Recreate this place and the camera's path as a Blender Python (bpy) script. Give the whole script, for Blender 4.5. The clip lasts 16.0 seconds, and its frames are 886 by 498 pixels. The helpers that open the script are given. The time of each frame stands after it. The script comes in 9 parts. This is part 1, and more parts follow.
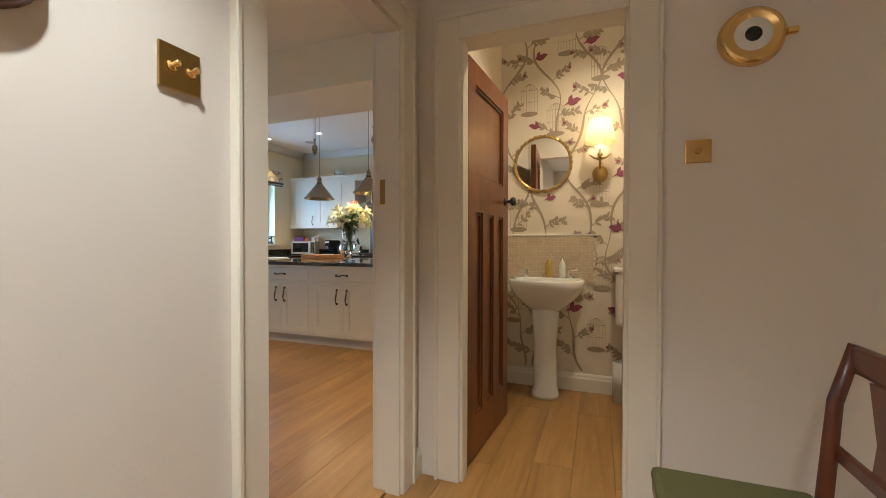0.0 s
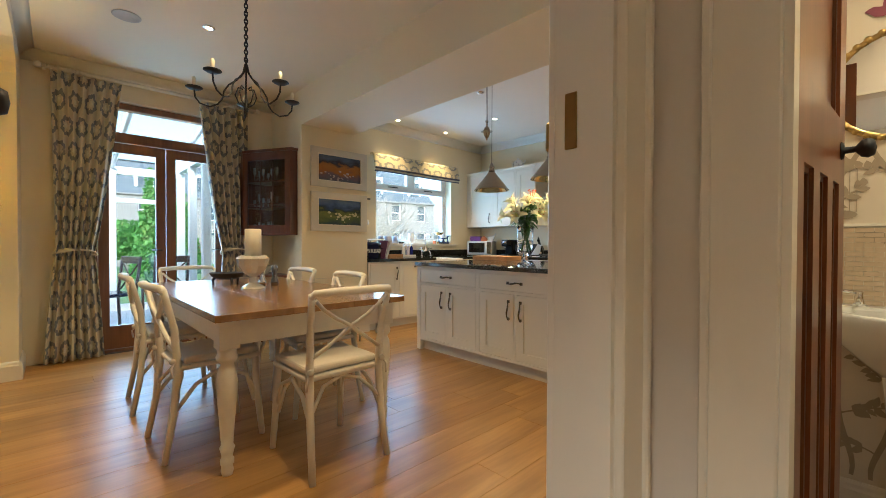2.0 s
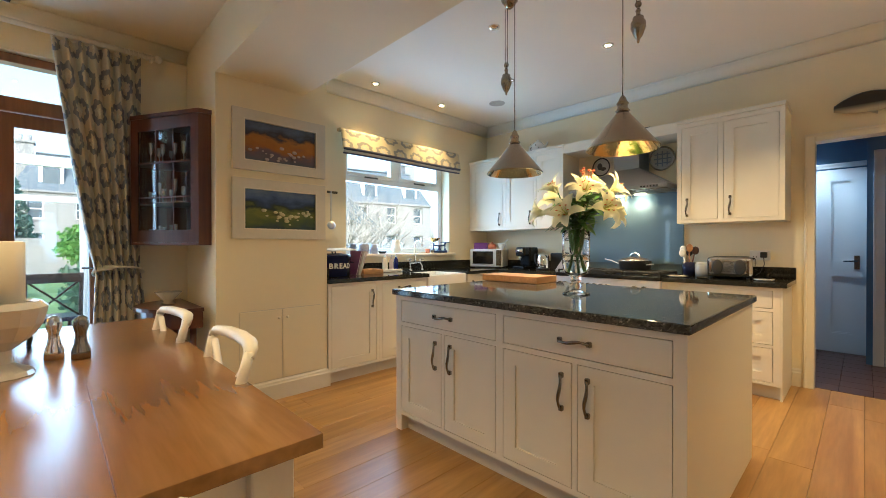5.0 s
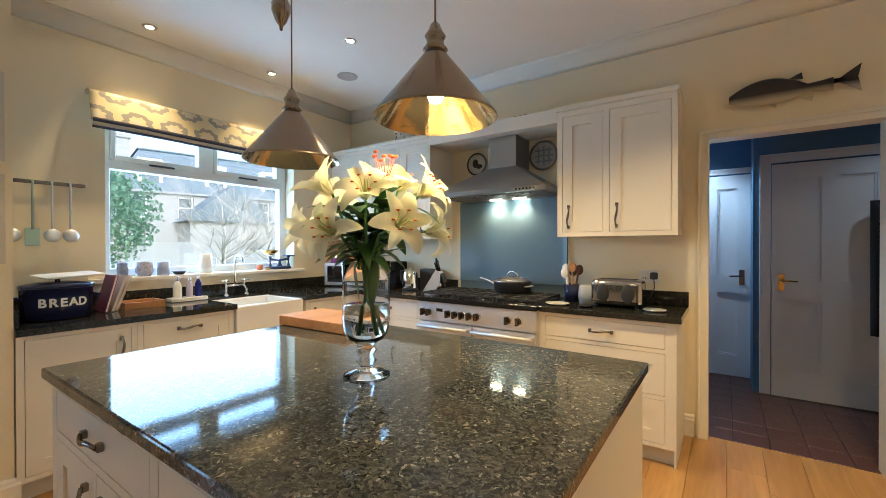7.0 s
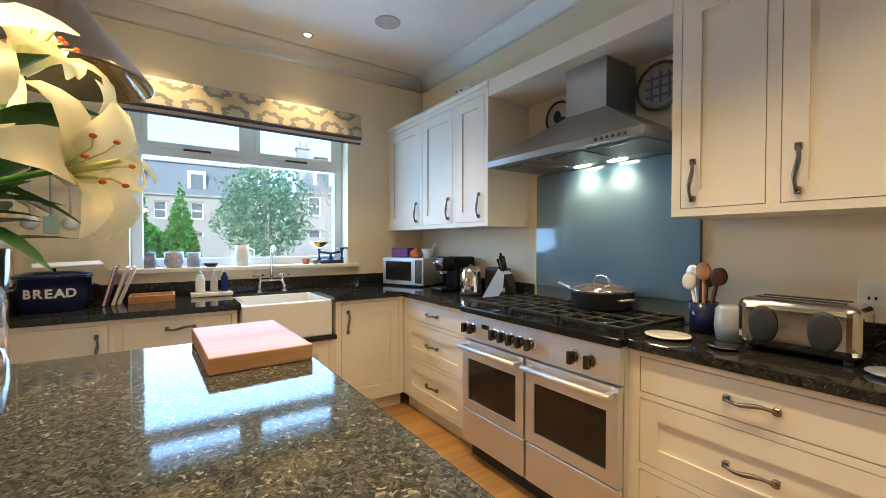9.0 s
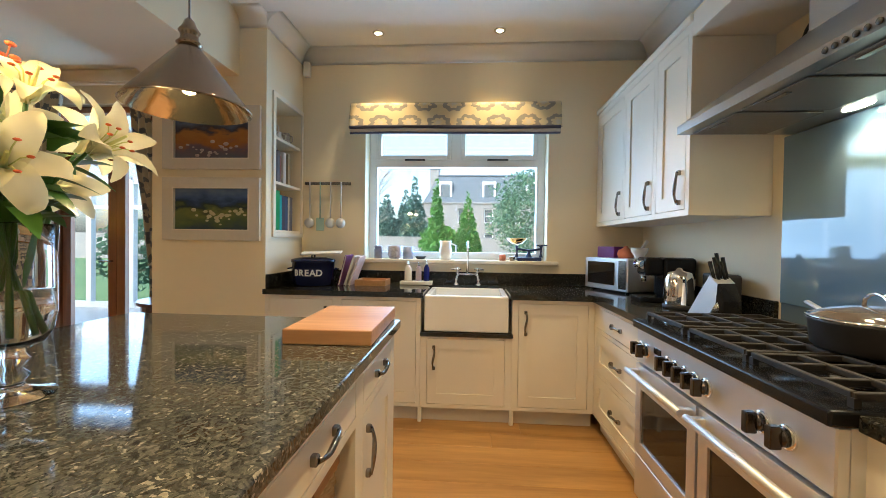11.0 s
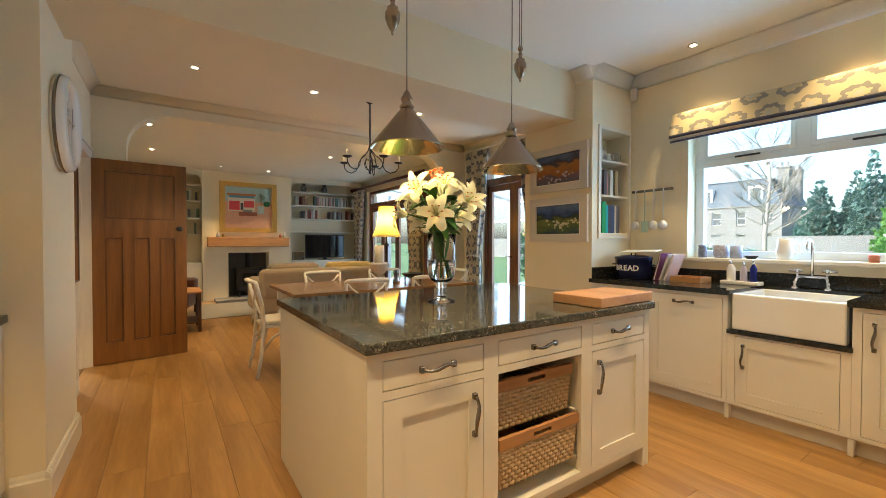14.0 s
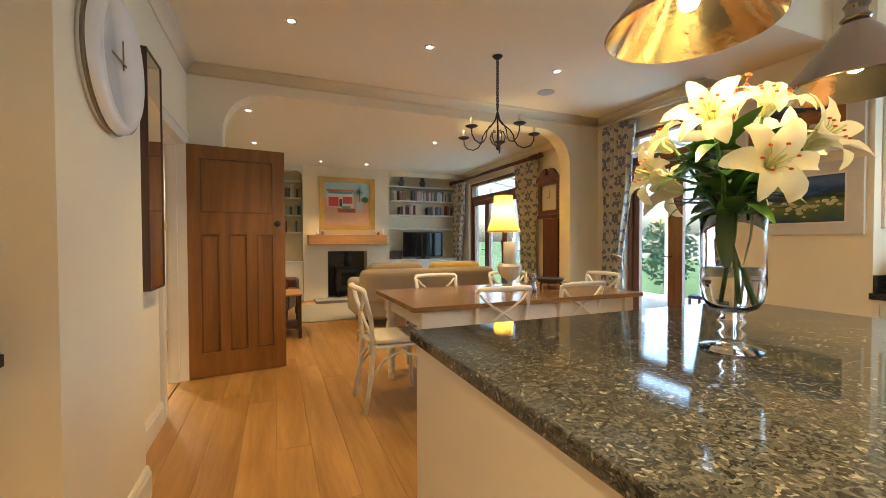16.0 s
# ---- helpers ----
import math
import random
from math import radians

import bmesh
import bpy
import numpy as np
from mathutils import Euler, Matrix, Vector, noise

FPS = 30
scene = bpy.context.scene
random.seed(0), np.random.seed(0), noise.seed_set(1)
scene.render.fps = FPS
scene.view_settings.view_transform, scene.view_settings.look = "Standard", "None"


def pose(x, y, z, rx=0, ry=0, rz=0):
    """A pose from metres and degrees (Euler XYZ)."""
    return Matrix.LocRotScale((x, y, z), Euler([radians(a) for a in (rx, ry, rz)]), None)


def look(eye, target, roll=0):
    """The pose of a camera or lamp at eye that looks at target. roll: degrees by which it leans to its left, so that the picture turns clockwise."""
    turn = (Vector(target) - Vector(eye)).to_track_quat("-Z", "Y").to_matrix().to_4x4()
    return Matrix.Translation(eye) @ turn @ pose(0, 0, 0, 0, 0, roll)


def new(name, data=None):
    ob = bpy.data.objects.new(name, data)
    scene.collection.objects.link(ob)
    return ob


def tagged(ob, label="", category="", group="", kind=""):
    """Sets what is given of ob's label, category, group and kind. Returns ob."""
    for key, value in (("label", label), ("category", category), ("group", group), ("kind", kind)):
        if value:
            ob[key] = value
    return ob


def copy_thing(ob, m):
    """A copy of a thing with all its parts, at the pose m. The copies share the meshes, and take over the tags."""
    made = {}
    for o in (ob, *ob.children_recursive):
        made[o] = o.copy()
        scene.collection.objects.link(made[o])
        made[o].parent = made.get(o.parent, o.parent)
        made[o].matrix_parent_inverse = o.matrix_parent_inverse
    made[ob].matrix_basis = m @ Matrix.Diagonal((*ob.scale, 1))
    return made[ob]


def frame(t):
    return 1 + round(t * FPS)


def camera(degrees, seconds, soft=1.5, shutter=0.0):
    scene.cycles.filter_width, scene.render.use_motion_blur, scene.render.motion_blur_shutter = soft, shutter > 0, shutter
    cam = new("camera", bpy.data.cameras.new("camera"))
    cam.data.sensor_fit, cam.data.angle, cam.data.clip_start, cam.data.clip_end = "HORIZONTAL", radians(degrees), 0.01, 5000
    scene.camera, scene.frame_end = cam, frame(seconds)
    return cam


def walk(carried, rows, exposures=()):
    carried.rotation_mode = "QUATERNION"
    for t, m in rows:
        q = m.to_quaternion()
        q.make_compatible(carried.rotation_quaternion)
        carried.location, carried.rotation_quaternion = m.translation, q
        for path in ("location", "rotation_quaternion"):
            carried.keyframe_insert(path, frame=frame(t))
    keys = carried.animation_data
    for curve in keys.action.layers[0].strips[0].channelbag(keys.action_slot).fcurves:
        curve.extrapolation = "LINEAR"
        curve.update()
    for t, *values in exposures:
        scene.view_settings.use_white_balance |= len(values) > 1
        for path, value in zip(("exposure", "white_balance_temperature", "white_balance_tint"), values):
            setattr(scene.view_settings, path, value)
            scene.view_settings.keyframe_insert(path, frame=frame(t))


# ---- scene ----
import itertools

cam = camera(94.8, 16.0, soft=0.8)
PATH = [
    (0, (0.011, 0.016, 1.105), (-0.701, 1.885, 1.08), 0.1),
    (0.5, (-0.092, 0.33, 1.118), (-0.924, 2.148, 1.088), -0.0),
    (1, (-0.194, 0.574, 1.114), (-1.216, 2.292, 1.084), 0.1),
    (1.5, (-0.321, 0.757, 1.098), (-1.569, 2.32, 1.068), -0.0),
    (2, (-0.478, 0.879, 1.093), (-1.925, 2.26, 1.069), 0.2),
    (2.5, (-0.665, 1.023, 1.119), (-2.254, 2.237, 1.094), 0.0),
    (3, (-0.854, 1.175, 1.132), (-2.521, 2.279, 1.109), -0.1),
    (3.2, (-0.944, 1.244, 1.129), (-2.628, 2.322, 1.109), -0.2),
    (5.3, (-1.699, 2.185, 1.206), (-3.062, 3.648, 1.196), -0.0),
    (5.5, (-1.728, 2.314, 1.227), (-3.041, 3.823, 1.218), -0.0),
    (6, (-1.763, 2.653, 1.265), (-2.968, 4.249, 1.255), -0.1),
    (6.5, (-1.811, 2.948, 1.3), (-2.952, 4.591, 1.285), -0.1),
    (7, (-1.83, 3.242, 1.321), (-2.968, 4.887, 1.308), -0.1),
    (7.5, (-1.826, 3.534, 1.319), (-3.032, 5.129, 1.296), -0.1),
    (8, (-1.88, 3.826, 1.283), (-3.204, 5.325, 1.281), 0.1),
    (8.2, (-1.898, 3.944, 1.285), (-3.278, 5.39, 1.285), 0.1),
    (10.3, (-2.07, 5.035, 1.261), (-4.041, 5.372, 1.21), 0.3),
    (10.5, (-2.06, 5.064, 1.241), (-4.049, 5.272, 1.205), 0.5),
    (11, (-2.001, 5.159, 1.246), (-3.996, 5.02, 1.213), 0.8),
    (11.5, (-1.91, 5.318, 1.262), (-3.845, 4.811, 1.233), 0.7),
    (12, (-1.843, 5.523, 1.268), (-3.655, 4.677, 1.236), 0.6),
    (12.5, (-1.712, 5.682, 1.285), (-3.37, 4.563, 1.252), 0.4),
    (13, (-1.634, 5.846, 1.258), (-3.104, 4.491, 1.239), 0.3),
    (13.5, (-1.566, 5.968, 1.256), (-2.862, 4.445, 1.226), 0.2),
    (14, (-1.537, 6.049, 1.23), (-2.661, 4.395, 1.197), 0.1),
    (14.5, (-1.523, 5.947, 1.224), (-2.501, 4.204, 1.181), 0.0),
    (15, (-1.569, 5.671, 1.219), (-2.428, 3.865, 1.177), 0.1),
    (15.5, (-1.573, 5.324, 1.221), (-2.37, 3.491, 1.178), 0.1),
    (16, (-1.635, 4.917, 1.207), (-2.397, 3.068, 1.166), -0.2),
]
EXPOSURE = [(0, 1.86, 5200, 1), (1, 1.88, 5250, 2), (3, 2.15, 5380, -8), (5.5, 2.15, 5550, 0), (8, 2.0, 5150, 1), (10.5, 1.9, 5450, 2), (13, 1.94, 5600, 0), (16, 2.28, 5900, 1)]
walk(cam, [(t, look(eye, target, roll)) for t, eye, target, roll in PATH], EXPOSURE)

# ---- world, sun and daylight ----
world = bpy.data.worlds.new("sky")
scene.world = world
world.use_nodes = True
wn = world.node_tree
sky = wn.nodes.new("ShaderNodeTexSky")
sky.sky_type = "NISHITA"
sky.sun_disc = False
sky.sun_elevation, sky.sun_rotation = radians(35), radians(124)
sky.air_density, sky.dust_density = 1.0, 4.0
wn.links.new(sky.outputs[0], wn.nodes["Background"].inputs[0])
wn.nodes["Background"].inputs[1].default_value = 0.15
sun = new("sun", bpy.data.lights.new("sun", "SUN"))
sun.data.energy, sun.data.angle, sun.data.color = 1.0, radians(20), (1.0, 0.98, 0.95)
sun.matrix_world = look((0, 0, 0), (-0.6, 0.4, -0.55))

WARM = (1.0, 0.63, 0.28)
LAMPS = 0.62        # how far all lamps are dimmed against the daylight


def lamp_area(name, m, w, h, watts, color):
    L = bpy.data.lights.new(name, "AREA")
    L.shape, L.size, L.size_y, L.energy, L.color = "RECTANGLE", w, h, watts, color
    ob = new(name, L)
    ob.matrix_world = m
    return ob


def lamp_point(name, p, watts, color, radius=0.03):
    L = bpy.data.lights.new(name, "POINT")
    L.energy, L.color, L.shadow_soft_size = watts * LAMPS, color, radius
    ob = new(name, L)
    ob.location = p
    return ob


def lamp_spot(name, p, watts, color, size=95, blend=0.7):
    L = bpy.data.lights.new(name, "SPOT")
    L.energy, L.color, L.shadow_soft_size, L.spot_size, L.spot_blend = watts * LAMPS, color, 0.03, radians(size), blend
    ob = new(name, L)
    ob.location = p
    return ob


DAY = (0.50, 0.72, 1.0)
lamp_area("daylight_kitchen_window", look((-5.66, 5.0, 1.65), (0, 5.0, 1.9)), 1.45, 1.0, 9.5, DAY)
lamp_area("daylight_garden_doors", look((-5.86, 1.75, 1.25), (0, 1.75, 0.9)), 1.0, 2.2, 9, DAY)
lamp_area("daylight_living_doors", look((-5.86, -2.2, 1.2), (0, -2.2, 0.8)), 1.9, 2.1, 8, DAY)


# ---- materials ----
def mat(name, color, rough=0.5, metal=0.0, var=0.06, scale=6.0, bump=0.02, fine=90.0, coat=0.0, spec=0.5):
    m = bpy.data.materials.new(name)
    m.use_nodes = True
    t = m.node_tree
    b = t.nodes["Principled BSDF"]
    tc = t.nodes.new("ShaderNodeTexCoord")
    n1 = t.nodes.new("ShaderNodeTexNoise")
    n1.inputs["Scale"].default_value, n1.inputs["Detail"].default_value = scale, 4
    n2 = t.nodes.new("ShaderNodeTexNoise")
    n2.inputs["Scale"].default_value, n2.inputs["Detail"].default_value = fine, 3
    for n in (n1, n2):
        t.links.new(tc.outputs["Object"], n.inputs["Vector"])
    mix = t.nodes.new("ShaderNodeMixRGB")
    mix.inputs[1].default_value = (*[c * (1 - var) for c in color], 1)
    mix.inputs[2].default_value = (*[min(1, c * (1 + var)) for c in color], 1)
    t.links.new(n1.outputs[0], mix.inputs[0])
    t.links.new(mix.outputs[0], b.inputs["Base Color"])
    rm = t.nodes.new("ShaderNodeMapRange")
    rm.inputs[3].default_value, rm.inputs[4].default_value = max(0.02, rough * 0.85), min(1, rough * 1.15)
    t.links.new(n1.outputs[0], rm.inputs[0])
    t.links.new(rm.outputs[0], b.inputs["Roughness"])
    b.inputs["Metallic"].default_value = metal
    b.inputs["Coat Weight"].default_value = coat
    b.inputs["Specular IOR Level"].default_value = spec
    if bump:
        bp = t.nodes.new("ShaderNodeBump")
        bp.inputs["Strength"].default_value, bp.inputs["Distance"].default_value = min(1, bump * 5), 0.002
        t.links.new(n2.outputs[0], bp.inputs["Height"])
        t.links.new(bp.outputs[0], b.inputs["Normal"])
    return m


def wood(name, dark, light, along="y", rough=0.4, grain=14.0, coat=0.1, per_piece=0.0, stretch=12.0):
    m = bpy.data.materials.new(name)
    m.use_nodes = True
    t = m.node_tree
    b = t.nodes["Principled BSDF"]
    tc = t.nodes.new("ShaderNodeTexCoord")
    oi = t.nodes.new("ShaderNodeObjectInfo")
    add = t.nodes.new("ShaderNodeVectorMath")
    sc = t.nodes.new("ShaderNodeVectorMath")
    sc.operation = "SCALE"
    sc.inputs[3].default_value = 40.0
    cmb = t.nodes.new("ShaderNodeCombineXYZ")
    for i in range(3):
        t.links.new(oi.outputs["Random"], cmb.inputs[i])
    t.links.new(cmb.outputs[0], sc.inputs[0])
    t.links.new(tc.outputs["Object"], add.inputs[0])
    t.links.new(sc.outputs[0], add.inputs[1])
    mp = t.nodes.new("ShaderNodeMapping")
    s = [grain, grain, grain]
    s["xyz".index(along)] = grain / stretch
    mp.inputs["Scale"].default_value = s
    t.links.new(add.outputs[0], mp.inputs[0])
    n1 = t.nodes.new("ShaderNodeTexNoise")
    n1.inputs["Scale"].default_value, n1.inputs["Detail"].default_value, n1.inputs["Distortion"].default_value = 1.0, 6, 0.8
    n2 = t.nodes.new("ShaderNodeTexNoise")
    n2.inputs["Scale"].default_value, n2.inputs["Detail"].default_value = 7.0, 4
    for n in (n1, n2):
        t.links.new(mp.outputs[0], n.inputs["Vector"])
    r = t.nodes.new("ShaderNodeValToRGB")
    r.color_ramp.elements[0].position, r.color_ramp.elements[1].position = 0.3, 0.72
    r.color_ramp.elements[0].color, r.color_ramp.elements[1].color = (*dark, 1), (*light, 1)
    t.links.new(n1.outputs[0], r.inputs[0])
    mul = t.nodes.new("ShaderNodeMixRGB")
    mul.blend_type = "MULTIPLY"
    mul.inputs[0].default_value = 0.35
    g = t.nodes.new("ShaderNodeMapRange")
    g.inputs[1].default_value, g.inputs[2].default_value, g.inputs[3].default_value, g.inputs[4].default_value = 0.3, 0.7, 0.6, 1.1
    t.links.new(n2.outputs[0], g.inputs[0])
    t.links.new(r.outputs[0], mul.inputs[1])
    t.links.new(g.outputs[0], mul.inputs[2])
    out = mul.outputs[0]
    if per_piece:
        hv = t.nodes.new("ShaderNodeHueSaturation")
        mr = t.nodes.new("ShaderNodeMapRange")
        mr.inputs[3].default_value, mr.inputs[4].default_value = 1 - per_piece, 1 + per_piece
        t.links.new(oi.outputs["Random"], mr.inputs[0])
        t.links.new(mr.outputs[0], hv.inputs["Value"])
        t.links.new(out, hv.inputs["Color"])
        out = hv.outputs[0]
    t.links.new(out, b.inputs["Base Color"])
    b.inputs["Roughness"].default_value = rough
    b.inputs["Coat Weight"].default_value = coat
    b.inputs["Coat Roughness"].default_value = 0.25
    bp = t.nodes.new("ShaderNodeBump")
    bp.inputs["Strength"].default_value, bp.inputs["Distance"].default_value = 0.12, 0.001
    t.links.new(n2.outputs[0], bp.inputs["Height"])
    t.links.new(bp.outputs[0], b.inputs["Normal"])
    return m


def glow(name, color, strength):
    m = bpy.data.materials.new(name)
    m.use_nodes = True
    b = m.node_tree.nodes["Principled BSDF"]
    b.inputs["Base Color"].default_value = (*color, 1)
    b.inputs["Emission Color"].default_value = (*color, 1)
    b.inputs["Emission Strength"].default_value = strength
    return m


def glass(name, color=(1, 1, 1), rough=0.0, ior=1.45):
    m = bpy.data.materials.new(name)
    m.use_nodes = True
    b = m.node_tree.nodes["Principled BSDF"]
    b.inputs["Base Color"].default_value = (*color, 1)
    b.inputs["Roughness"].default_value = rough
    b.inputs["Transmission Weight"].default_value = 1
    b.inputs["IOR"].default_value = ior
    return m


def pane_glass(name, gloss=0.08):
    m = bpy.data.materials.new(name)
    m.use_nodes = True
    t = m.node_tree
    t.nodes.remove(t.nodes["Principled BSDF"])
    tr, gl, mx = t.nodes.new("ShaderNodeBsdfTransparent"), t.nodes.new("ShaderNodeBsdfGlossy"), t.nodes.new("ShaderNodeMixShader")
    gl.inputs["Roughness"].default_value = 0.01
    mx.inputs[0].default_value = gloss
    t.links.new(tr.outputs[0], mx.inputs[1])
    t.links.new(gl.outputs[0], mx.inputs[2])
    t.links.new(mx.outputs[0], t.nodes["Material Output"].inputs[0])
    return m


def fabric_print(name, ground, motif, motif2, su=9.0, sv=6.0, axis="yz"):
    """A woven cloth with a staggered medallion print."""
    m = bpy.data.materials.new(name)
    m.use_nodes = True
    t = m.node_tree
    b = t.nodes["Principled BSDF"]
    tc = t.nodes.new("ShaderNodeTexCoord")
    sep = t.nodes.new("ShaderNodeSeparateXYZ")
    t.links.new(tc.outputs["UV"], sep.inputs[0])

    def M(op, a, bb=None, clampit=False):
        n = t.nodes.new("ShaderNodeMath")
        n.operation = op
        n.use_clamp = clampit
        for i, v in enumerate((a, bb)):
            if v is None:
                continue
            if isinstance(v, (int, float)):
                n.inputs[i].default_value = v
            else:
                t.links.new(v, n.inputs[i])
        return n.outputs[0]
    nz = t.nodes.new("ShaderNodeTexNoise")
    nz.inputs["Scale"].default_value, nz.inputs["Detail"].default_value = 26.0, 2
    t.links.new(tc.outputs["UV"], nz.inputs["Vector"])
    wob = M("MULTIPLY", M("SUBTRACT", nz.outputs[0], 0.5), 0.22)
    v = M("MULTIPLY", sep.outputs[1], sv)
    row = M("FLOOR", v)
    u = M("ADD", M("MULTIPLY", sep.outputs[0], su), M("MULTIPLY", M("MODULO", row, 2.0), 0.5))
    fu, fv = M("SUBTRACT", M("FRACT", u), 0.5), M("SUBTRACT", M("FRACT", v), 0.5)
    ang = M("ARCTAN2", fv, fu)
    rad = M("SQRT", M("ADD", M("MULTIPLY", fu, fu), M("MULTIPLY", fv, fv)))
    lob = M("ADD", M("ADD", M("MULTIPLY", M("COSINE", M("MULTIPLY", ang, 8.0)), 0.03), rad), wob)
    ring = M("MULTIPLY", M("GREATER_THAN", lob, 0.23), M("LESS_THAN", lob, 0.40))
    core = M("LESS_THAN", lob, 0.10)
    m1 = t.nodes.new("ShaderNodeMixRGB")
    m1.inputs[1].default_value, m1.inputs[2].default_value = (*ground, 1), (*motif, 1)
    t.links.new(ring, m1.inputs[0])
    m2 = t.nodes.new("ShaderNodeMixRGB")
    m2.inputs[2].default_value = (*motif2, 1)
    t.links.new(m1.outputs[0], m2.inputs[1])
    t.links.new(core, m2.inputs[0])
    t.links.new(m2.outputs[0], b.inputs["Base Color"])
    b.inputs["Roughness"].default_value = 0.9
    b.inputs["Sheen Weight"].default_value = 0.2
    n2 = t.nodes.new("ShaderNodeTexNoise")
    n2.inputs["Scale"].default_value = 400
    bp = t.nodes.new("ShaderNodeBump")
    bp.inputs["Strength"].default_value, bp.inputs["Distance"].default_value = 0.3, 0.001
    t.links.new(n2.outputs[0], bp.inputs["Height"])
    t.links.new(bp.outputs[0], b.inputs["Normal"])
    return m


def granite(name, tone=1.0):
    m = bpy.data.materials.new(name)
    m.use_nodes = True
    t = m.node_tree
    b = t.nodes["Principled BSDF"]
    tc = t.nodes.new("ShaderNodeTexCoord")
    v1, v2 = t.nodes.new("ShaderNodeTexVoronoi"), t.nodes.new("ShaderNodeTexVoronoi")
    v1.inputs["Scale"].default_value, v2.inputs["Scale"].default_value = 150, 330
    nd = t.nodes.new("ShaderNodeTexNoise")
    nd.inputs["Scale"].default_value, nd.inputs["Detail"].default_value = 30, 4
    wp = t.nodes.new("ShaderNodeMixRGB")
    wp.inputs[0].default_value = 0.05
    t.links.new(tc.outputs["Object"], wp.inputs[1])
    t.links.new(tc.outputs["Object"], nd.inputs["Vector"])
    t.links.new(nd.outputs[1], wp.inputs[2])
    for v in (v1, v2):
        t.links.new(wp.outputs[0], v.inputs["Vector"])
    sep, sep2 = t.nodes.new("ShaderNodeSeparateColor"), t.nodes.new("ShaderNodeSeparateColor")
    t.links.new(v1.outputs["Color"], sep.inputs[0])
    t.links.new(v2.outputs["Color"], sep2.inputs[0])
    r1 = t.nodes.new("ShaderNodeValToRGB")
    e = r1.color_ramp.elements
    e[0].position, e[0].color = 0.0, (0.030, 0.032, 0.028, 1)
    e[1].position, e[1].color = 1.0, (0.17, 0.165, 0.125, 1)
    k = e.new(0.45)
    k.color = (0.075, 0.078, 0.064, 1)
    k = e.new(0.8)
    k.color = (0.12, 0.118, 0.092, 1)
    t.links.new(sep.outputs[0], r1.inputs[0])
    r2 = t.nodes.new("ShaderNodeValToRGB")
    r2.color_ramp.elements[0].position, r2.color_ramp.elements[1].position = 0.955, 0.965
    t.links.new(sep.outputs[1], r2.inputs[0])
    mx = t.nodes.new("ShaderNodeMixRGB")
    mx.inputs[2].default_value = (0.33, 0.31, 0.23, 1)
    t.links.new(r2.outputs[0], mx.inputs[0])
    t.links.new(r1.outputs[0], mx.inputs[1])
    mx2 = t.nodes.new("ShaderNodeMixRGB")
    mx2.blend_type = "MULTIPLY"
    mx2.inputs[0].default_value = 0.4
    t.links.new(mx.outputs[0], mx2.inputs[1])
    t.links.new(sep2.outputs[0], mx2.inputs[2])
    dim = t.nodes.new("ShaderNodeMixRGB")
    dim.blend_type = "MULTIPLY"
    dim.inputs[0].default_value = 1.0
    dim.inputs[2].default_value = (tone, tone, tone * 1.08, 1)
    t.links.new(mx2.outputs[0], dim.inputs[1])
    t.links.new(dim.outputs[0], b.inputs["Base Color"])
    b.inputs["Roughness"].default_value = 0.06
    b.inputs["Specular IOR Level"].default_value = 0.32
    return m


CREAM = mat("cream_wall_paint", (0.80, 0.715, 0.52), 0.75, var=0.03, scale=2.0, bump=0.03, fine=160)
HALLW = mat("stone_wall_paint", (0.74, 0.68, 0.60), 0.75, var=0.03, scale=2.0, bump=0.03, fine=160)
CEILC = mat("cream_ceiling_paint", (0.80, 0.72, 0.54), 0.85, var=0.02, scale=1.5, bump=0.02, fine=140)
CEIL = mat("ceiling_paint", (0.88, 0.87, 0.82), 0.85, var=0.02, scale=1.5, bump=0.02, fine=140)
TRIM = mat("ivory_gloss_paint", (0.76, 0.71, 0.60), 0.35, var=0.04, scale=5, bump=0.015, fine=60)
CAB = mat("cabinet_paint", (0.74, 0.70, 0.60), 0.42, var=0.025, scale=4, bump=0.012, fine=110)
PLINTH = mat("plinth_paint", (0.62, 0.57, 0.47), 0.5, var=0.05)
BLUEW = mat("blue_wall_paint", (0.10, 0.19, 0.31), 0.75, var=0.04, scale=2)
DOORW = mat("white_door_paint", (0.74, 0.74, 0.74), 0.4, var=0.03)
QUARRY = mat("dark_tile", (0.075, 0.032, 0.024), 0.35, var=0.35, scale=9)
OAK = wood("oak_floor", (0.30, 0.148, 0.037), (0.49, 0.275, 0.083), "y", 0.34, 9.0, 0.12, 0.09)
PINE = wood("stained_pine", (0.155, 0.058, 0.009), (0.265, 0.108, 0.020), "z", 0.34, 10.0, 0.25)
PINED = wood("dark_stained_pine", (0.12, 0.034, 0.009), (0.23, 0.072, 0.019), "z", 0.3, 10.0, 0.1)
# bead darker than the leaf: stain and the groove's shade, both in its colour
PINEX = wood("shaded_stained_moulding", (0.09, 0.032, 0.006), (0.16, 0.062, 0.013), "z", 0.34, 10.0, 0.25)
MAHOG = wood("mahogany", (0.07, 0.016, 0.007), (0.15, 0.042, 0.016), "z", 0.28, 12.0, 0.35)
DARKW = wood("dark_oak", (0.035, 0.012, 0.006), (0.085, 0.032, 0.014), "z", 0.3, 12.0, 0.3)
TABLETOP = wood("table_top_wood", (0.20, 0.096, 0.030), (0.32, 0.172, 0.060), "x", 0.2, 8.0, 0.4)
BEECH = wood("beech_board", (0.48, 0.255, 0.115), (0.64, 0.37, 0.18), "y", 0.5, 9.0, 0.0)
MANTEL = wood("mantel_oak", (0.42, 0.20, 0.07), (0.56, 0.30, 0.12), "x", 0.45, 9.0, 0.0)
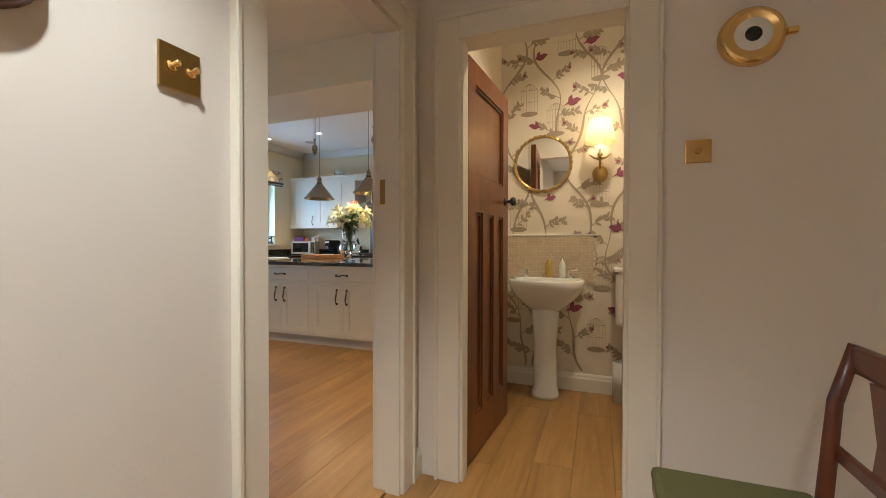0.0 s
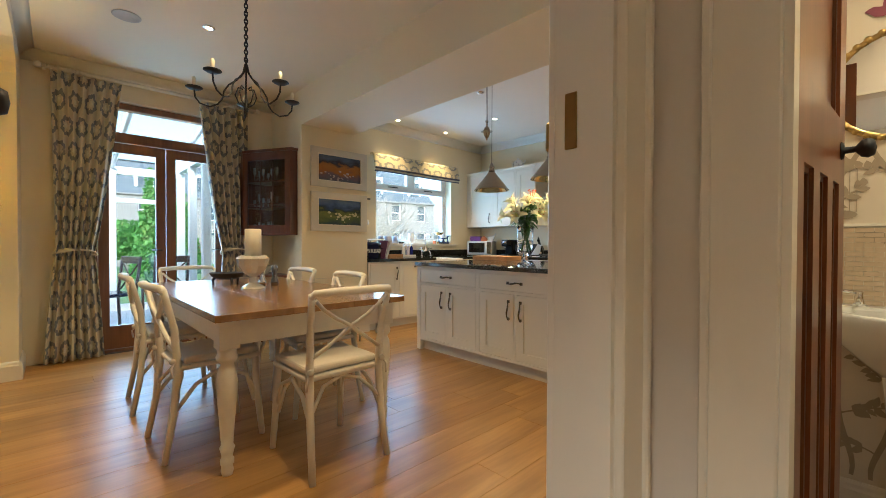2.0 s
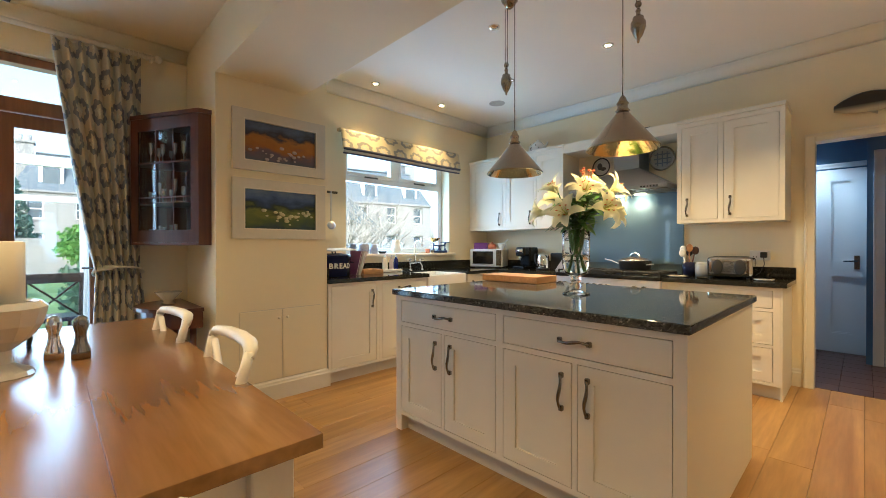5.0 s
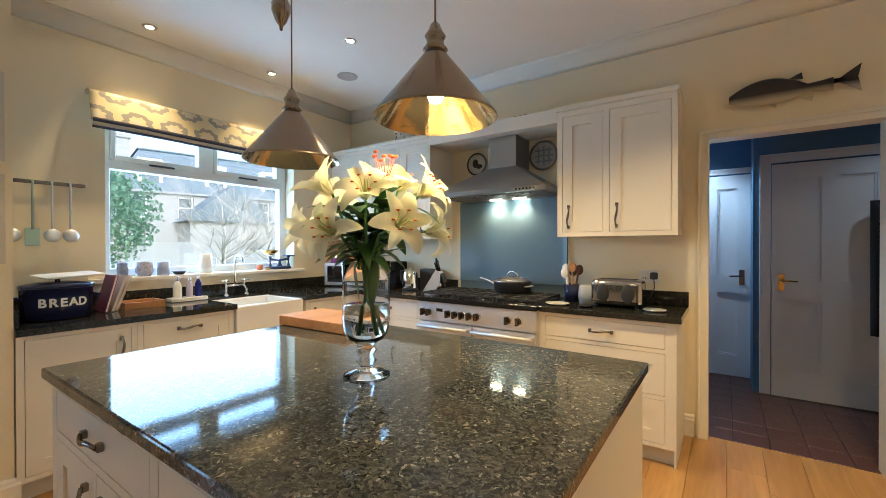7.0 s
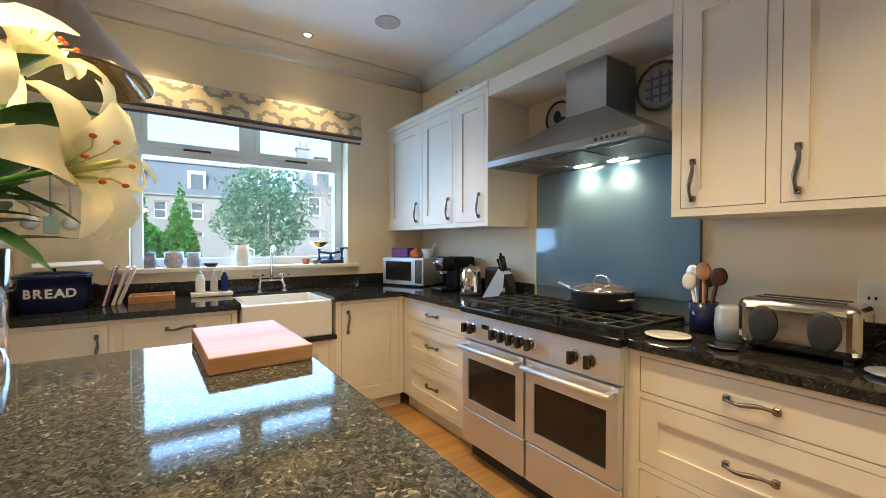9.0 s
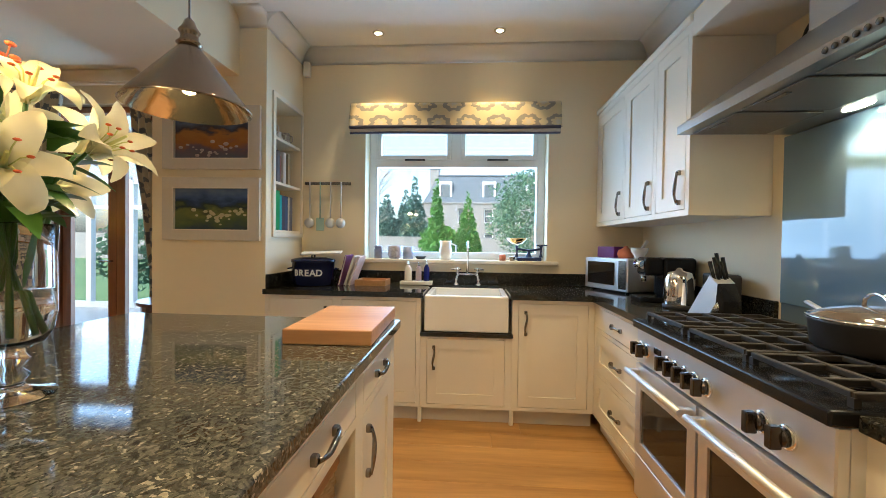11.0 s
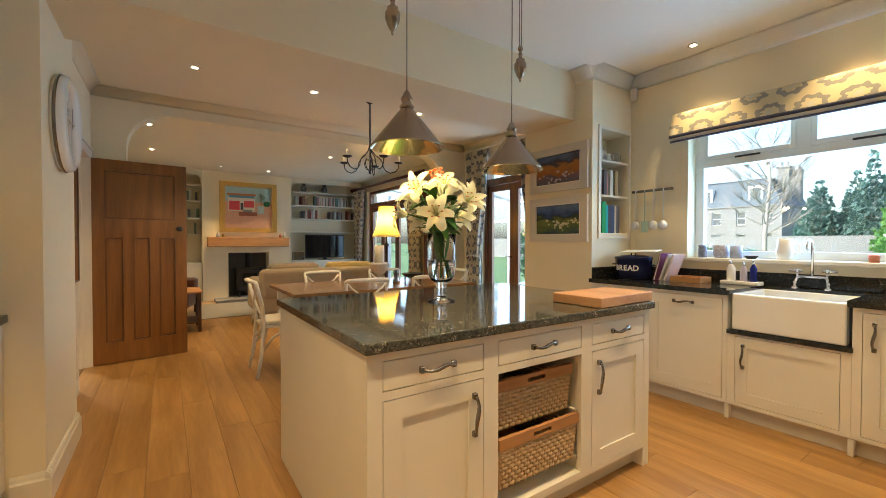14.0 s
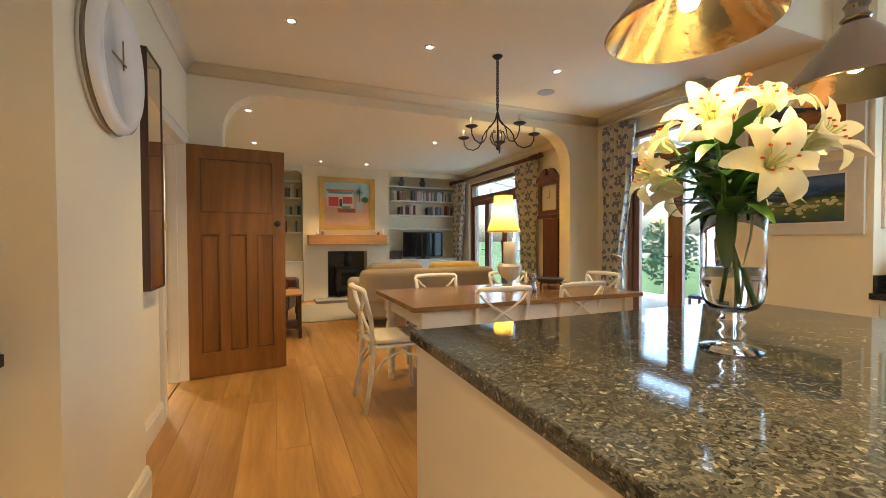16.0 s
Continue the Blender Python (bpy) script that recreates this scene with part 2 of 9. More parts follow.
DOORFR = wood("garden_door_wood", (0.15, 0.052, 0.016), (0.26, 0.10, 0.034), "z", 0.35, 10.0, 0.2)
CHAIRP = mat("distressed_white_paint", (0.72, 0.68, 0.60), 0.45, var=0.10, scale=18, bump=0.05, fine=70)
GRANITE = granite("green_granite")
GRANITEB = granite("blue_black_granite", 0.3)
STEEL = mat("brushed_steel", (0.74, 0.75, 0.77), 0.48, 1.0, 0.05, 3.0, 0.02, 200)
CHROME = mat("polished_chrome", (0.78, 0.78, 0.78), 0.06, 1.0, 0.02, 3.0, 0.0)
PEWTER = mat("pewter", (0.24, 0.225, 0.21), 0.24, 1.0, 0.15, 20.0, 0.03, 120)
NICKEL = mat("aged_nickel", (0.36, 0.30, 0.235), 0.22, 1.0, 0.12, 9.0, 0.02, 120)
BRASS = mat("polished_brass", (0.78, 0.53, 0.20), 0.16, 1.0, 0.10, 8.0, 0.02, 60)
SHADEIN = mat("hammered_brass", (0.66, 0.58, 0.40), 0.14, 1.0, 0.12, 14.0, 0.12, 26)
OLDBRASS = mat("old_brass", (0.48, 0.34, 0.12), 0.3, 1.0, 0.15, 12.0, 0.04, 80)
IRON = mat("black_iron", (0.018, 0.016, 0.014), 0.55, 0.15, 0.3, 15, 0.08, 60)
BLACK = mat("black_enamel", (0.010, 0.010, 0.011), 0.2, 0.0, 0.2, 9, 0.0, spec=0.25)
BLACKM = mat("matt_black", (0.022, 0.022, 0.024), 0.55, 0.0, 0.2, 9, 0.02)
DARKGL = mat("dark_oven_glass", (0.014, 0.012, 0.011), 0.05, 0.0, 0.1, 3, 0.0)
NAVY = mat("navy_enamel", (0.012, 0.016, 0.060), 0.15, 0.0, 0.1, 6, 0.0)
WHITE = mat("white_ceramic", (0.80, 0.79, 0.75), 0.12, 0.0, 0.02, 4, 0.0, coat=0.3)
UPVC = mat("white_window_frame", (0.80, 0.80, 0.80), 0.3, var=0.02, bump=0.0)
BLUEGL = mat("blue_glass_panel", (0.15, 0.245, 0.36), 0.05, 0.0, 0.02, 2, 0.0, coat=0.5)
PANE = pane_glass("window_pane", 0.05)
CABGL = pane_glass("cabinet_pane", 0.06)
GLASS = glass("clear_glass", ior=1.4)
WATER = glass("water", (0.93, 0.96, 0.94), 0.0, 1.33)
MIRROR = mat("mirror", (0.90, 0.90, 0.88), 0.015, 1.0, 0.0, 1, 0.0)
GOLD = mat("gilt_frame", (0.62, 0.42, 0.13), 0.35, 0.8, 0.2, 30, 0.2, 60)
LILYC = mat("lily_throat", (0.60, 0.62, 0.22), 0.5)
ORANGE = mat("orange_bud", (0.62, 0.12, 0.02), 0.5)
LEAF = mat("lily_leaf", (0.085, 0.21, 0.035), 0.35, 0.0, 0.3, 15, 0.03, 60)
WICKER = mat("wicker", (0.52, 0.37, 0.20), 0.6, 0.0, 0.25, 40, 0.1, 80)
BASKETW = wood("basket_rim_wood", (0.36, 0.17, 0.06), (0.50, 0.27, 0.11), "x", 0.45, 9.0, 0.1)
CURTAIN = fabric_print("medallion_curtain", (0.62, 0.56, 0.43), (0.20, 0.21, 0.235), (0.72, 0.68, 0.56), 3.0, 4.4)
BLINDF = fabric_print("medallion_blind", (0.60, 0.52, 0.33), (0.27, 0.26, 0.24), (0.55, 0.53, 0.46), 4.2, 6.0)
CUSHION = mat("oatmeal_cushion", (0.60, 0.55, 0.47), 0.95, var=0.08, scale=20, bump=0.1, fine=220)
SOFA = mat("sofa_cloth", (0.42, 0.34, 0.23), 0.95, var=0.08, scale=12, bump=0.1, fine=200)
GOLDC = mat("gold_cushion_cloth", (0.62, 0.47, 0.16), 0.9, var=0.08, scale=12, bump=0.08, fine=200)
LEATHER = mat("brown_leather", (0.10, 0.035, 0.018), 0.4, var=0.2, scale=14, bump=0.08, fine=60)
RUG = mat("grey_rug", (0.30, 0.27, 0.23), 0.98, var=0.15, scale=20, bump=0.2, fine=200)
WAX = mat("candle_wax", (0.78, 0.72, 0.58), 0.5, var=0.03)
PAPER = mat("paper", (0.75, 0.73, 0.68), 0.8, var=0.04)
STONEH = mat("hearth_stone", (0.25, 0.24, 0.22), 0.7, var=0.2, scale=10)
SLATE = mat("fireback_brick", (0.11, 0.105, 0.10), 0.8, var=0.3, scale=14, bump=0.1)
WALLPAPER = mat("wallpaper_ground", (0.72, 0.64, 0.51), 0.7, var=0.05, scale=4)
TILE = mat("travertine_tile", (0.62, 0.50, 0.34), 0.45, var=0.16, scale=25)
VINE = mat("print_vine", (0.36, 0.29, 0.20), 0.7, var=0.15, scale=30)
PLUM = mat("print_plum", (0.25, 0.065, 0.10), 0.7, var=0.2, scale=30)
CAGE = mat("print_taupe", (0.34, 0.275, 0.19), 0.7, var=0.15, scale=30)
GREENP = mat("green_seat", (0.11, 0.10, 0.03), 0.8, var=0.1)
LAWN = mat("lawn", (0.085, 0.15, 0.045), 0.95, var=0.3, scale=1.5, bump=0.2, fine=30)
SANDST = mat("far_sandstone", (0.21, 0.205, 0.20), 0.9, var=0.15, scale=1.2)
FARGL = mat("far_window_glass", (0.06, 0.08, 0.10), 0.12, 0.0, 0.2, 2, 0.0)
ROOFSL = mat("far_roof_slate", (0.08, 0.10, 0.12), 0.7, var=0.15, scale=2)


def leaves(name, color, through_light=0.45, var=0.4):
    """Thin leaves: matt, mottled, and letting some light through."""
    m = mat(name, color, 0.75, var=var, scale=2.0, bump=0.0)
    t = m.node_tree
    b = t.nodes["Principled BSDF"]
    tl, mx = t.nodes.new("ShaderNodeBsdfTranslucent"), t.nodes.new("ShaderNodeMixShader")
    tl.inputs[0].default_value = (*[min(0.92, c * 1.3) for c in color], 1)
    mx.inputs[0].default_value = through_light
    t.links.new(b.outputs[0], mx.inputs[1])
    t.links.new(tl.outputs[0], mx.inputs[2])
    t.links.new(mx.outputs[0], t.nodes["Material Output"].inputs[0])
    return m


LILY = leaves("lily_petal", (0.84, 0.80, 0.56), 0.35, 0.06)
FOLI = leaves("far_foliage", (0.12, 0.21, 0.13))
FOLID = leaves("dark_conifer", (0.09, 0.165, 0.14))
BARK = mat("bark", (0.36, 0.32, 0.28), 0.9, var=0.3, scale=8)
PURPLE = mat("purple_tin", (0.12, 0.03, 0.22), 0.4)
TERRA = mat("terracotta", (0.48, 0.15, 0.07), 0.6, var=0.1)
PINKP = mat("pink_card", (0.55, 0.20, 0.17), 0.6, var=0.1, scale=9)
BULB = glow("bulb", (1.0, 0.80, 0.50), 9)
DISC = glow("downlight_lens", (1.0, 0.86, 0.62), 14)
HOODL = glow("hood_lens", (1.0, 0.80, 0.48), 14)


def shade_mat(name, color, strength):
    m = bpy.data.materials.new(name)
    m.use_nodes = True
    t = m.node_tree
    b = t.nodes["Principled BSDF"]
    b.inputs["Base Color"].default_value = (*color, 1)
    b.inputs["Roughness"].default_value = 0.9
    tl, mx = t.nodes.new("ShaderNodeBsdfTranslucent"), t.nodes.new("ShaderNodeMixShader")
    tl.inputs[0].default_value = (*color, 1)
    mx.inputs[0].default_value = strength
    t.links.new(b.outputs[0], mx.inputs[1])
    t.links.new(tl.outputs[0], mx.inputs[2])
    t.links.new(mx.outputs[0], t.nodes["Material Output"].inputs[0])
    return m


SHADEY = shade_mat("yellow_lampshade", (0.80, 0.58, 0.14), 0.6)
SHADEW = shade_mat("cream_lampshade", (0.80, 0.62, 0.36), 0.6)


# ---- mesh helpers ----
class Shape:
    """Collects geometry of one mesh."""

    def __init__(self):
        self.bm = bmesh.new()
        self.uv = None

    def box(self, x0, x1, y0, y1, z0, z1, bevel=0.0, seg=1):
        r = bmesh.ops.create_cube(self.bm, size=1.0, matrix=Matrix.LocRotScale(((x0 + x1) / 2, (y0 + y1) / 2, (z0 + z1) / 2), None, (abs(x1 - x0), abs(y1 - y0), abs(z1 - z0))))
        if bevel:
            es = list({e for v in r["verts"] for e in v.link_edges})
            bmesh.ops.bevel(self.bm, geom=es, offset=bevel, segments=seg, profile=0.5, affect="EDGES")
        return self

    def lathe(self, prof, seg=24, at=(0, 0, 0), m=None, smooth=True):
        """prof: (radius, height) pairs, turned about z."""
        rings = []
        m = m or Matrix.Translation(at)
        for r, z in prof:
            if r < 1e-5:
                rings.append([self.bm.verts.new(m @ Vector((0, 0, z)))])
            else:
                rings.append([self.bm.verts.new(m @ Vector((r * math.cos(2 * math.pi * i / seg), r * math.sin(2 * math.pi * i / seg), z))) for i in range(seg)])
        for a, b in zip(rings, rings[1:]):
            for i in range(seg):
                j = (i + 1) % seg
                if len(a) == 1 and len(b) == 1:
                    continue
                if len(a) == 1:
                    f = self.bm.faces.new((a[0], b[j], b[i]))
                elif len(b) == 1:
                    f = self.bm.faces.new((a[i], a[j], b[0]))
                else:
                    f = self.bm.faces.new((a[i], a[j], b[j], b[i]))
                f.smooth = smooth
        return self

    def tube(self, pts, r, seg=8, flat=1.0, closed=False):
        """A round bar along pts; r a number or one for each point."""
        pts = [Vector(p) for p in pts]
        rs = r if isinstance(r, (list, tuple)) else [r] * len(pts)
        rings, n = [], len(pts)
        up = Vector((0, 0, 1))
        d0 = (pts[1] - pts[0]).normalized()
        side = d0.cross(up)
        if side.length < 0.1:
            side = d0.cross(Vector((0, 1, 0)))
        side.normalize()
        for i, p in enumerate(pts):
            a, b = pts[(i - 1) % n if closed else max(0, i - 1)], pts[(i + 1) % n if closed else min(n - 1, i + 1)]
            d = (b - a).normalized()
            side = (side - d * side.dot(d))
            side = side.normalized() if side.length > 1e-4 else d.orthogonal().normalized()
            u2 = d.cross(side)
            rings.append([self.bm.verts.new(p + rs[i] * (math.cos(2 * math.pi * k / seg) * side + flat * math.sin(2 * math.pi * k / seg) * u2)) for k in range(seg)])
        for i in range(n if closed else n - 1):
            a, b = rings[i], rings[(i + 1) % n]
            for k in range(seg):
                f = self.bm.faces.new((a[k], a[(k + 1) % seg], b[(k + 1) % seg], b[k]))
                f.smooth = True
        if not closed:
            self.bm.faces.new(list(reversed(rings[0])))
            self.bm.faces.new(rings[-1])
        return self

    def prism(self, outline, z0, z1, m=None):
        """An outline in x, y raised from z0 to z1."""
        m = m or Matrix()
        lo = [self.bm.verts.new(m @ Vector((x, y, z0))) for x, y in outline]
        hi = [self.bm.verts.new(m @ Vector((x, y, z1))) for x, y in outline]
        self.bm.faces.new(list(reversed(lo)))
        self.bm.faces.new(hi)
        for i in range(len(lo)):
            j = (i + 1) % len(lo)
            self.bm.faces.new((lo[i], lo[j], hi[j], hi[i]))
        return self

    def ball(self, c, r, sx=1, sy=1, sz=1, u=14, v=9):
        ret = bmesh.ops.create_uvsphere(self.bm, u_segments=u, v_segments=v, radius=r, matrix=Matrix.LocRotScale(c, None, (sx, sy, sz)))
        for vv in ret["verts"]:
            for f in vv.link_faces:
                f.smooth = True
        return self

    def quad(self, *ps):
        self.bm.faces.new([self.bm.verts.new(p) for p in ps])
        return self

    def slab(self, us, ws, solid, d0, d1, m=None):
        """A slab in x (us) and z (ws) from y d0 to d1, with the cells for which solid(u, w) is false left open."""
        m = m or Matrix()
        vs = {}

        def V(i, k, d):
            key = (i, k, d)
            if key not in vs:
                vs[key] = self.bm.verts.new(m @ Vector((us[i], d, ws[k])))
            return vs[key]
        nu, nw = len(us) - 1, len(ws) - 1
        full = [[solid((us[i] + us[i + 1]) / 2, (ws[k] + ws[k + 1]) / 2) for k in range(nw)] for i in range(nu)]
        for i in range(nu):
            for k in range(nw):
                if not full[i][k]:
                    continue
                self.bm.faces.new((V(i, k, d0), V(i + 1, k, d0), V(i + 1, k + 1, d0), V(i, k + 1, d0)))
                self.bm.faces.new((V(i, k, d1), V(i, k + 1, d1), V(i + 1, k + 1, d1), V(i + 1, k, d1)))
                for di, dk, a, b in ((-1, 0, (i, k + 1), (i, k)), (1, 0, (i + 1, k), (i + 1, k + 1)), (0, -1, (i, k), (i + 1, k)), (0, 1, (i + 1, k + 1), (i, k + 1))):
                    ii, kk = i + di, k + dk
                    if 0 <= ii < nu and 0 <= kk < nw and full[ii][kk]:
                        continue
                    self.bm.faces.new((V(*a, d0), V(*a, d1), V(*b, d1), V(*b, d0)))
        return self

    def mesh(self, name, material, fix=True):
        if fix:
            bmesh.ops.recalc_face_normals(self.bm, faces=self.bm.faces)
        me = bpy.data.meshes.new(name)
        self.bm.to_mesh(me)
        self.bm.free()
        me.materials.append(material)
        return me

    def ob(self, name, material, parent=None, label="", fix=True):
        o = new(name, self.mesh(name, material, fix))
        if parent is not None:
            o.parent = parent
        if label:
            tagged(o, label)
        return o


def thing(name, label, category, at=(0, 0, 0), turn=0, group="", kind=""):
    e = new(name)
    e.empty_display_size = 0.1
    e.matrix_world = pose(*at, 0, 0, turn)
    return tagged(e, label, category, group, kind)


def structure(shape, name, material, label, category="wall"):
    return tagged(shape.ob(name, material), label, category, kind="structure")



def wall_x(name, x0, x1, y0, y1, z1, holes, material, label):
    """A wall that runs along y, between x0 and x1; holes (y0, y1, z0, z1)."""
    us = sorted({y0, y1, *[h[0] for h in holes], *[h[1] for h in holes]})
    ws = sorted({0.0, z1, *[h[2] for h in holes], *[h[3] for h in holes]})
    m = Matrix(((0, 1, 0, 0), (1, 0, 0, 0), (0, 0, 1, 0), (0, 0, 0, 1)))
    s = Shape().slab(us, ws, lambda u, w: not any(h[0] < u < h[1] and h[2] < w < h[3] for h in holes), x0, x1, m)
    return structure(s, name, material, label)


def wall_y(name, y0, y1, x0, x1, z1, holes, material, label):
    us = sorted({x0, x1, *[h[0] for h in holes], *[h[1] for h in holes]})
    ws = sorted({0.0, z1, *[h[2] for h in holes], *[h[3] for h in holes]})
    s = Shape().slab(us, ws, lambda u, w: not any(h[0] < u < h[1] and h[2] < w < h[3] for h in holes), y0, y1)
    return structure(s, name, material, label)


def arc(cx, cy, r, a0, a1, n=8):
    return [(cx + r * math.cos(radians(a0 + (a1 - a0) * i / n)), cy + r * math.sin(radians(a0 + (a1 - a0) * i / n))) for i in range(n + 1)]


# ---- setting ----
ZK, ZD, ZL = 2.85, 2.79, 2.70        # ceilings: kitchen, dining, living
XK, XD = -5.42, -5.62                # west walls: kitchen, dining and living
YN = 6.55                            # kitchen's north wall

wall_x("wall_west_kitchen", XK - 0.30, XK, 3.35, YN + 0.3, 3.0, [(4.25, 5.78, 1.10, 2.30)], CREAM, "cream painted kitchen wall with a wide window opening")
wall_x("wall_west_dining", XD - 0.25, XD, 0.46, 2.85, 3.0, [(1.12, 2.38, 0.0, 2.50)], CREAM, "cream painted dining wall around glazed garden doors")
wall_x("wall_west_living", XD - 0.25, XD, -4.3, 0.46, 3.0, [(-3.25, -1.15, 0.0, 2.45)], CREAM, "cream painted living room wall around glazed doors")
wall_y("wall_north_kitchen", YN, YN + 0.12, XK, 0.0, 3.0, [(-1.927, -1.073, 0.0, 2.047)], CREAM, "cream painted kitchen wall with a doorway")
wall_x("wall_east_dining", -0.92, -0.80, -4.3, 2.62, 3.0, [(0.828, 1.622, 0.0, 2.047)], CREAM, "cream painted wall with the doorway to the hall")
wall_x("wall_east_kitchen", -0.34, -0.22, 3.42, YN, 3.0, [], CREAM, "plain cream wall behind the worktop recess")
structure(Shape().box(-1.06, -0.76, 2.62, 3.42, 0, 3.0), "wall_nib_east", CREAM, "cream painted wall nib carrying the clock")
wall_y("wall_recess_south", 3.33, 3.42, -0.76, -0.22, 3.0, [], CREAM, "plain cream return wall of the worktop recess")
wall_y("wall_south_living", -4.25, -4.0, -5.62, -0.92, 3.0, [], CREAM, "cream painted wall behind the bookshelves")

# pier with a shelved niche
pier = Shape()
pier.slab([-5.62, -5.38, -4.92, -4.80], [0, 1.30, 2.30, 3.0], lambda u, w: not (-5.38 < u < -4.92 and 1.30 < w < 2.30), 3.46, 3.70)
pier.box(-5.62, -4.80, 2.85, 3.46, 0, 3.0)
structure(pier, "wall_pier", CREAM, "cream painted pier with a shelved niche")
# beam between the kitchen and the dining room
structure(Shape().box(-4.80, -0.76, 2.85, 3.50, 2.405, 3.0), "wall_beam", CREAM, "cream painted downstand beam over the opening", "beam")

# arch to the living room
out = [(-0.92, 0.0), (-0.92, 3.0), (-5.62, 3.0), (-5.62, 0.0), (-5.16, 0.0)] + [(x, z) for x, z in arc(-4.74, 2.18, 0.42, 180, 90)] + [(x, z) for x, z in arc(-1.58, 2.22, 0.38, 90, 0)] + [(-1.20, 0.0)]
mz = Matrix(((1, 0, 0, 0), (0, 0, -1, 0), (0, 1, 0, 0), (0, 0, 0, 1)))
structure(Shape().prism(out, -0.67, -0.46, mz), "wall_arch", CREAM, "cream wall with a broad round-cornered opening")

structure(Shape().box(XK - 0.3, -0.2, 3.50, YN + 0.12, ZK, ZK + 0.08), "ceiling_kitchen", CEIL, "white painted kitchen ceiling", "ceiling")
structure(Shape().box(XD, -0.92, 0.67, 2.85, ZD, ZD + 0.08), "ceiling_dining", CEILC, "cream painted dining room ceiling", "ceiling")
structure(Shape().box(XD, -0.92, -4.05, 0.46, ZL, ZL + 0.08), "ceiling_living", CEILC, "cream painted living room ceiling", "ceiling")


def cove(name, a, b, inward, z, size, material=CEIL):
    """Concave coving from a to b, along a wall whose room lies inward."""
    a, b, n = Vector((*a, 0)), Vector((*b, 0)), Vector((*inward, 0))
    prof = [(0.0, 0.0), (0.0, -size)] + [(size - size * math.cos(t), -size + size * math.sin(t)) for t in [0.3, 0.6, 0.9, 1.2]] + [(size, 0.0)]
    s = Shape()
    ra = [s.bm.verts.new(a + n * u + Vector((0, 0, z + w))) for u, w in prof]
    rb = [s.bm.verts.new(b + n * u + Vector((0, 0, z + w))) for u, w in prof]
    for i in range(len(prof)):
        j = (i + 1) % len(prof)
        s.bm.faces.new((ra[i], ra[j], rb[j], rb[i])).smooth = 1 <= i <= 5
    s.bm.faces.new(ra)
    s.bm.faces.new(rb)
    return structure(s, name, material, "painted plaster coving along the wall head", "coving")


cove("trim_coving_1", (XK, 3.70), (XK, YN), (1, 0), ZK, 0.11)
cove("trim_coving_2", (XK, YN), (-0.34, YN), (0, -1), ZK, 0.11)
cove("trim_coving_3", (XK, 3.70), (-4.80, 3.70), (0, 1), ZK, 0.11)
cove("trim_coving_5", (-4.80, 3.50), (-4.80, 3.70), (1, 0), ZK, 0.11)
cove("trim_coving_6", (XD, 0.67), (XD, 2.85), (1, 0), ZD, 0.09, CEILC)
cove("trim_coving_8", (XD, 0.67), (-0.92, 0.67), (0, 1), ZD, 0.09, CEILC)
cove("trim_coving_9", (-0.92, 0.67), (-0.92, 2.85), (-1, 0), ZD, 0.09, CEILC)
cove("trim_coving_10", (XD, -4.0), (XD, 0.46), (1, 0), ZL, 0.09, CEILC)


def skirting(name, a, b, inward, h=0.15):
    a, b, n = Vector((*a, 0)), Vector((*b, 0)), Vector((*inward, 0))
    prof = [(0, 0), (0.022, 0), (0.022, h - 0.035), (0.016, h - 0.025), (0.014, h - 0.012), (0.006, h), (0, h)]
    s = Shape()
    ra = [s.bm.verts.new(a + n * u + Vector((0, 0, w))) for u, w in prof]
    rb = [s.bm.verts.new(b + n * u + Vector((0, 0, w))) for u, w in prof]
    for i in range(len(prof)):
        j = (i + 1) % len(prof)
        s.bm.faces.new((ra[i], ra[j], rb[j], rb[i]))
    s.bm.faces.new(ra)
    s.bm.faces.new(rb)
    return structure(s, name, TRIM, "ivory painted moulded skirting board", "skirting")


skirting("baseboard_1", (-4.80, 2.83), (-4.80, 3.72), (1, 0))
skirting("baseboard_2", (XD, 2.85), (-4.80, 2.85), (0, -1))
skirting("baseboard_3", (XD, 0.67), (-5.14, 0.67), (0, 1))
skirting("baseboard_4", (-5.16, 0.46), (-5.16, 0.67), (1, 0))
skirting("baseboard_5", (XD, 0.46), (-5.16, 0.46), (0, -1))
skirting("baseboard_6", (-1.06, 2.62), (-1.06, 3.44), (-1, 0))
skirting("baseboard_7", (-1.08, 3.42), (-0.94, 3.42), (0, 1))
skirting("baseboard_8", (-1.06, 2.62), (-0.92, 2.62), (0, -1))
skirting("baseboard_9", (-0.92, 1.72), (-0.92, 2.60), (-1, 0))
skirting("baseboard_10", (-2.06, YN), (-2.00, YN), (0, -1))
skirting("baseboard_11", (-0.99, YN), (-0.36, YN), (0, -1))
skirting("baseboard_12", (-0.92, -4.0), (-0.92, 0.73), (-1, 0))

# hall and cloakroom
wall_y("wall_north_hall", 1.80, 1.92, -0.80, 1.60, 3.0, [(-0.592, 0.129, 0.0, 2.047)], HALLW, "off-white hall wall around the cloakroom doorway")
wall_x("wall_west_hall_face", -0.80, -0.797, -1.6, 1.80, 2.6, [(0.828, 1.622, 0.0, 2.047)], HALLW, "off-white hall wall around the dining doorway")
wall_x("wall_east_hall", 1.60, 1.72, -1.6, 1.92, 2.6, [], HALLW, "plain off-white hall wall")
wall_y("wall_south_hall", -1.72, -1.60, -0.92, 1.72, 2.6, [], HALLW, "plain off-white hall wall")
structure(Shape().box(-0.797, 1.60, -1.6, 1.80, 2.5, 2.58), "ceiling_hall", CEIL, "white painted hall ceiling", "ceiling")
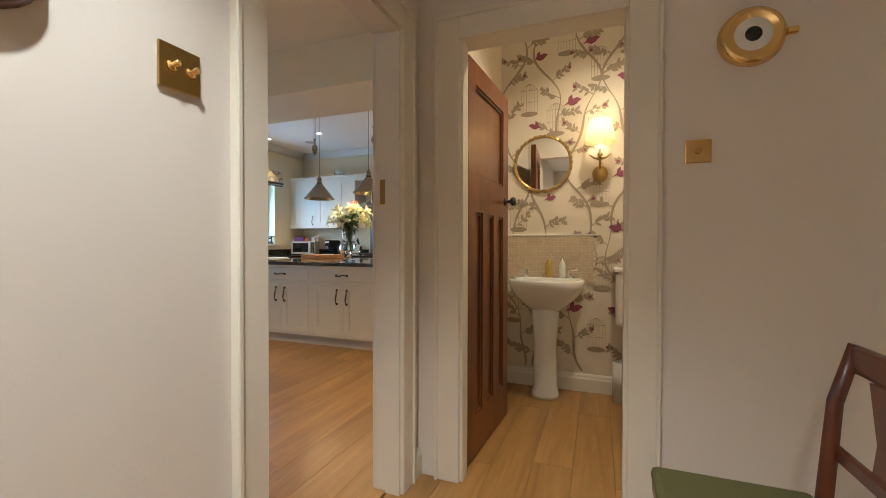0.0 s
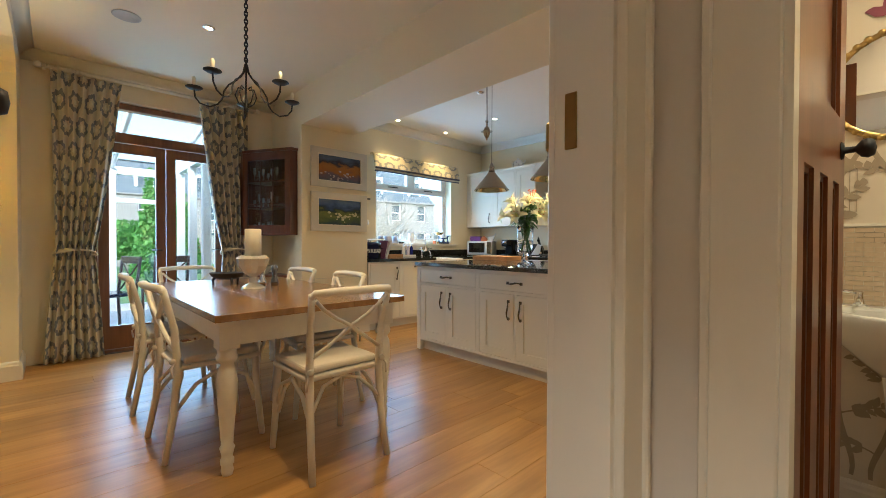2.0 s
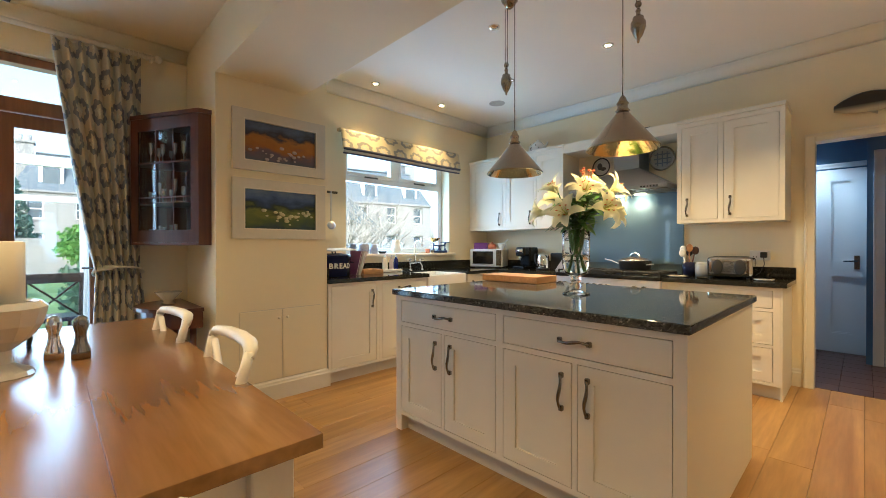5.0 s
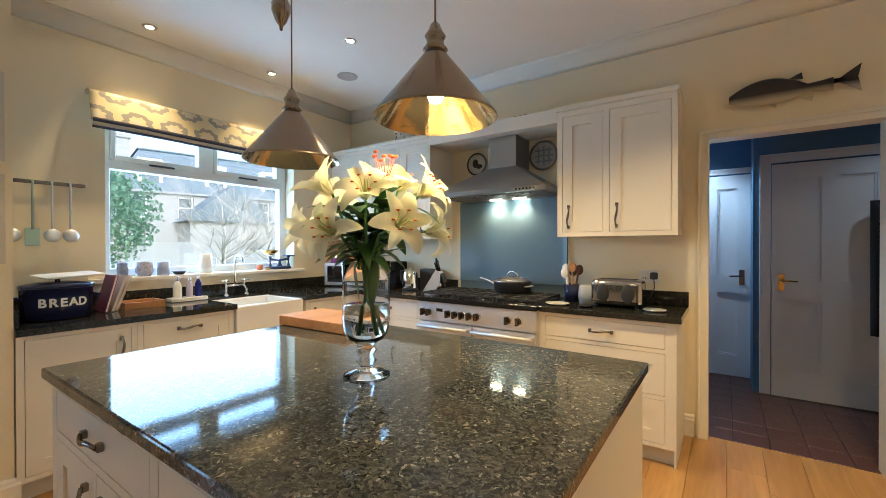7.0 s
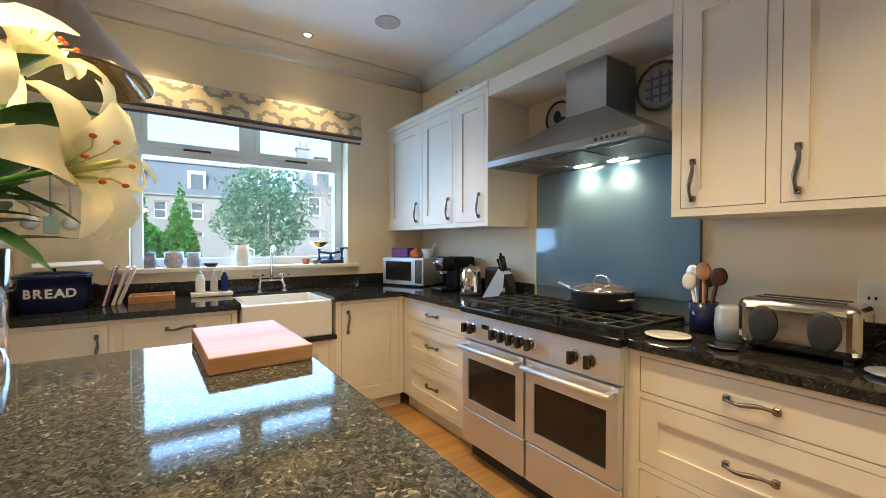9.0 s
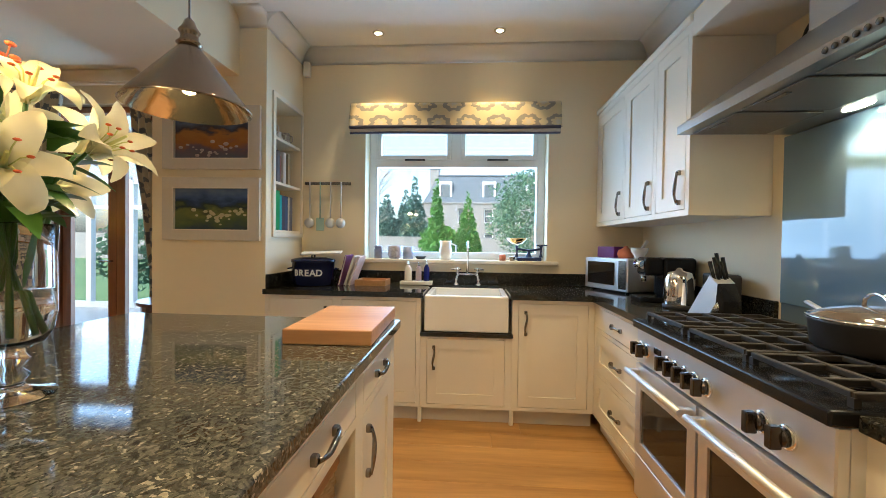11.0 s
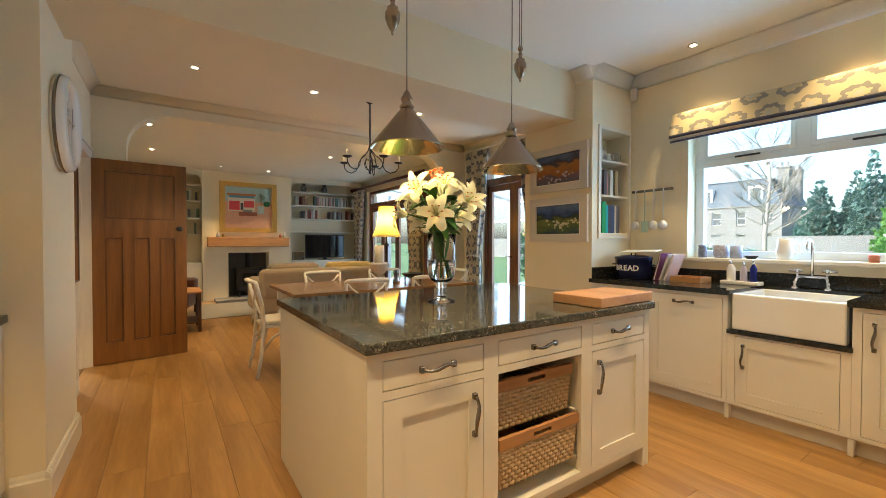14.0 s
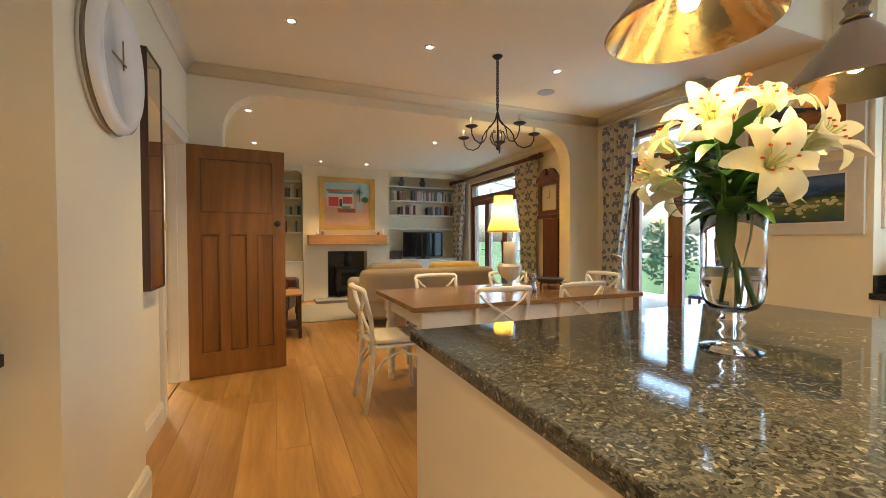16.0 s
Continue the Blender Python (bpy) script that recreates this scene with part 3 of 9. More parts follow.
wall_y("wall_north_cloakroom", 3.25, 3.33, -0.76, 1.15, 3.0, [], WALLPAPER, "cloakroom wall papered with branches, birds and cages")
wall_x("wall_west_cloakroom", -0.76, -0.72, 1.92, 3.25, 3.0, [], WALLPAPER, "papered cloakroom side wall")
wall_x("wall_east_cloakroom", 1.05, 1.15, 1.92, 3.25, 3.0, [], WALLPAPER, "papered cloakroom side wall")
structure(Shape().box(-0.72, 1.05, 1.92, 3.25, 2.92, 3.0), "ceiling_cloakroom", CEIL, "white painted cloakroom ceiling", "ceiling")
skirting("baseboard_13", (-0.72, 3.25), (1.05, 3.25), (0, -1), 0.13)
skirting("baseboard_14", (-0.797, 1.72), (-0.797, 1.80), (1, 0), 0.13)
skirting("baseboard_15", (0.235, 1.80), (1.60, 1.80), (0, -1), 0.13)
skirting("baseboard_16", (-0.797, -1.6), (-0.797, 0.72), (1, 0), 0.13)

# passage beyond the kitchen's north door
wall_y("wall_passage_back", 8.33, 8.43, -2.6, -1.55, 2.6, [], BLUEW, "dark blue painted passage wall")
wall_y("wall_passage_mid", 7.88, 7.98, -1.58, 0.6, 2.6, [], BLUEW, "dark blue painted passage wall with a white door")
wall_x("wall_passage_step", -1.62, -1.58, 7.88, 8.33, 2.6, [], BLUEW, "dark blue painted passage return")
wall_x("wall_passage_west", -2.7, -2.6, 6.67, 8.43, 2.6, [], BLUEW, "dark blue painted passage wall")
wall_x("wall_passage_east", 0.5, 0.6, 6.67, 7.98, 2.6, [], BLUEW, "dark blue painted passage wall")
wall_y("wall_passage_south", 6.67, 6.674, -2.6, 0.5, 2.6, [(-1.927, -1.073, 0, 2.047)], BLUEW, "dark blue painted passage wall around the doorway")
structure(Shape().box(-2.6, 0.5, 6.67, 8.43, 2.42, 2.5), "ceiling_passage", CEIL, "white passage ceiling", "ceiling")


def casing2(name, axis, at, a0, a1, top, out_dir, w=0.095, material=TRIM, left=True, right=True):
    s = Shape()
    runs = [(a0, a1, top, top + w)]
    rim = [(a0 - w * left, a1 + w * right, top + w - 0.02, top + w + 0.004)]
    if left:
        runs.append((a0 - w, a0, 0, top + w))
        rim.append((a0 - w - 0.004, a0 - w + 0.012, 0, top + w + 0.004))
    if right:
        runs.append((a1, a1 + w, 0, top + w))
        rim.append((a1 + w - 0.012, a1 + w + 0.004, 0, top + w + 0.004))
    for rs, d in ((runs, 0.018), (rim, 0.028)):
        o0, o1 = sorted((at, at + d * out_dir))
        for u0, u1, z0, z1 in rs:
            if axis == "x":
                s.box(u0, u1, o0, o1, z0, z1, 0.003)
            else:
                s.box(o0, o1, u0, u1, z0, z1, 0.003)
    return structure(s, name, material, "gloss painted moulded door surround", "door frame")


casing2("trim_dining_door_hall_side", "y", -0.797, 0.835, 1.615, 2.04, 1, 0.10)
casing2("trim_dining_door_room_side", "y", -0.92, 0.835, 1.615, 2.04, -1, 0.10)
casing2("trim_cloakroom_door", "x", 1.80, -0.585, 0.122, 2.04, -1, 0.115)
casing2("trim_north_door", "x", YN, -1.92, -1.08, 2.04, -1, 0.06)
# door linings with stops
s = Shape()
for a, b in ((0.820, 0.835), (1.615, 1.630)):
    s.box(-0.922, -0.795, a, b, 0, 2.055)
s.box(-0.922, -0.795, 0.835, 1.615, 2.04, 2.055)
for a, b in ((0.835, 0.849), (1.601, 1.615)):
    s.box(-0.865, -0.797, a, b, 0, 2.04)
s.box(-0.865, -0.797, 0.849, 1.601, 2.026, 2.04)
structure(s, "trim_dining_door_lining", TRIM, "ivory painted door lining with stops", "door frame")
s = Shape()
for a, b in ((-0.60, -0.585), (0.122, 0.137)):
    s.box(a, b, 1.798, 1.922, 0, 2.055)
s.box(-0.585, 0.122, 1.798, 1.922, 2.04, 2.055)
for a, b in ((-0.585, -0.571), (0.108, 0.122)):
    s.box(a, b, 1.80, 1.872, 0, 2.04)
structure(s, "trim_cloakroom_door_lining", TRIM, "ivory painted door lining with stops", "door frame")
s = Shape()
for a, b in ((-1.935, -1.92), (-1.08, -1.065)):
    s.box(a, b, YN - 0.002, YN + 0.126, 0, 2.055)
s.box(-1.92, -1.08, YN - 0.002, YN + 0.126, 2.04, 2.055)
structure(s, "trim_north_door_lining", TRIM, "ivory painted door lining", "door frame")


# ---- kitchen units ----
def bow_handle(parent, x, z, vertical, size=0.075, y=0.0):
    """A bowed pewter pull, standing out towards -y."""
    s = Shape()
    pts = []
    for i in range(9):
        t = -1 + i / 4
        out_ = 0.026 - 0.010 * (abs(t) ** 3) * 1.2 if abs(t) < 0.99 else 0.014
        wob = 0.006 * math.sin(t * math.pi)
        pts.append((x + wob, y - out_, z + t * size) if vertical else (x + t * size, y - out_, z + wob))
    s.tube(pts, [0.008, 0.006, 0.0065, 0.008, 0.0085, 0.008, 0.0065, 0.006, 0.008], 7)
    for t in (-1, 1):
        cx, cz = (x, z + t * size * 0.97) if vertical else (x + t * size * 0.97, z)
        s.box(cx - 0.010, cx + 0.010, y - 0.016, y + 0.002, cz - 0.012, cz + 0.012, 0.003)
    return s.ob("handle", PEWTER, parent, "bowed pewter pull handle")


def shaker(parent, name, x0, x1, z0, z1, y=0.0, handle=None, stile=0.07, material=None, panelled=True, hz=None):
    g = 0.003
    x0, x1, z0, z1 = x0 + g, x1 - g, z0 + g, z1 - g
    s = Shape()
    if panelled:
        s.slab([x0, x0 + stile, x1 - stile, x1], [z0, z0 + stile, z1 - stile, z1], lambda u, w: not (x0 + stile < u < x1 - stile and z0 + stile < w < z1 - stile), y + 0.0, y + 0.019)
        s.box(x0 + stile - 0.002, x1 - stile + 0.002, y + 0.009, y + 0.017, z0 + stile - 0.002, z1 - stile + 0.002)
    else:
        s.box(x0, x1, y, y + 0.019, z0, z1, 0.0015)
    o = s.ob(name, material or CAB, parent)
    hh = min(0.075, (z1 - z0) * 0.3) if handle in ("vl", "vr") else 0.07
    if handle == "vl":
        bow_handle(o, x0 + 0.046, hz or (z1 - 0.13), True, hh, y)
    if handle == "vr":
        bow_handle(o, x1 - 0.046, hz or (z1 - 0.13), True, hh, y)
    if handle == "h":
        bow_handle(o, (x0 + x1) / 2, hz or (z0 + z1) / 2, False, hh, y)
    return o


def unit(name, label, at, turn, w, depth, z0, z1, openings, group="", plinth=True, category="cabinet"):
    """A framed cabinet: front at local y 0, facing -y. openings: (x0, x1, z0, z1, kind, handle)."""
    root = thing(name, label, category, at, turn, group)
    us = sorted({0.0, w, *[o[0] for o in openings], *[o[1] for o in openings]})
    ws = sorted({z0, z1, *[o[2] for o in openings], *[o[3] for o in openings]})
    inside = lambda u, v, kinds: any(o[0] < u < o[1] and o[2] < v < o[3] and o[4] in kinds for o in openings)
    Shape().slab(us, ws, lambda u, v: not inside(u, v, ("door", "drawer", "open")), 0.0, 0.0205).ob("face_frame", CAB, root)
    b = Shape()
    b.slab(us, ws, lambda u, v: not inside(u, v, ("open",)), 0.0207, depth - 0.02)
    b.box(0, w, depth - 0.0198, depth, z0, z1)
    b.ob("body", CAB, root)
    if plinth:
        Shape().box(0.0, w, 0.05, 0.068, 0, z0 - 0.001).ob("plinth", PLINTH, root)
    for o in openings:
        if o[4] == "door":
            shaker(root, "door", o[0], o[1], o[2], o[3], 0.0, o[5], hz=o[6] if len(o) > 6 else None)
        elif o[4] == "drawer":
            shaker(root, "drawer", o[0], o[1], o[2], o[3], 0.0, o[5], panelled=len(o) > 6)
    return root


# island
XI0, XI1, YI0, YI1 = -3.765, -2.053, 3.605, 4.855
isl = thing("kitchen_island", "cream painted kitchen island with a dark granite worktop", "kitchen island", ((XI0 + XI1) / 2, (YI0 + YI1) / 2, 0))
LX, LY = (XI1 - XI0) / 2, (YI1 - YI0) / 2
Shape().box(-LX, LX, -LY, LY, 0.868, 0.905, 0.006, 2).ob("worktop", GRANITE, isl, "polished dark green-black flecked granite worktop")
bx, by = LX - 0.022, LY - 0.025


def island_face(root, openings, m, w, skip_body=False):
    us = sorted({0.0, w, *[o[0] for o in openings], *[o[1] for o in openings]})
    ws = sorted({0.105, 0.8675, *[o[2] for o in openings], *[o[3] for o in openings]})
    f = Shape().slab(us, ws, lambda u, v: not any(o[0] < u < o[1] and o[2] < v < o[3] for o in openings), 0.0, 0.0205, m).ob("face_frame", CAB, root)
    for o in openings:
        if o[4] == "open":
            continue
        d = shaker(root, o[4], o[0], o[1], o[2], o[3], 0.0, o[5], panelled=o[4] == "door")
        d.matrix_local = m
    return f


wS = 2 * bx
half = wS / 2
south = []
for k in (0, 1):
    a = 0.045 + k * (half - 0.02)
    south.append((a, a + half - 0.065, 0.70, 0.838, "drawer", "h"))
    mid = a + (half - 0.065) / 2
    south.append((a, mid - 0.012, 0.13, 0.675, "door", "vr"))
    south.append((mid + 0.012, a + half - 0.065, 0.13, 0.675, "door", "vl"))
island_face(isl, south, pose(-bx, -by, 0), wS)
north = [(0.05, 0.485, 0.732, 0.836, "drawer", "h"), (0.05, 0.485, 0.13, 0.702, "door", "vr"),
         (0.56, 1.085, 0.732, 0.836, "drawer", "h"), (0.56, 1.085, 0.14, 0.702, "open", None),
         (1.165, 1.62, 0.732, 0.836, "drawer", "h"), (1.165, 1.62, 0.13, 0.702, "door", "vl")]
island_face(isl, north, pose(bx, by, 0, 0, 0, 180), wS)
b = Shape()
b.box(-bx, bx, -by + 0.0207, by - 0.58, 0.105, 0.8675)
b.box(-bx, bx - 1.095, by - 0.578, by - 0.0207, 0.105, 0.8675)
b.box(bx - 0.55, bx, by - 0.578, by - 0.0207, 0.105, 0.8675)
b.box(bx - 1.0945, bx - 0.5505, by - 0.578, by - 0.0207, 0.105, 0.135)
for zz in (0.205, 0.43):
    for xx in (bx - 1.0945, bx - 0.5685):
        b.box(xx, xx + 0.018, by - 0.57, by - 0.03, zz - 0.014, zz - 0.001)
b.box(bx - 1.0945, bx - 0.5505, by - 0.578, by - 0.0207, 0.715, 0.8675)
b.ob("body", CAB, isl)
Shape().box(-bx + 0.03, bx - 0.03, -by + 0.055, by - 0.06, 0.0, 0.104).ob("plinth", PLINTH, isl)
for sx in (-bx, bx - 0.045):
    Shape().box(sx, sx + 0.045, by - 0.06, by - 0.001, 0.0, 0.104).ob("foot", CAB, isl)
    Shape().box(sx, sx + 0.045, -by + 0.001, -by + 0.056, 0.0, 0.104).ob("foot", CAB, isl)
Shape().box(bx, bx + 0.006, -by, by, 0.0, 0.8675).ob("end_panel", CAB, isl)
Shape().box(-bx - 0.006, -bx, -by, by, 0.0, 0.8675).ob("end_panel", CAB, isl)


def wicker_basket(at, turn):
    """A pull-out basket: woven sides, wooden front rail with a grip slot."""
    root = thing("wicker_basket", "woven wicker pull-out basket with a wooden front rail", "basket", at, turn, "baskets in the island")
    w, d, h = 0.50, 0.46, 0.185
    Shape().slab([0.0, 0.20, 0.31, w], [h - 0.012, h + 0.0, h + 0.018, h + 0.034], lambda u, v: not (0.20 < u < 0.31 and h < v < h + 0.018), -0.012, 0.008).ob("rail", BASKETW, root, "pale wooden rail with a grip slot")
    s = Shape()
    n, rows = 26, 9
    for r in range(rows):
        z = 0.012 + r * (h - 0.02) / rows
        inset = 0.018 * (1 - r / rows)
        for side in range(2):
            pts = []
            for i in range(n + 1):
                u = inset + (w - 2 * inset) * i / n
                y = 0.004 + inset * 0.4 + 0.006 * (1 if (i + r) % 2 else -1)
                pts.append((u, y if side == 0 else d - y, z))
            s.tube(pts, 0.0095, 5)
        for side in range(2):
            pts = []
            for i in range(n + 1):
                v = 0.01 + (d - 0.02) * i / n
                x = 0.006 + inset + 0.005 * (1 if (i + r) % 2 else -1)
                pts.append((x if side == 0 else w - x, v, z))
            s.tube(pts, 0.0095, 4)
    s.ob("weave", WICKER, root)
    t = Shape()
    for i in range(0, n + 1):
        t.tube([(0.018 + (w - 0.036) * i / n, 0.010, 0.0), (0.002 + (w - 0.004) * i / n, 0.004, h)], 0.006, 4)
    t.box(0.02, w - 0.02, 0.015, d - 0.015, 0.0, 0.008)
    t.ob("stakes", WICKER, root)
    return root


bxw = (XI0 + XI1) / 2 + bx
wicker_basket((bxw - 0.574, (YI0 + YI1) / 2 + by - 0.055, 0.43), 180)
wicker_basket((bxw - 0.574, (YI0 + YI1) / 2 + by - 0.018, 0.205), 180)

# runs of base units
DR3 = lambda w: [(0.045, w - 0.045, 0.70, 0.838, "drawer", "h"), (0.045, w - 0.045, 0.42, 0.675, "drawer", "h", 1), (0.045, w - 0.045, 0.13, 0.395, "drawer", "h", 1)]
YF, XF = 5.99, -4.785
unit("drawer_unit", "cream painted three-drawer base unit", (-4.784, YF, 0), 0, 0.834, 0.56, 0.105, 0.863, DR3(0.834), "base units")
unit("drawer_unit", "cream painted three-drawer base unit at the worktop's end", (-2.905, YF, 0), 0, 0.83, 0.56, 0.105, 0.863, DR3(0.83), "base units")
Shape().box(-2.074, -2.062, YF - 0.002, YN, 0, 0.863).ob("end_panel", CAB, bpy.data.objects["drawer_unit.001"]).matrix_parent_inverse = pose(-2.905, YF, 0).inverted()
unit("base_unit", "cream painted base unit with a shaker door", (XF, 3.705, 0), 90, 0.52, 0.66, 0.105, 0.863, [(0.03, 0.49, 0.13, 0.838, "door", "vr")], "base units")
unit("base_unit", "cream painted base unit with a full-height door", (XF, 4.226, 0), 90, 0.59, 0.66, 0.105, 0.863, [(0.03, 0.56, 0.13, 0.838, "door", "h", 0.785)], "base units")
unit("sink_unit", "cream painted sink unit below the ceramic sink", (XF, 4.817, 0), 90, 0.626, 0.66, 0.105, 0.60, [(0.045, 0.58, 0.13, 0.585, "door", "vl")], "base units")
unit("base_unit", "cream painted corner base unit with a shaker door", (XF, 5.444, 0), 90, 0.545, 0.66, 0.105, 0.863, [(0.04, 0.505, 0.13, 0.838, "door", "vl")], "base units")
for yy in (4.80, 5.43):
    tagged(Shape().box(XF - 0.045, XF - 0.001, yy, yy + 0.03, 0.0, 0.104, 0.004).ob("unit_foot", CAB), "cream painted foot under the base units", "foot", "unit feet")

wt = thing("worktop", "dark granite worktop running round the corner", "worktop")
Shape().prism([(XK, 3.70), (-4.76, 3.70), (-4.76, 4.835), (-5.30, 4.835), (-5.30, 5.425), (-4.76, 5.425), (-4.76, 5.965), (-3.94, 5.965), (-3.94, YN), (XK, YN)], 0.864, 0.90).ob("slab", GRANITEB, wt)
Shape().box(XK, XK + 0.02, 3.72, YN, 0.9005, 1.0, 0.002).ob("upstand", GRANITEB, wt)
Shape().box(XK, -4.80, 3.70, 3.72, 0.9005, 1.0, 0.002).ob("upstand", GRANITEB, wt)
Shape().box(XK + 0.02, -3.94, YN - 0.02, YN, 0.9005, 1.0, 0.002).ob("upstand", GRANITEB, wt)
Shape().box(-4.815, -4.768, 4.815, 5.45, 0.60, 0.628, 0.003).ob("apron_ledge", GRANITEB, wt)
wt2 = thing("worktop", "dark granite worktop with upstand beside the range", "worktop")
Shape().box(-2.90, -2.035, 5.965, YN, 0.864, 0.90, 0.004, 2).ob("slab", GRANITEB, wt2)
Shape().box(-2.90, -2.035, YN - 0.02, YN, 0.9005, 1.0, 0.002).ob("upstand", GRANITEB, wt2)

# sink and tap
sk = thing("belfast_sink", "white glazed ceramic belfast sink set in the worktop", "sink", (-5.05, 5.13, 0.63))
s = Shape()
s.box(0.225, 0.265, -0.29, 0.29, 0.0, 0.25, 0.012, 3)
s.box(-0.265, -0.225, -0.29, 0.29, 0.0, 0.25, 0.008, 2)
s.box(-0.22, 0.22, -0.29, -0.25, 0.0, 0.25, 0.008, 2)
s.box(-0.22, 0.22, 0.25, 0.29, 0.0, 0.25, 0.008, 2)
s.box(-0.25, 0.25, -0.27, 0.27, 0.002, 0.03)
s.ob("basin", WHITE, sk)
tp = thing("bridge_tap", "polished chrome bridge mixer tap with a swan neck", "tap", (-5.34, 5.13, 0.90))
s = Shape()
for sy in (-0.09, 0.09):
    s.lathe([(0.0, 0), (0.024, 0), (0.024, 0.008), (0.012, 0.016), (0.010, 0.03), (0.012, 0.05), (0.0, 0.055)], 14, (0.02, sy, 0))
    s.tube([(0.02, sy, 0.05), (0.005, sy * 0.9, 0.075), (0.0, sy * 0.75, 0.085)], 0.010, 8)
    s.tube([(0.0, sy * 0.9, 0.07), (0.0, sy * 0.9, 0.125)], 0.010, 8)
    s.tube([(0.0, sy * 0.6, 0.128), (0.0, sy * 1.5, 0.128)], 0.007, 8)
    s.ball((0, sy * 0.9, 0.128), 0.014)
s.tube([(0.0, -0.075, 0.085), (0.0, 0.075, 0.085)], 0.010, 8)
s.tube([(0, 0, 0.08), (0, 0, 0.30), (0.01, 0, 0.325), (0.035, 0, 0.345), (0.07, 0, 0.35), (0.105, 0, 0.335), (0.12, 0, 0.31), (0.12, 0, 0.28)], 0.009, 10)
s.ob("body", CHROME, tp)

# wall units
def wall_unit(label, x0, x1, splits, handles):
    root = thing("wall_unit", label, "cabinet", (x0, 6.177, 0), 0, "wall units")
    w = x1 - x0
    ed = [0.0] + [v - x0 for v in splits] + [w]
    ops = [(a + (0.035 if i == 0 else 0.02), b - (0.035 if i == len(ed) - 2 else 0.02), 1.42, 2.255) for i, (a, b) in enumerate(zip(ed, ed[1:]))]
    us = sorted({0.0, w, *[v for o in ops for v in o[:2]]})
    Shape().slab(us, [1.39, 1.42, 2.255, 2.295], lambda u, v: not any(o[0] < u < o[1] and o[2] < v < o[3] for o in ops), 0, 0.0205).ob("face_frame", CAB, root)
    Shape().box(0, w, 0.0207, YN - 6.177, 1.39, 2.295).ob("body", CAB, root)
    Shape().box(-0.008, w + 0.008, -0.015, YN - 6.177, 2.2955, 2.33, 0.006, 2).ob("cornice", CAB, root)
    for o, h in zip(ops, handles):
        shaker(root, "door", *o, 0.0, h, hz=1.53)
    return root


wall_unit("cream painted wall unit with three shaker doors", XK + 0.002, -4.0, [-4.83, -4.37], ["vr", "vr", "vr"])
wall_unit("cream painted wall unit with two shaker doors", -2.84, -2.072, [-2.50], ["vl", "vl"])
pel = thing("canopy_shelf", "cream painted shelf bridging the wall units above the hood", "shelf", (-3.42, 6.177, 2.225))
Shape().box(-0.5785, 0.5785, 0, YN - 6.177, 0.0, 0.105, 0.002).ob("board", CAB, pel)

# hood
# steel copy darkened: the dark surroundings it mirrors are put into its colour
STEELH = mat("shaded_hood_steel", (0.38, 0.375, 0.37), 0.3, 1.0, 0.06, 3.0, 0.02, 200)
hd = thing("cooker_hood", "brushed steel chimney cooker hood with lit underside", "cooker hood", (-3.36, YN, 1.73))
s = Shape()
x0, x1, yf = -0.5, 0.475, -0.50
ring = lambda pts: [s.bm.verts.new(p) for p in pts]
a = ring([(x0, yf, 0), (x1, yf, 0), (x1, -0.002, 0), (x0, -0.002, 0)])
b_ = ring([(x0, yf, 0.034), (x1, yf, 0.034), (x1, -0.002, 0.034), (x0, -0.002, 0.034)])
c = ring([(-0.105, -0.27, 0.24), (0.145, -0.27, 0.24), (0.145, -0.002, 0.24), (-0.105, -0.002, 0.24)])
d = ring([(-0.105, -0.27, 0.494), (0.145, -0.27, 0.494), (0.145, -0.002, 0.494), (-0.105, -0.002, 0.494)])
s.bm.faces.new(a)
for lo, hi in ((a, b_), (b_, c), (c, d)):
    for i in range(4):
        s.bm.faces.new((lo[i], lo[(i + 1) % 4], hi[(i + 1) % 4], hi[i]))
s.bm.faces.new(d)
s.ob("canopy", STEELH, hd)
s = Shape()
for k in (-1, 0, 1):
    s.box(-0.155 + k * 0.315, 0.135 + k * 0.315, -0.45, -0.15, -0.006, -0.001, 0.002)
s.ob("filter", mat("filter_mesh", (0.20, 0.19, 0.175), 0.5, 0.6, 0.1, 40, 0.1, 260), hd, "fine steel mesh grease filter")
s = Shape()
for k in (-1, 0, 1):
    s.box(-0.06 + k * 0.315, 0.03 + k * 0.315, -0.435, -0.415, -0.009, -0.0062, 0.001)
s.ob("filter_catch", PEWTER, hd)
s = Shape()
for k in (-0.13, 0.09):
    s.lathe([(0, -0.004), (0.055, -0.004), (0.058, -0.001), (0, -0.001)], 24, m=Matrix.Translation((k, -0.085, 0)) @ Matrix.Diagonal((1.0, 0.36, 1.0, 1.0)))
s.ob("lamp_lens", HOODL, hd)
s = Shape()
for k in range(6):
    s.lathe([(0, 0), (0.008, 0), (0.008, 0.004), (0, 0.004)], 10, m=pose(0.25 + k * 0.028, yf - 0.0, 0.017, 90, 0, 0))
s.ob("button", BLACKM, hd)
for k in (-0.13, 0.09):
    lamp_spot("hood_lamp", (-3.36 + k, YN - 0.085, 1.715), 4.5, WARM, 140)

sp = tagged(Shape().box(-3.90, -2.88, YN - 0.026, YN - 0.020, 1.0, 1.728, 0.001).ob("glass_splashback", BLUEGL), "glossy blue-grey glass splashback behind the range", "splashback")
tagged(Shape().box(-3.90, -2.88, YN - 0.02, YN - 0.001, 0.90, 1.728).ob("splashback_board", mat("splash_board", (0.10, 0.15, 0.2), 0.6)), "backing board under the glass splashback", "splashback")


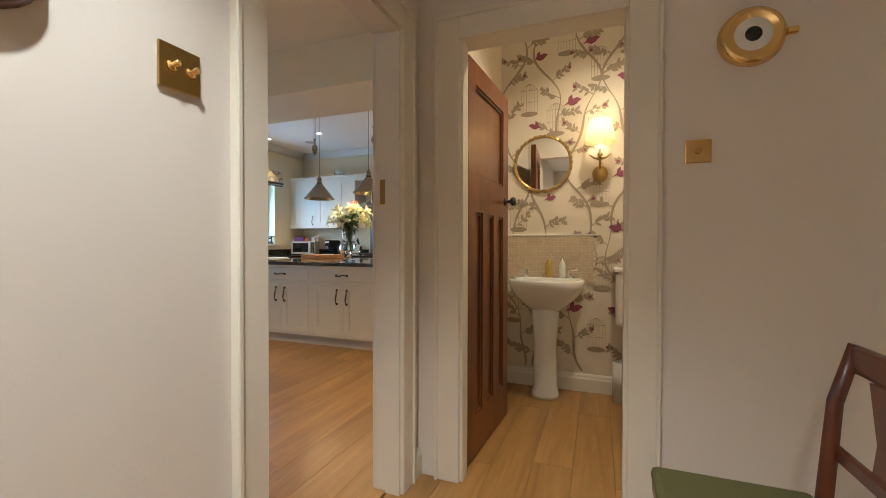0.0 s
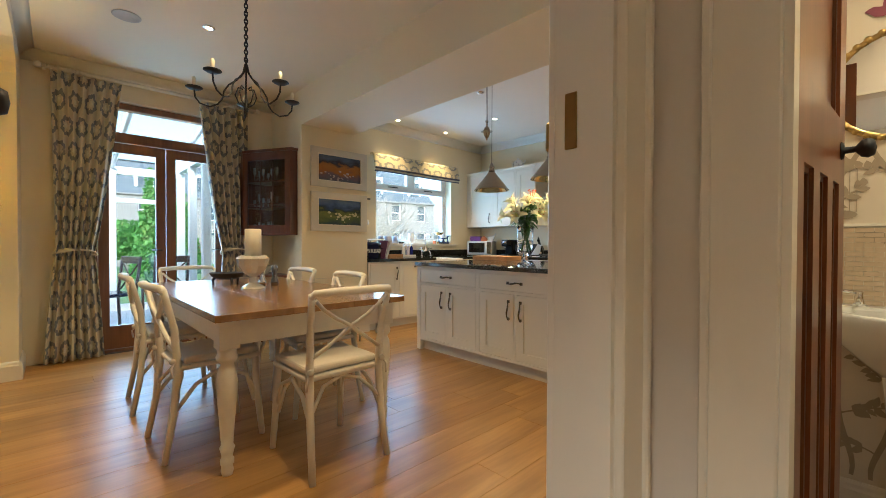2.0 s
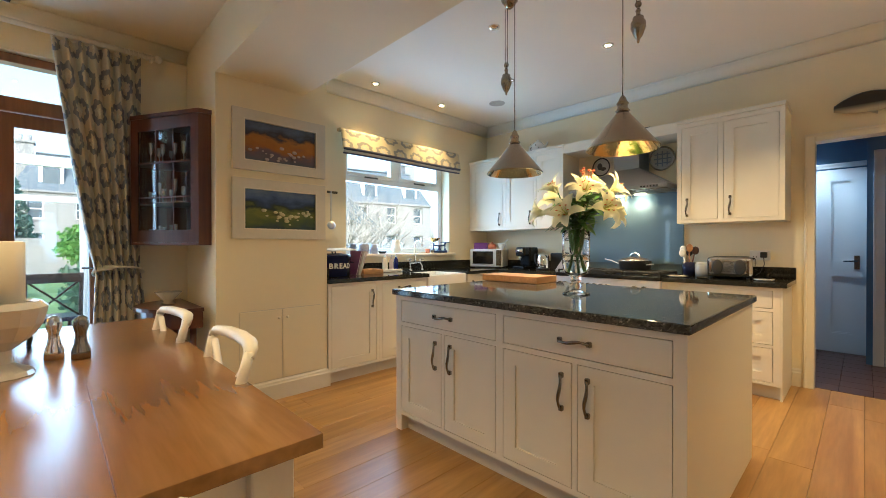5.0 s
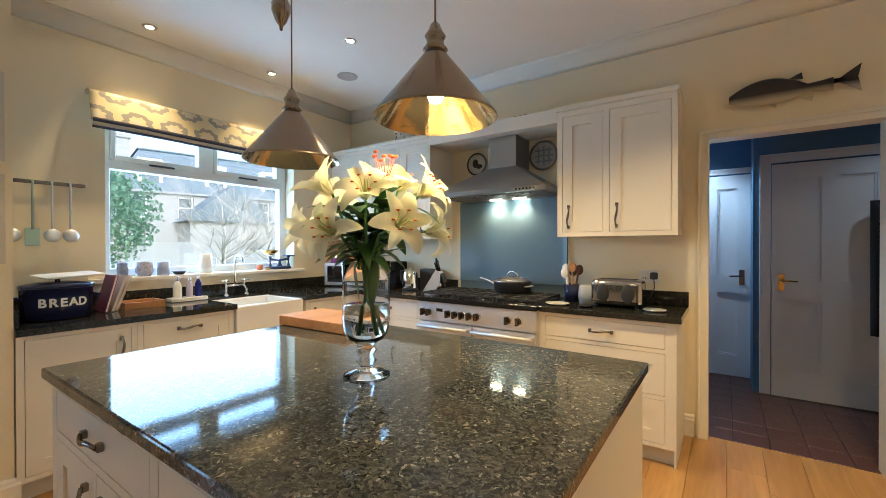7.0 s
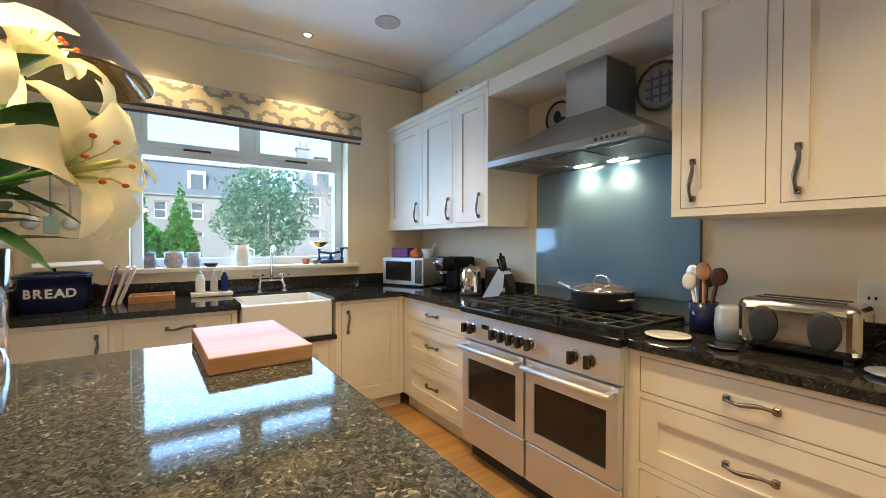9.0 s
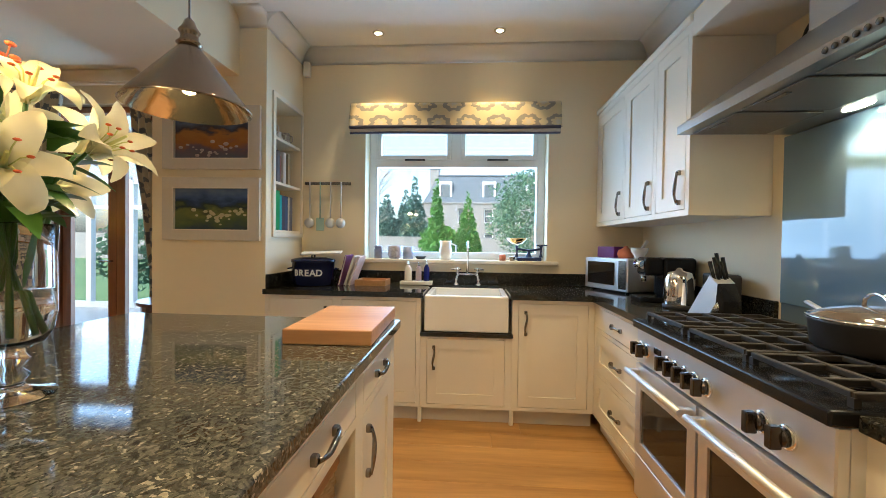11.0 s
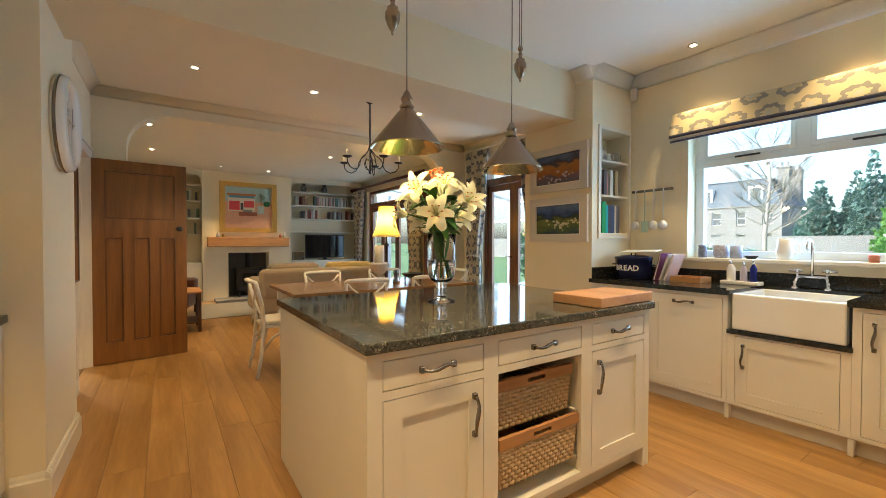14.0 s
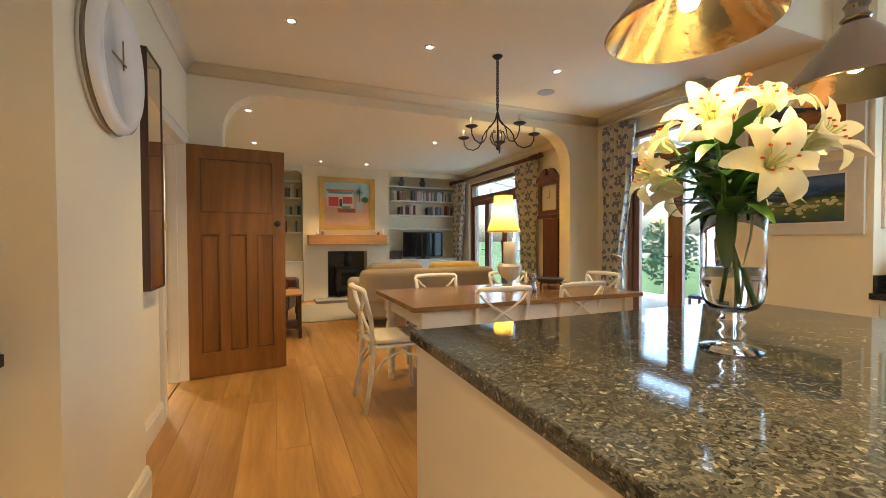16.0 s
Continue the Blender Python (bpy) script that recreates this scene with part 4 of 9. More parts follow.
# range cooker
KNOBM = mat("dark_chrome", (0.09, 0.08, 0.075), 0.18, 0.9, 0.1, 20, 0.0)
rg = thing("range_cooker", "stainless steel double-oven range cooker with gas hob", "cooker", (-3.42, 5.93, 0))
W = 0.515
Shape().box(-W, W, 0.03, 0.60, 0.08, 0.868).ob("body", STEEL, rg)
Shape().box(-W + 0.02, W - 0.02, 0.06, 0.58, 0.0, 0.079).ob("plinth", BLACKM, rg)
Shape().box(-W, W, 0.0, 0.03, 0.715, 0.868, 0.004).ob("control_panel", STEEL, rg, "brushed steel control strip")
Shape().box(-W - 0.005, W + 0.005, -0.02, 0.60, 0.869, 0.905, 0.006, 2).ob("hob_top", BLACK, rg)
for x0, x1 in ((-W + 0.004, -0.008), (0.008, W - 0.004)):
    dd = Shape().slab([x0, x0 + 0.055, x1 - 0.055, x1], [0.30, 0.355, 0.60, 0.705], lambda u, v: not (x0 + 0.055 < u < x1 - 0.055 and 0.355 < v < 0.60), -0.004, 0.028).ob("oven_door", STEEL, rg)
    Shape().box(x0 + 0.054, x1 - 0.054, 0.004, 0.02, 0.354, 0.601).ob("window", DARKGL, dd, "dark oven glass")
    h = Shape()
    h.tube([(x0 + 0.01, -0.05, 0.672), (x1 - 0.01, -0.05, 0.672)], 0.014, 10)
    for xx in (x0 + 0.03, x1 - 0.03):
        h.box(xx - 0.014, xx + 0.014, -0.05, -0.003, 0.66, 0.684, 0.003)
    h.ob("handle", STEEL, dd, "thick brushed steel bar handle")
    Shape().box(x0, x1, -0.002, 0.028, 0.10, 0.292, 0.003).ob("drawer", STEEL, rg)
for kx in (-0.46, -0.405, -0.215, -0.15, -0.085, -0.02, 0.045, 0.30, 0.385):
    Shape().lathe([(0, 0), (0.031, 0), (0.031, 0.006), (0.027, 0.009), (0, 0.009)], 22, m=pose(kx, 0.0, 0.785, 90, 0, 0)).ob("knob_ring", CHROME, rg, "polished chrome ring behind the knob")
    k = Shape().lathe([(0, 0.009), (0.023, 0.009), (0.021, 0.022), (0, 0.024)], 20, m=pose(kx, 0.0, 0.785, 90, 0, 0))
    k.box(kx - 0.011, kx + 0.011, -0.050, -0.020, 0.757, 0.813, 0.004, 2)
    k.ob("knob", KNOBM, rg, "dark chrome control knob")
Shape().box(-0.335, -0.275, -0.004, 0.0, 0.795, 0.82).ob("timer", BLACK, rg, "small dark timer display")
for gx in (-0.36, 0.0, 0.34):
    g = Shape()
    x0, x1 = gx - 0.155, gx + 0.155
    for yy in (0.05, 0.17, 0.29, 0.41, 0.53):
        g.box(x0, x1, yy - 0.008, yy + 0.008, 0.925, 0.9402, 0.002)
    for xx in (x0, gx - 0.06, gx + 0.06, x1):
        g.box(xx - 0.008, xx + 0.008, 0.045, 0.535, 0.921, 0.9385, 0.002)
    for xx in (x0, x1):
        for yy in (0.05, 0.53):
            g.box(xx - 0.008, xx + 0.008, yy - 0.008, yy + 0.008, 0.905, 0.927)
    g.ob("pan_support", IRON, rg, "black cast iron pan support")
    for yy in (0.17, 0.41):
        Shape().lathe([(0.0, 0.906), (0.05, 0.906), (0.05, 0.914), (0.036, 0.916), (0.034, 0.924), (0, 0.926)], 18, (gx, yy, 0)).ob("burner", PEWTER, rg)

pn = thing("saute_pan", "dark saute pan with a glass lid and steel handle", "pan", (-3.28, 6.35, 0.941), -12)
s = Shape()
s.lathe([(0.0, 0.0), (0.135, 0.0), (0.148, 0.012), (0.156, 0.085), (0.159, 0.09), (0.153, 0.09), (0.146, 0.08), (0.142, 0.016), (0, 0.014)], 36)
s.ob("pan_body", mat("anodised_pan", (0.045, 0.045, 0.048), 0.42, 0.3, 0.1, 20, 0.02, 150), pn)
s = Shape().tube([(-0.15, 0, 0.055), (-0.20, 0.0, 0.06), (-0.27, 0.0, 0.085), (-0.35, 0.0, 0.10)], [0.010, 0.009, 0.010, 0.012], 8, 0.6)
s.tube([(0.148, -0.04, 0.055), (0.18, -0.03, 0.06), (0.18, 0.03, 0.06), (0.148, 0.04, 0.055)], 0.007, 8)
s.ob("handle", STEEL, pn)
Shape().lathe([(0.152, 0.096), (0.12, 0.116), (0.06, 0.130), (0.0, 0.134), (0.0, 0.131), (0.06, 0.127), (0.12, 0.113), (0.152, 0.093)], 36).ob("lid", mat("lid_glass", (0.10, 0.085, 0.075), 0.05, 0.0, 0.2, 9, 0.0, coat=0.6), pn, "domed glass lid")
Shape().lathe([(0.155, 0.0905), (0.161, 0.094), (0.160, 0.099), (0.151, 0.1)], 36).ob("rim", CHROME, pn, "polished steel lid rim")
Shape().tube([(-0.055, 0, 0.128), (-0.05, 0, 0.150), (-0.028, 0, 0.166), (0, 0, 0.171), (0.028, 0, 0.166), (0.05, 0, 0.150), (0.055, 0, 0.128)], 0.006, 8).ob("lid_handle", CHROME, pn)


# window
win = thing("window_1", "white framed kitchen window with two top lights", "window", (-5.60, 5.015, 1.10), kind="structure")
s = Shape()
yw, zt = 0.765, 1.19
for y0, y1, z0, z1, d in ((-yw, -yw + 0.07, 0, zt, 0.035), (yw - 0.07, yw, 0, zt, 0.035), (-yw, yw, 0, 0.06, 0.034), (-yw, yw, zt - 0.06, zt, 0.034), (-yw, yw, 0.80, 0.865, 0.036), (-0.045, 0.045, 0.83, zt, 0.037)):
    s.box(-d, d, y0, y1, z0, z1, 0.004)
for y0, y1 in ((-yw + 0.07, -0.045), (0.045, yw - 0.07)):
    for a0, a1, b0, b1 in ((y0, y0 + 0.035, 0.865, zt - 0.06), (y1 - 0.035, y1, 0.865, zt - 0.06), (y0 + 0.035, y1 - 0.035, 0.865, 0.905), (y0 + 0.035, y1 - 0.035, zt - 0.1, zt - 0.06)):
        s.box(-0.028, 0.044, a0, a1, b0, b1, 0.004)
s.ob("frame", UPVC, win)
s = Shape()
for y0 in (-0.36, 0.36):
    s.box(0.044, 0.056, y0 - 0.09, y0 + 0.09, 0.855, 0.870, 0.003)
s.ob("vent", BLACKM, win)
pn_ = Shape().box(-0.004, 0.004, -yw + 0.06, yw - 0.06, 0.05, zt - 0.05).ob("pane", PANE, win)
pn_.visible_shadow = False
structure(Shape().box(-5.60, -5.375, 4.15, 5.87, 1.068, 1.099, 0.006, 2), "window_sill_1", TRIM, "white painted window board", "sill")


def cloth(name, material, parent, nu, nv, f, thick=0.003, label=""):
    bm = bmesh.new()
    uvl = bm.loops.layers.uv.new("UVMap")
    vs = [[None] * (nv + 1) for _ in range(nu + 1)]
    uvs = {}
    for i in range(nu + 1):
        for j in range(nv + 1):
            p, uv = f(i / nu, j / nv)
            v = bm.verts.new(p)
            vs[i][j] = v
            uvs[v] = uv
    for i in range(nu):
        for j in range(nv):
            fc = bm.faces.new((vs[i][j], vs[i + 1][j], vs[i + 1][j + 1], vs[i][j + 1]))
            fc.smooth = True
            for lp in fc.loops:
                lp[uvl].uv = uvs[lp.vert]
    me = bpy.data.meshes.new(name)
    bm.to_mesh(me)
    bm.free()
    me.materials.append(material)
    o = new(name, me)
    if parent is not None:
        o.parent = parent
    if thick:
        md = o.modifiers.new("thickness", "SOLIDIFY")
        md.thickness = thick
    if label:
        tagged(o, label)
    return o


bl = thing("roman_blind", "yellow and grey medallion patterned roman blind, drawn up", "blind", (-5.35, 5.0, 2.13))


def blind_f(u, v):
    y = -0.86 + 1.72 * u
    z = 0.04 + 0.215 * v
    x = 0.018 + 0.045 * (1 - v) + 0.004 * math.sin(u * 9)
    return (x, y, z), (y * 1.0, z * 1.0)


cloth("face_cloth", BLINDF, bl, 40, 8, blind_f, 0.004)
BAND = mat("navy_band_cloth", (0.085, 0.09, 0.14), 0.9, var=0.3, scale=18)
BAND2 = mat("cream_band_cloth", (0.58, 0.54, 0.46), 0.9, var=0.1, scale=18)
for k, (z0, z1, x, mm) in enumerate(((0.030, 0.055, 0.075, BAND), (0.006, 0.030, 0.066, BAND2), (-0.008, 0.006, 0.058, BAND))):
    cloth("fold", mm, bl, 40, 2, lambda u, v, z0=z0, z1=z1, x=x: ((x + 0.004 * math.sin(u * 11) - 0.01 * (1 - v), -0.85 + 1.70 * u, z0 + (z1 - z0) * v + 0.004 * math.sin(u * 6)), (u, v)), 0.006)
Shape().box(-0.06, 0.012, -0.86, 0.86, 0.235, 0.262).ob("headrail", BLINDF, bl)

# niche shelves with their things
nic = thing("niche_shelves", "ivory painted shelves set in the pier niche", "shelves", (-5.15, 3.58, 1.30))
for z in (0.0, 0.365, 0.70):
    Shape().box(-0.229, 0.229, -0.115, 0.118, z, z + 0.022, 0.003).ob("shelf", TRIM, nic)
structure(Shape().slab([-5.405, -5.38, -4.92, -4.885], [1.27, 1.30, 2.30, 2.335], lambda u, w: not (-5.38 < u < -4.92 and 1.30 < w < 2.30), 3.70, 3.714), "trim_niche", TRIM, "ivory painted surround of the pier niche", "trim")


def book(at, w, d, h, color, lean=0, turn=0, group="books"):
    """A hardback: boards, spine and page block; width along x, spine towards +y before the turn."""
    key = "cover_%02d%02d%02d" % tuple(int(c * 99) for c in color)
    m = bpy.data.materials.get(key) or mat(key, color, 0.5, var=0.08, scale=20)
    root = thing("book", "hardback book standing on the shelf", "book", at, 0, group)
    root.matrix_world = pose(*at, 0, lean, turn)
    Shape().box(0, 0.003, 0, d, 0, h).box(w - 0.003, w, 0, d, 0, h).box(0, w, d - 0.004, d, 0, h, 0.0015).ob("cover", m, root)
    Shape().box(0.0032, w - 0.0032, 0.004, d - 0.0045, 0.004, h - 0.004).ob("pages", PAPER, root)
    return root


rnd = random.Random(4)
COLS = [(0.6, 0.55, 0.45), (0.28, 0.07, 0.06), (0.11, 0.10, 0.11), (0.42, 0.22, 0.20), (0.1, 0.1, 0.1), (0.7, 0.68, 0.62), (0.09, 0.16, 0.13), (0.42, 0.33, 0.18)]
x = -4.965
for i in range(9):
    w = rnd.uniform(0.022, 0.045)
    if x - w < -5.36:
        break
    book((x - w, 3.49, 1.30 + 0.387), w, rnd.uniform(0.16, 0.19), rnd.uniform(0.20, 0.26), COLS[i % 8])
    x -= w + 0.001
x = -4.97
for c, w in (((0.02, 0.30, 0.09), 0.06), ((0.02, 0.33, 0.38), 0.035), ((0.05, 0.05, 0.09), 0.05), ((0.04, 0.07, 0.16), 0.05), ((0.55, 0.5, 0.4), 0.03), ((0.1, 0.1, 0.12), 0.05)):
    book((x - w, 3.49, 1.3225), w, 0.20, 0.30 if w > 0.05 else 0.27, c)
    x -= w + 0.001


def jug(name, at, r, h, material, label, spout=True):
    root = thing(name, label, "jug", at)
    Shape().lathe([(0, 0), (r * 0.75, 0), (r, h * 0.35), (r * 0.8, h * 0.75), (r * 0.85, h), (r * 0.78, h), (r * 0.72, h * 0.75), (r * 0.9, h * 0.35), (0, h * 0.05)], 20).ob("body", material, root)
    Shape().tube([(0, r * 0.8, h * 0.85), (0, r * 1.5, h * 0.75), (0, r * 1.5, h * 0.4), (0, r * 0.9, h * 0.25)], r * 0.11, 7).ob("handle", material, root)
    return root


jug("ceramic_jug", (-5.05, 3.60, 2.0225), 0.045, 0.13, WHITE, "cream ceramic jug on the niche shelf")
jug("ceramic_jug", (-5.20, 3.58, 2.0225), 0.05, 0.09, WHITE, "small white jug on the niche shelf")
jug("ceramic_jug", (-5.31, 3.60, 2.0225), 0.04, 0.11, mat("patterned_ware", (0.45, 0.42, 0.38), 0.3, var=0.6, scale=60), "patterned jug on the niche shelf")


def tin(name, label, cat, at, prof, material, seg=22):
    o = Shape().lathe(prof, seg).ob(name, material)
    o.location = at
    return tagged(o, label, cat)


# bread bin with lettering
bb = thing("bread_bin", "navy enamel bread bin with white lettering", "bread bin", (-5.10, 3.93, 0.901), 0)
oval = Matrix.Diagonal((0.80, 1.0, 1.0, 1.0))
Shape().lathe([(0, 0), (0.150, 0.0), (0.158, 0.006), (0.162, 0.10), (0.164, 0.176), (0.170, 0.179), (0.170, 0.184), (0.16, 0.186), (0, 0.186)], 48, m=oval).ob("body", NAVY, bb)
Shape().lathe([(0.168, 0.1865), (0.172, 0.19), (0.165, 0.20), (0.10, 0.214), (0, 0.218)], 48, m=oval).ob("lid", NAVY, bb)
s = Shape()
for sy in (-1, 1):
    s.tube([(-0.03, sy * 0.165, 0.13), (-0.03, sy * 0.192, 0.125), (0.03, sy * 0.192, 0.125), (0.03, sy * 0.165, 0.13)], 0.006, 7)
s.tube([(-0.03, 0, 0.214), (-0.03, 0, 0.235), (0.03, 0, 0.235), (0.03, 0, 0.214)], 0.006, 7)
s.ob("handle", NAVY, bb)


def lettering(body, size, m, material, parent, name="lettering", squeeze=1.0):
    cu = bpy.data.curves.new(name, "FONT")
    cu.offset = 0.0022
    cu.body, cu.size, cu.extrude, cu.align_x, cu.align_y = body, size, 0.0008, "CENTER", "CENTER"
    cu.materials.append(material)
    o = new(name, cu)
    o.parent = parent
    o.matrix_local = m
    return tagged(o, "painted lettering")


for ch_, off in zip("BREAD", (-0.088, -0.044, 0.0, 0.044, 0.088)):
    a_ = math.asin(off / 0.162)
    lettering(ch_, 0.066, pose(0.80 * 0.1625 * math.cos(a_) + 0.0006, off, 0.098, 90, 0, 90 + math.degrees(math.atan2(0.80 * math.sin(a_), math.cos(a_)))), WHITE, bb)
# papers and books leaning behind
for k, (c, y, ln) in enumerate((((0.20, 0.05, 0.16), 4.14, -14), ((0.70, 0.66, 0.60), 4.18, -18), ((0.75, 0.55, 0.50), 4.205, -20))):
    bk = book((-5.25, y, 0.902), 0.016, 0.19, 0.24, c, 0, 90)
    bk.matrix_world = pose(-5.05 - 0.02 * k, y, 0.905, ln, 0, 0) @ pose(0, 0, 0, 0, 0, 90)
bk = tagged(Shape().box(-0.09, 0.09, -0.15, 0.15, 0, 0.012, 0.003).ob("magazine_pile", PAPER), "pile of papers lying on the bread bin", "papers")
bk.matrix_world = pose(-5.12, 3.99, 1.145, 2, 4, 12)
tr = thing("wooden_tray", "shallow wooden tray on the worktop", "tray", (-5.20, 4.38, 0.901), 0)
s = Shape().box(-0.10, 0.10, -0.12, 0.12, 0, 0.008)
for a in ((-0.10, -0.09, -0.12, 0.12), (0.09, 0.10, -0.12, 0.12), (-0.09, 0.09, -0.12, -0.11), (-0.09, 0.09, 0.11, 0.12)):
    s.box(*a, 0.006, 0.045, 0.002)
s.ob("tray_body", MANTEL, tr)
st = thing("soap_tray", "white ceramic tray holding the soap bottles", "tray", (-5.28, 4.72, 0.901), 0)
Shape().box(-0.055, 0.055, -0.13, 0.13, 0, 0.03, 0.006, 2).ob("dish", WHITE, st)


def pump_bottle(at, r, h, material, label):
    root = thing("soap_bottle", label, "bottle", at, 0, "soap bottles")
    Shape().lathe([(0, 0), (r, 0), (r * 1.02, 0.005), (r, h * 0.6), (r * 0.5, h * 0.76), (r * 0.35, h * 0.8), (0, h * 0.8)], 16).ob("bottle", material, root)
    Shape().lathe([(0, h * 0.8), (r * 0.42, h * 0.8), (r * 0.42, h * 0.86), (0.004, h * 0.87), (0.004, h * 0.97), (0, h * 0.97)], 12).tube([(0, 0, h * 0.97), (r * 0.5, 0, h * 0.99), (r * 1.2, 0, h * 0.95)], 0.004, 6).ob("pump", CHROME, root)
    return root


COBALT = mat("cobalt_glass", (0.01, 0.015, 0.14), 0.08)
pump_bottle((-5.28, 4.65, 0.9315), 0.030, 0.16, WHITE, "clear and white pump soap bottle")
pump_bottle((-5.28, 4.735, 0.9315), 0.024, 0.15, mat("lilac_soap", (0.50, 0.45, 0.55), 0.2), "pale pump soap bottle")
pump_bottle((-5.28, 4.80, 0.9315), 0.024, 0.165, COBALT, "cobalt blue pump bottle")

# things on the window board
SILLZ = 1.10
PATT = mat("blue_patterned_china", (0.42, 0.42, 0.52), 0.2, var=0.75, scale=70)
tin("storage_jar", "small glass jar with a dark lid on the window board", "jar", (-5.46, 4.36, SILLZ), [(0, 0), (0.033, 0), (0.035, 0.07), (0.03, 0.09), (0.032, 0.092), (0.032, 0.11), (0, 0.112)], mat("blue_jar", (0.25, 0.28, 0.42), 0.15, var=0.5, scale=40))
tin("china_pot", "blue patterned china pot on the window board", "pot", (-5.47, 4.50, SILLZ), [(0, 0), (0.04, 0), (0.058, 0.03), (0.06, 0.11), (0.055, 0.112), (0.05, 0.04), (0, 0.02)], PATT)
tin("china_mug", "blue and white mug on the window board", "mug", (-5.45, 4.62, SILLZ), [(0, 0), (0.042, 0), (0.044, 0.105), (0.040, 0.106), (0.038, 0.01), (0, 0.008)], mat("pale_blue_china", (0.40, 0.45, 0.62), 0.2, var=0.3, scale=30))
tin("small_dish", "small dark dish on the window board", "dish", (-5.44, 4.73, SILLZ), [(0, 0), (0.03, 0), (0.05, 0.025), (0.047, 0.026), (0, 0.006)], BLACKM)
jug("white_jug", (-5.46, 4.94, SILLZ), 0.058, 0.16, WHITE, "tall plain white jug on the window board")
tin("small_pot", "little terracotta pot on the window board", "pot", (-5.44, 5.42, SILLZ), [(0, 0), (0.025, 0), (0.03, 0.045), (0.02, 0.05), (0, 0.04)], TERRA)
tin("small_pot", "little dark pot on the window board", "pot", (-5.44, 5.50, SILLZ), [(0, 0), (0.02, 0), (0.025, 0.03), (0.02, 0.035), (0, 0.03)], NICKEL)
sc_ = thing("kitchen_scales", "blue cast iron balance scales with a brass pan", "scales", (-5.46, 5.64, SILLZ), 0)
s = Shape().box(-0.05, 0.05, -0.10, 0.10, 0, 0.03, 0.008, 2)
s.tube([(0, -0.10, 0.10), (0, 0, 0.085), (0, 0.10, 0.10)], 0.010, 8)
s.lathe([(0.03, 0.03), (0.014, 0.06), (0.012, 0.09), (0, 0.10)], 14)
for sy in (-0.10, 0.10):
    s.lathe([(0.018, 0.03), (0.008, 0.06), (0.01, 0.11), (0.02, 0.125), (0, 0.127)], 12, (0, sy, 0))
s.box(-0.045, 0.045, 0.06, 0.145, 0.127, 0.137, 0.003)
s.ob("frame", mat("scales_blue", (0.02, 0.03, 0.10), 0.3), sc_)
Shape().lathe([(0.0, 0.135), (0.045, 0.145), (0.085, 0.185), (0.083, 0.188), (0.04, 0.15), (0, 0.14)], 22, (0, -0.10, 0)).ob("pan", BRASS, sc_)

# utensil rail
rl = thing("utensil_rail", "dark metal rail with hanging steel utensils", "utensil rail", (XK + 0.03, 3.935, 1.73))
s = Shape().box(-0.004, 0.004, -0.20, 0.20, -0.012, 0.012, 0.003)
for sy in (-0.18, 0.18):
    s.box(-0.028, 0.0, sy - 0.01, sy + 0.01, -0.01, 0.01)
s.ob("rail", PEWTER, rl)
for k, y in enumerate((-0.15, -0.06, 0.03, 0.12)):
    s = Shape().tube([(0.012, y, 0.012), (0.016, y, 0.0), (0.012, y, -0.02), (0.012, y, -0.30)], 0.006, 6)
    if k == 1:
        s.box(0.008, 0.014, y - 0.035, y + 0.035, -0.40, -0.29, 0.003)
    else:
        s.ball((0.022, y, -0.335), 0.043, 0.5 if k != 3 else 0.8, 1, 1)
    s.ob("utensil", STEEL if k != 1 else mat("green_turner", (0.35, 0.5, 0.45), 0.4), rl)

# sensor, sockets
tagged(Shape().box(XK, XK + 0.05, 3.715, 3.775, 2.63, 2.76, 0.012, 3).ob("alarm_sensor", WHITE), "small white alarm sensor high in the corner", "sensor")


def plate_wall(name, label, m, w, h, material, extra=None):
    root = thing(name, label, "switch")
    root.matrix_world = m
    Shape().box(-w / 2, w / 2, -0.008, 0, -h / 2, h / 2, 0.003, 2).ob("plate", material, root)
    if extra:
        extra(root)
    return root


def sock(root):
    s = Shape()
    for k in (-0.035, 0.035):
        s.box(k - 0.012, k - 0.006, -0.0095, -0.0082, -0.02, -0.008)
        s.box(k + 0.006, k + 0.012, -0.0095, -0.0082, -0.02, -0.008)
    s.ob("slots", BLACKM, root)


plate_wall("wall_socket", "white double wall socket above the worktop", pose(-2.28, YN, 1.10), 0.146, 0.086, WHITE, sock)
pg = thing("plug", "black plug with its lead in the wall socket", "plug", (-2.25, YN - 0.009, 1.10))
Shape().box(-0.024, 0.024, -0.035, 0, -0.02, 0.03, 0.006, 2).tube([(0, -0.02, -0.02), (0.005, -0.025, -0.08), (-0.02, -0.05, -0.15), (-0.06, -0.10, -0.185)], 0.0035, 6).ob("body", BLACKM, pg)

# small appliances and pots on the worktop
mw = thing("microwave", "silver microwave oven on the worktop corner", "microwave", (-5.17, 6.30, 0.901), 24)
Shape().box(-0.22, 0.22, -0.16, 0.16, 0.012, 0.245, 0.006, 2).ob("body", STEEL, mw)
Shape().box(-0.185, 0.095, -0.166, -0.16, 0.05, 0.215, 0.003).ob("door_window", DARKGL, mw)
Shape().box(0.135, 0.205, -0.164, -0.16, 0.03, 0.23).ob("control_strip", PEWTER, mw)
for sx in (-0.18, 0.18):
    for sy in (-0.12, 0.12):
        Shape().lathe([(0, 0), (0.012, 0), (0.012, 0.012), (0, 0.012)], 10, (sx, sy, 0)).ob("foot", BLACKM, mw)
tinb = tagged(Shape().box(-0.09, 0.09, -0.07, 0.07, 0, 0.085, 0.006, 2).ob("purple_tin", PURPLE), "purple tin standing on the microwave", "tin")
tinb.matrix_world = pose(-5.27, 6.26, 1.1465, 0, 0, 24)
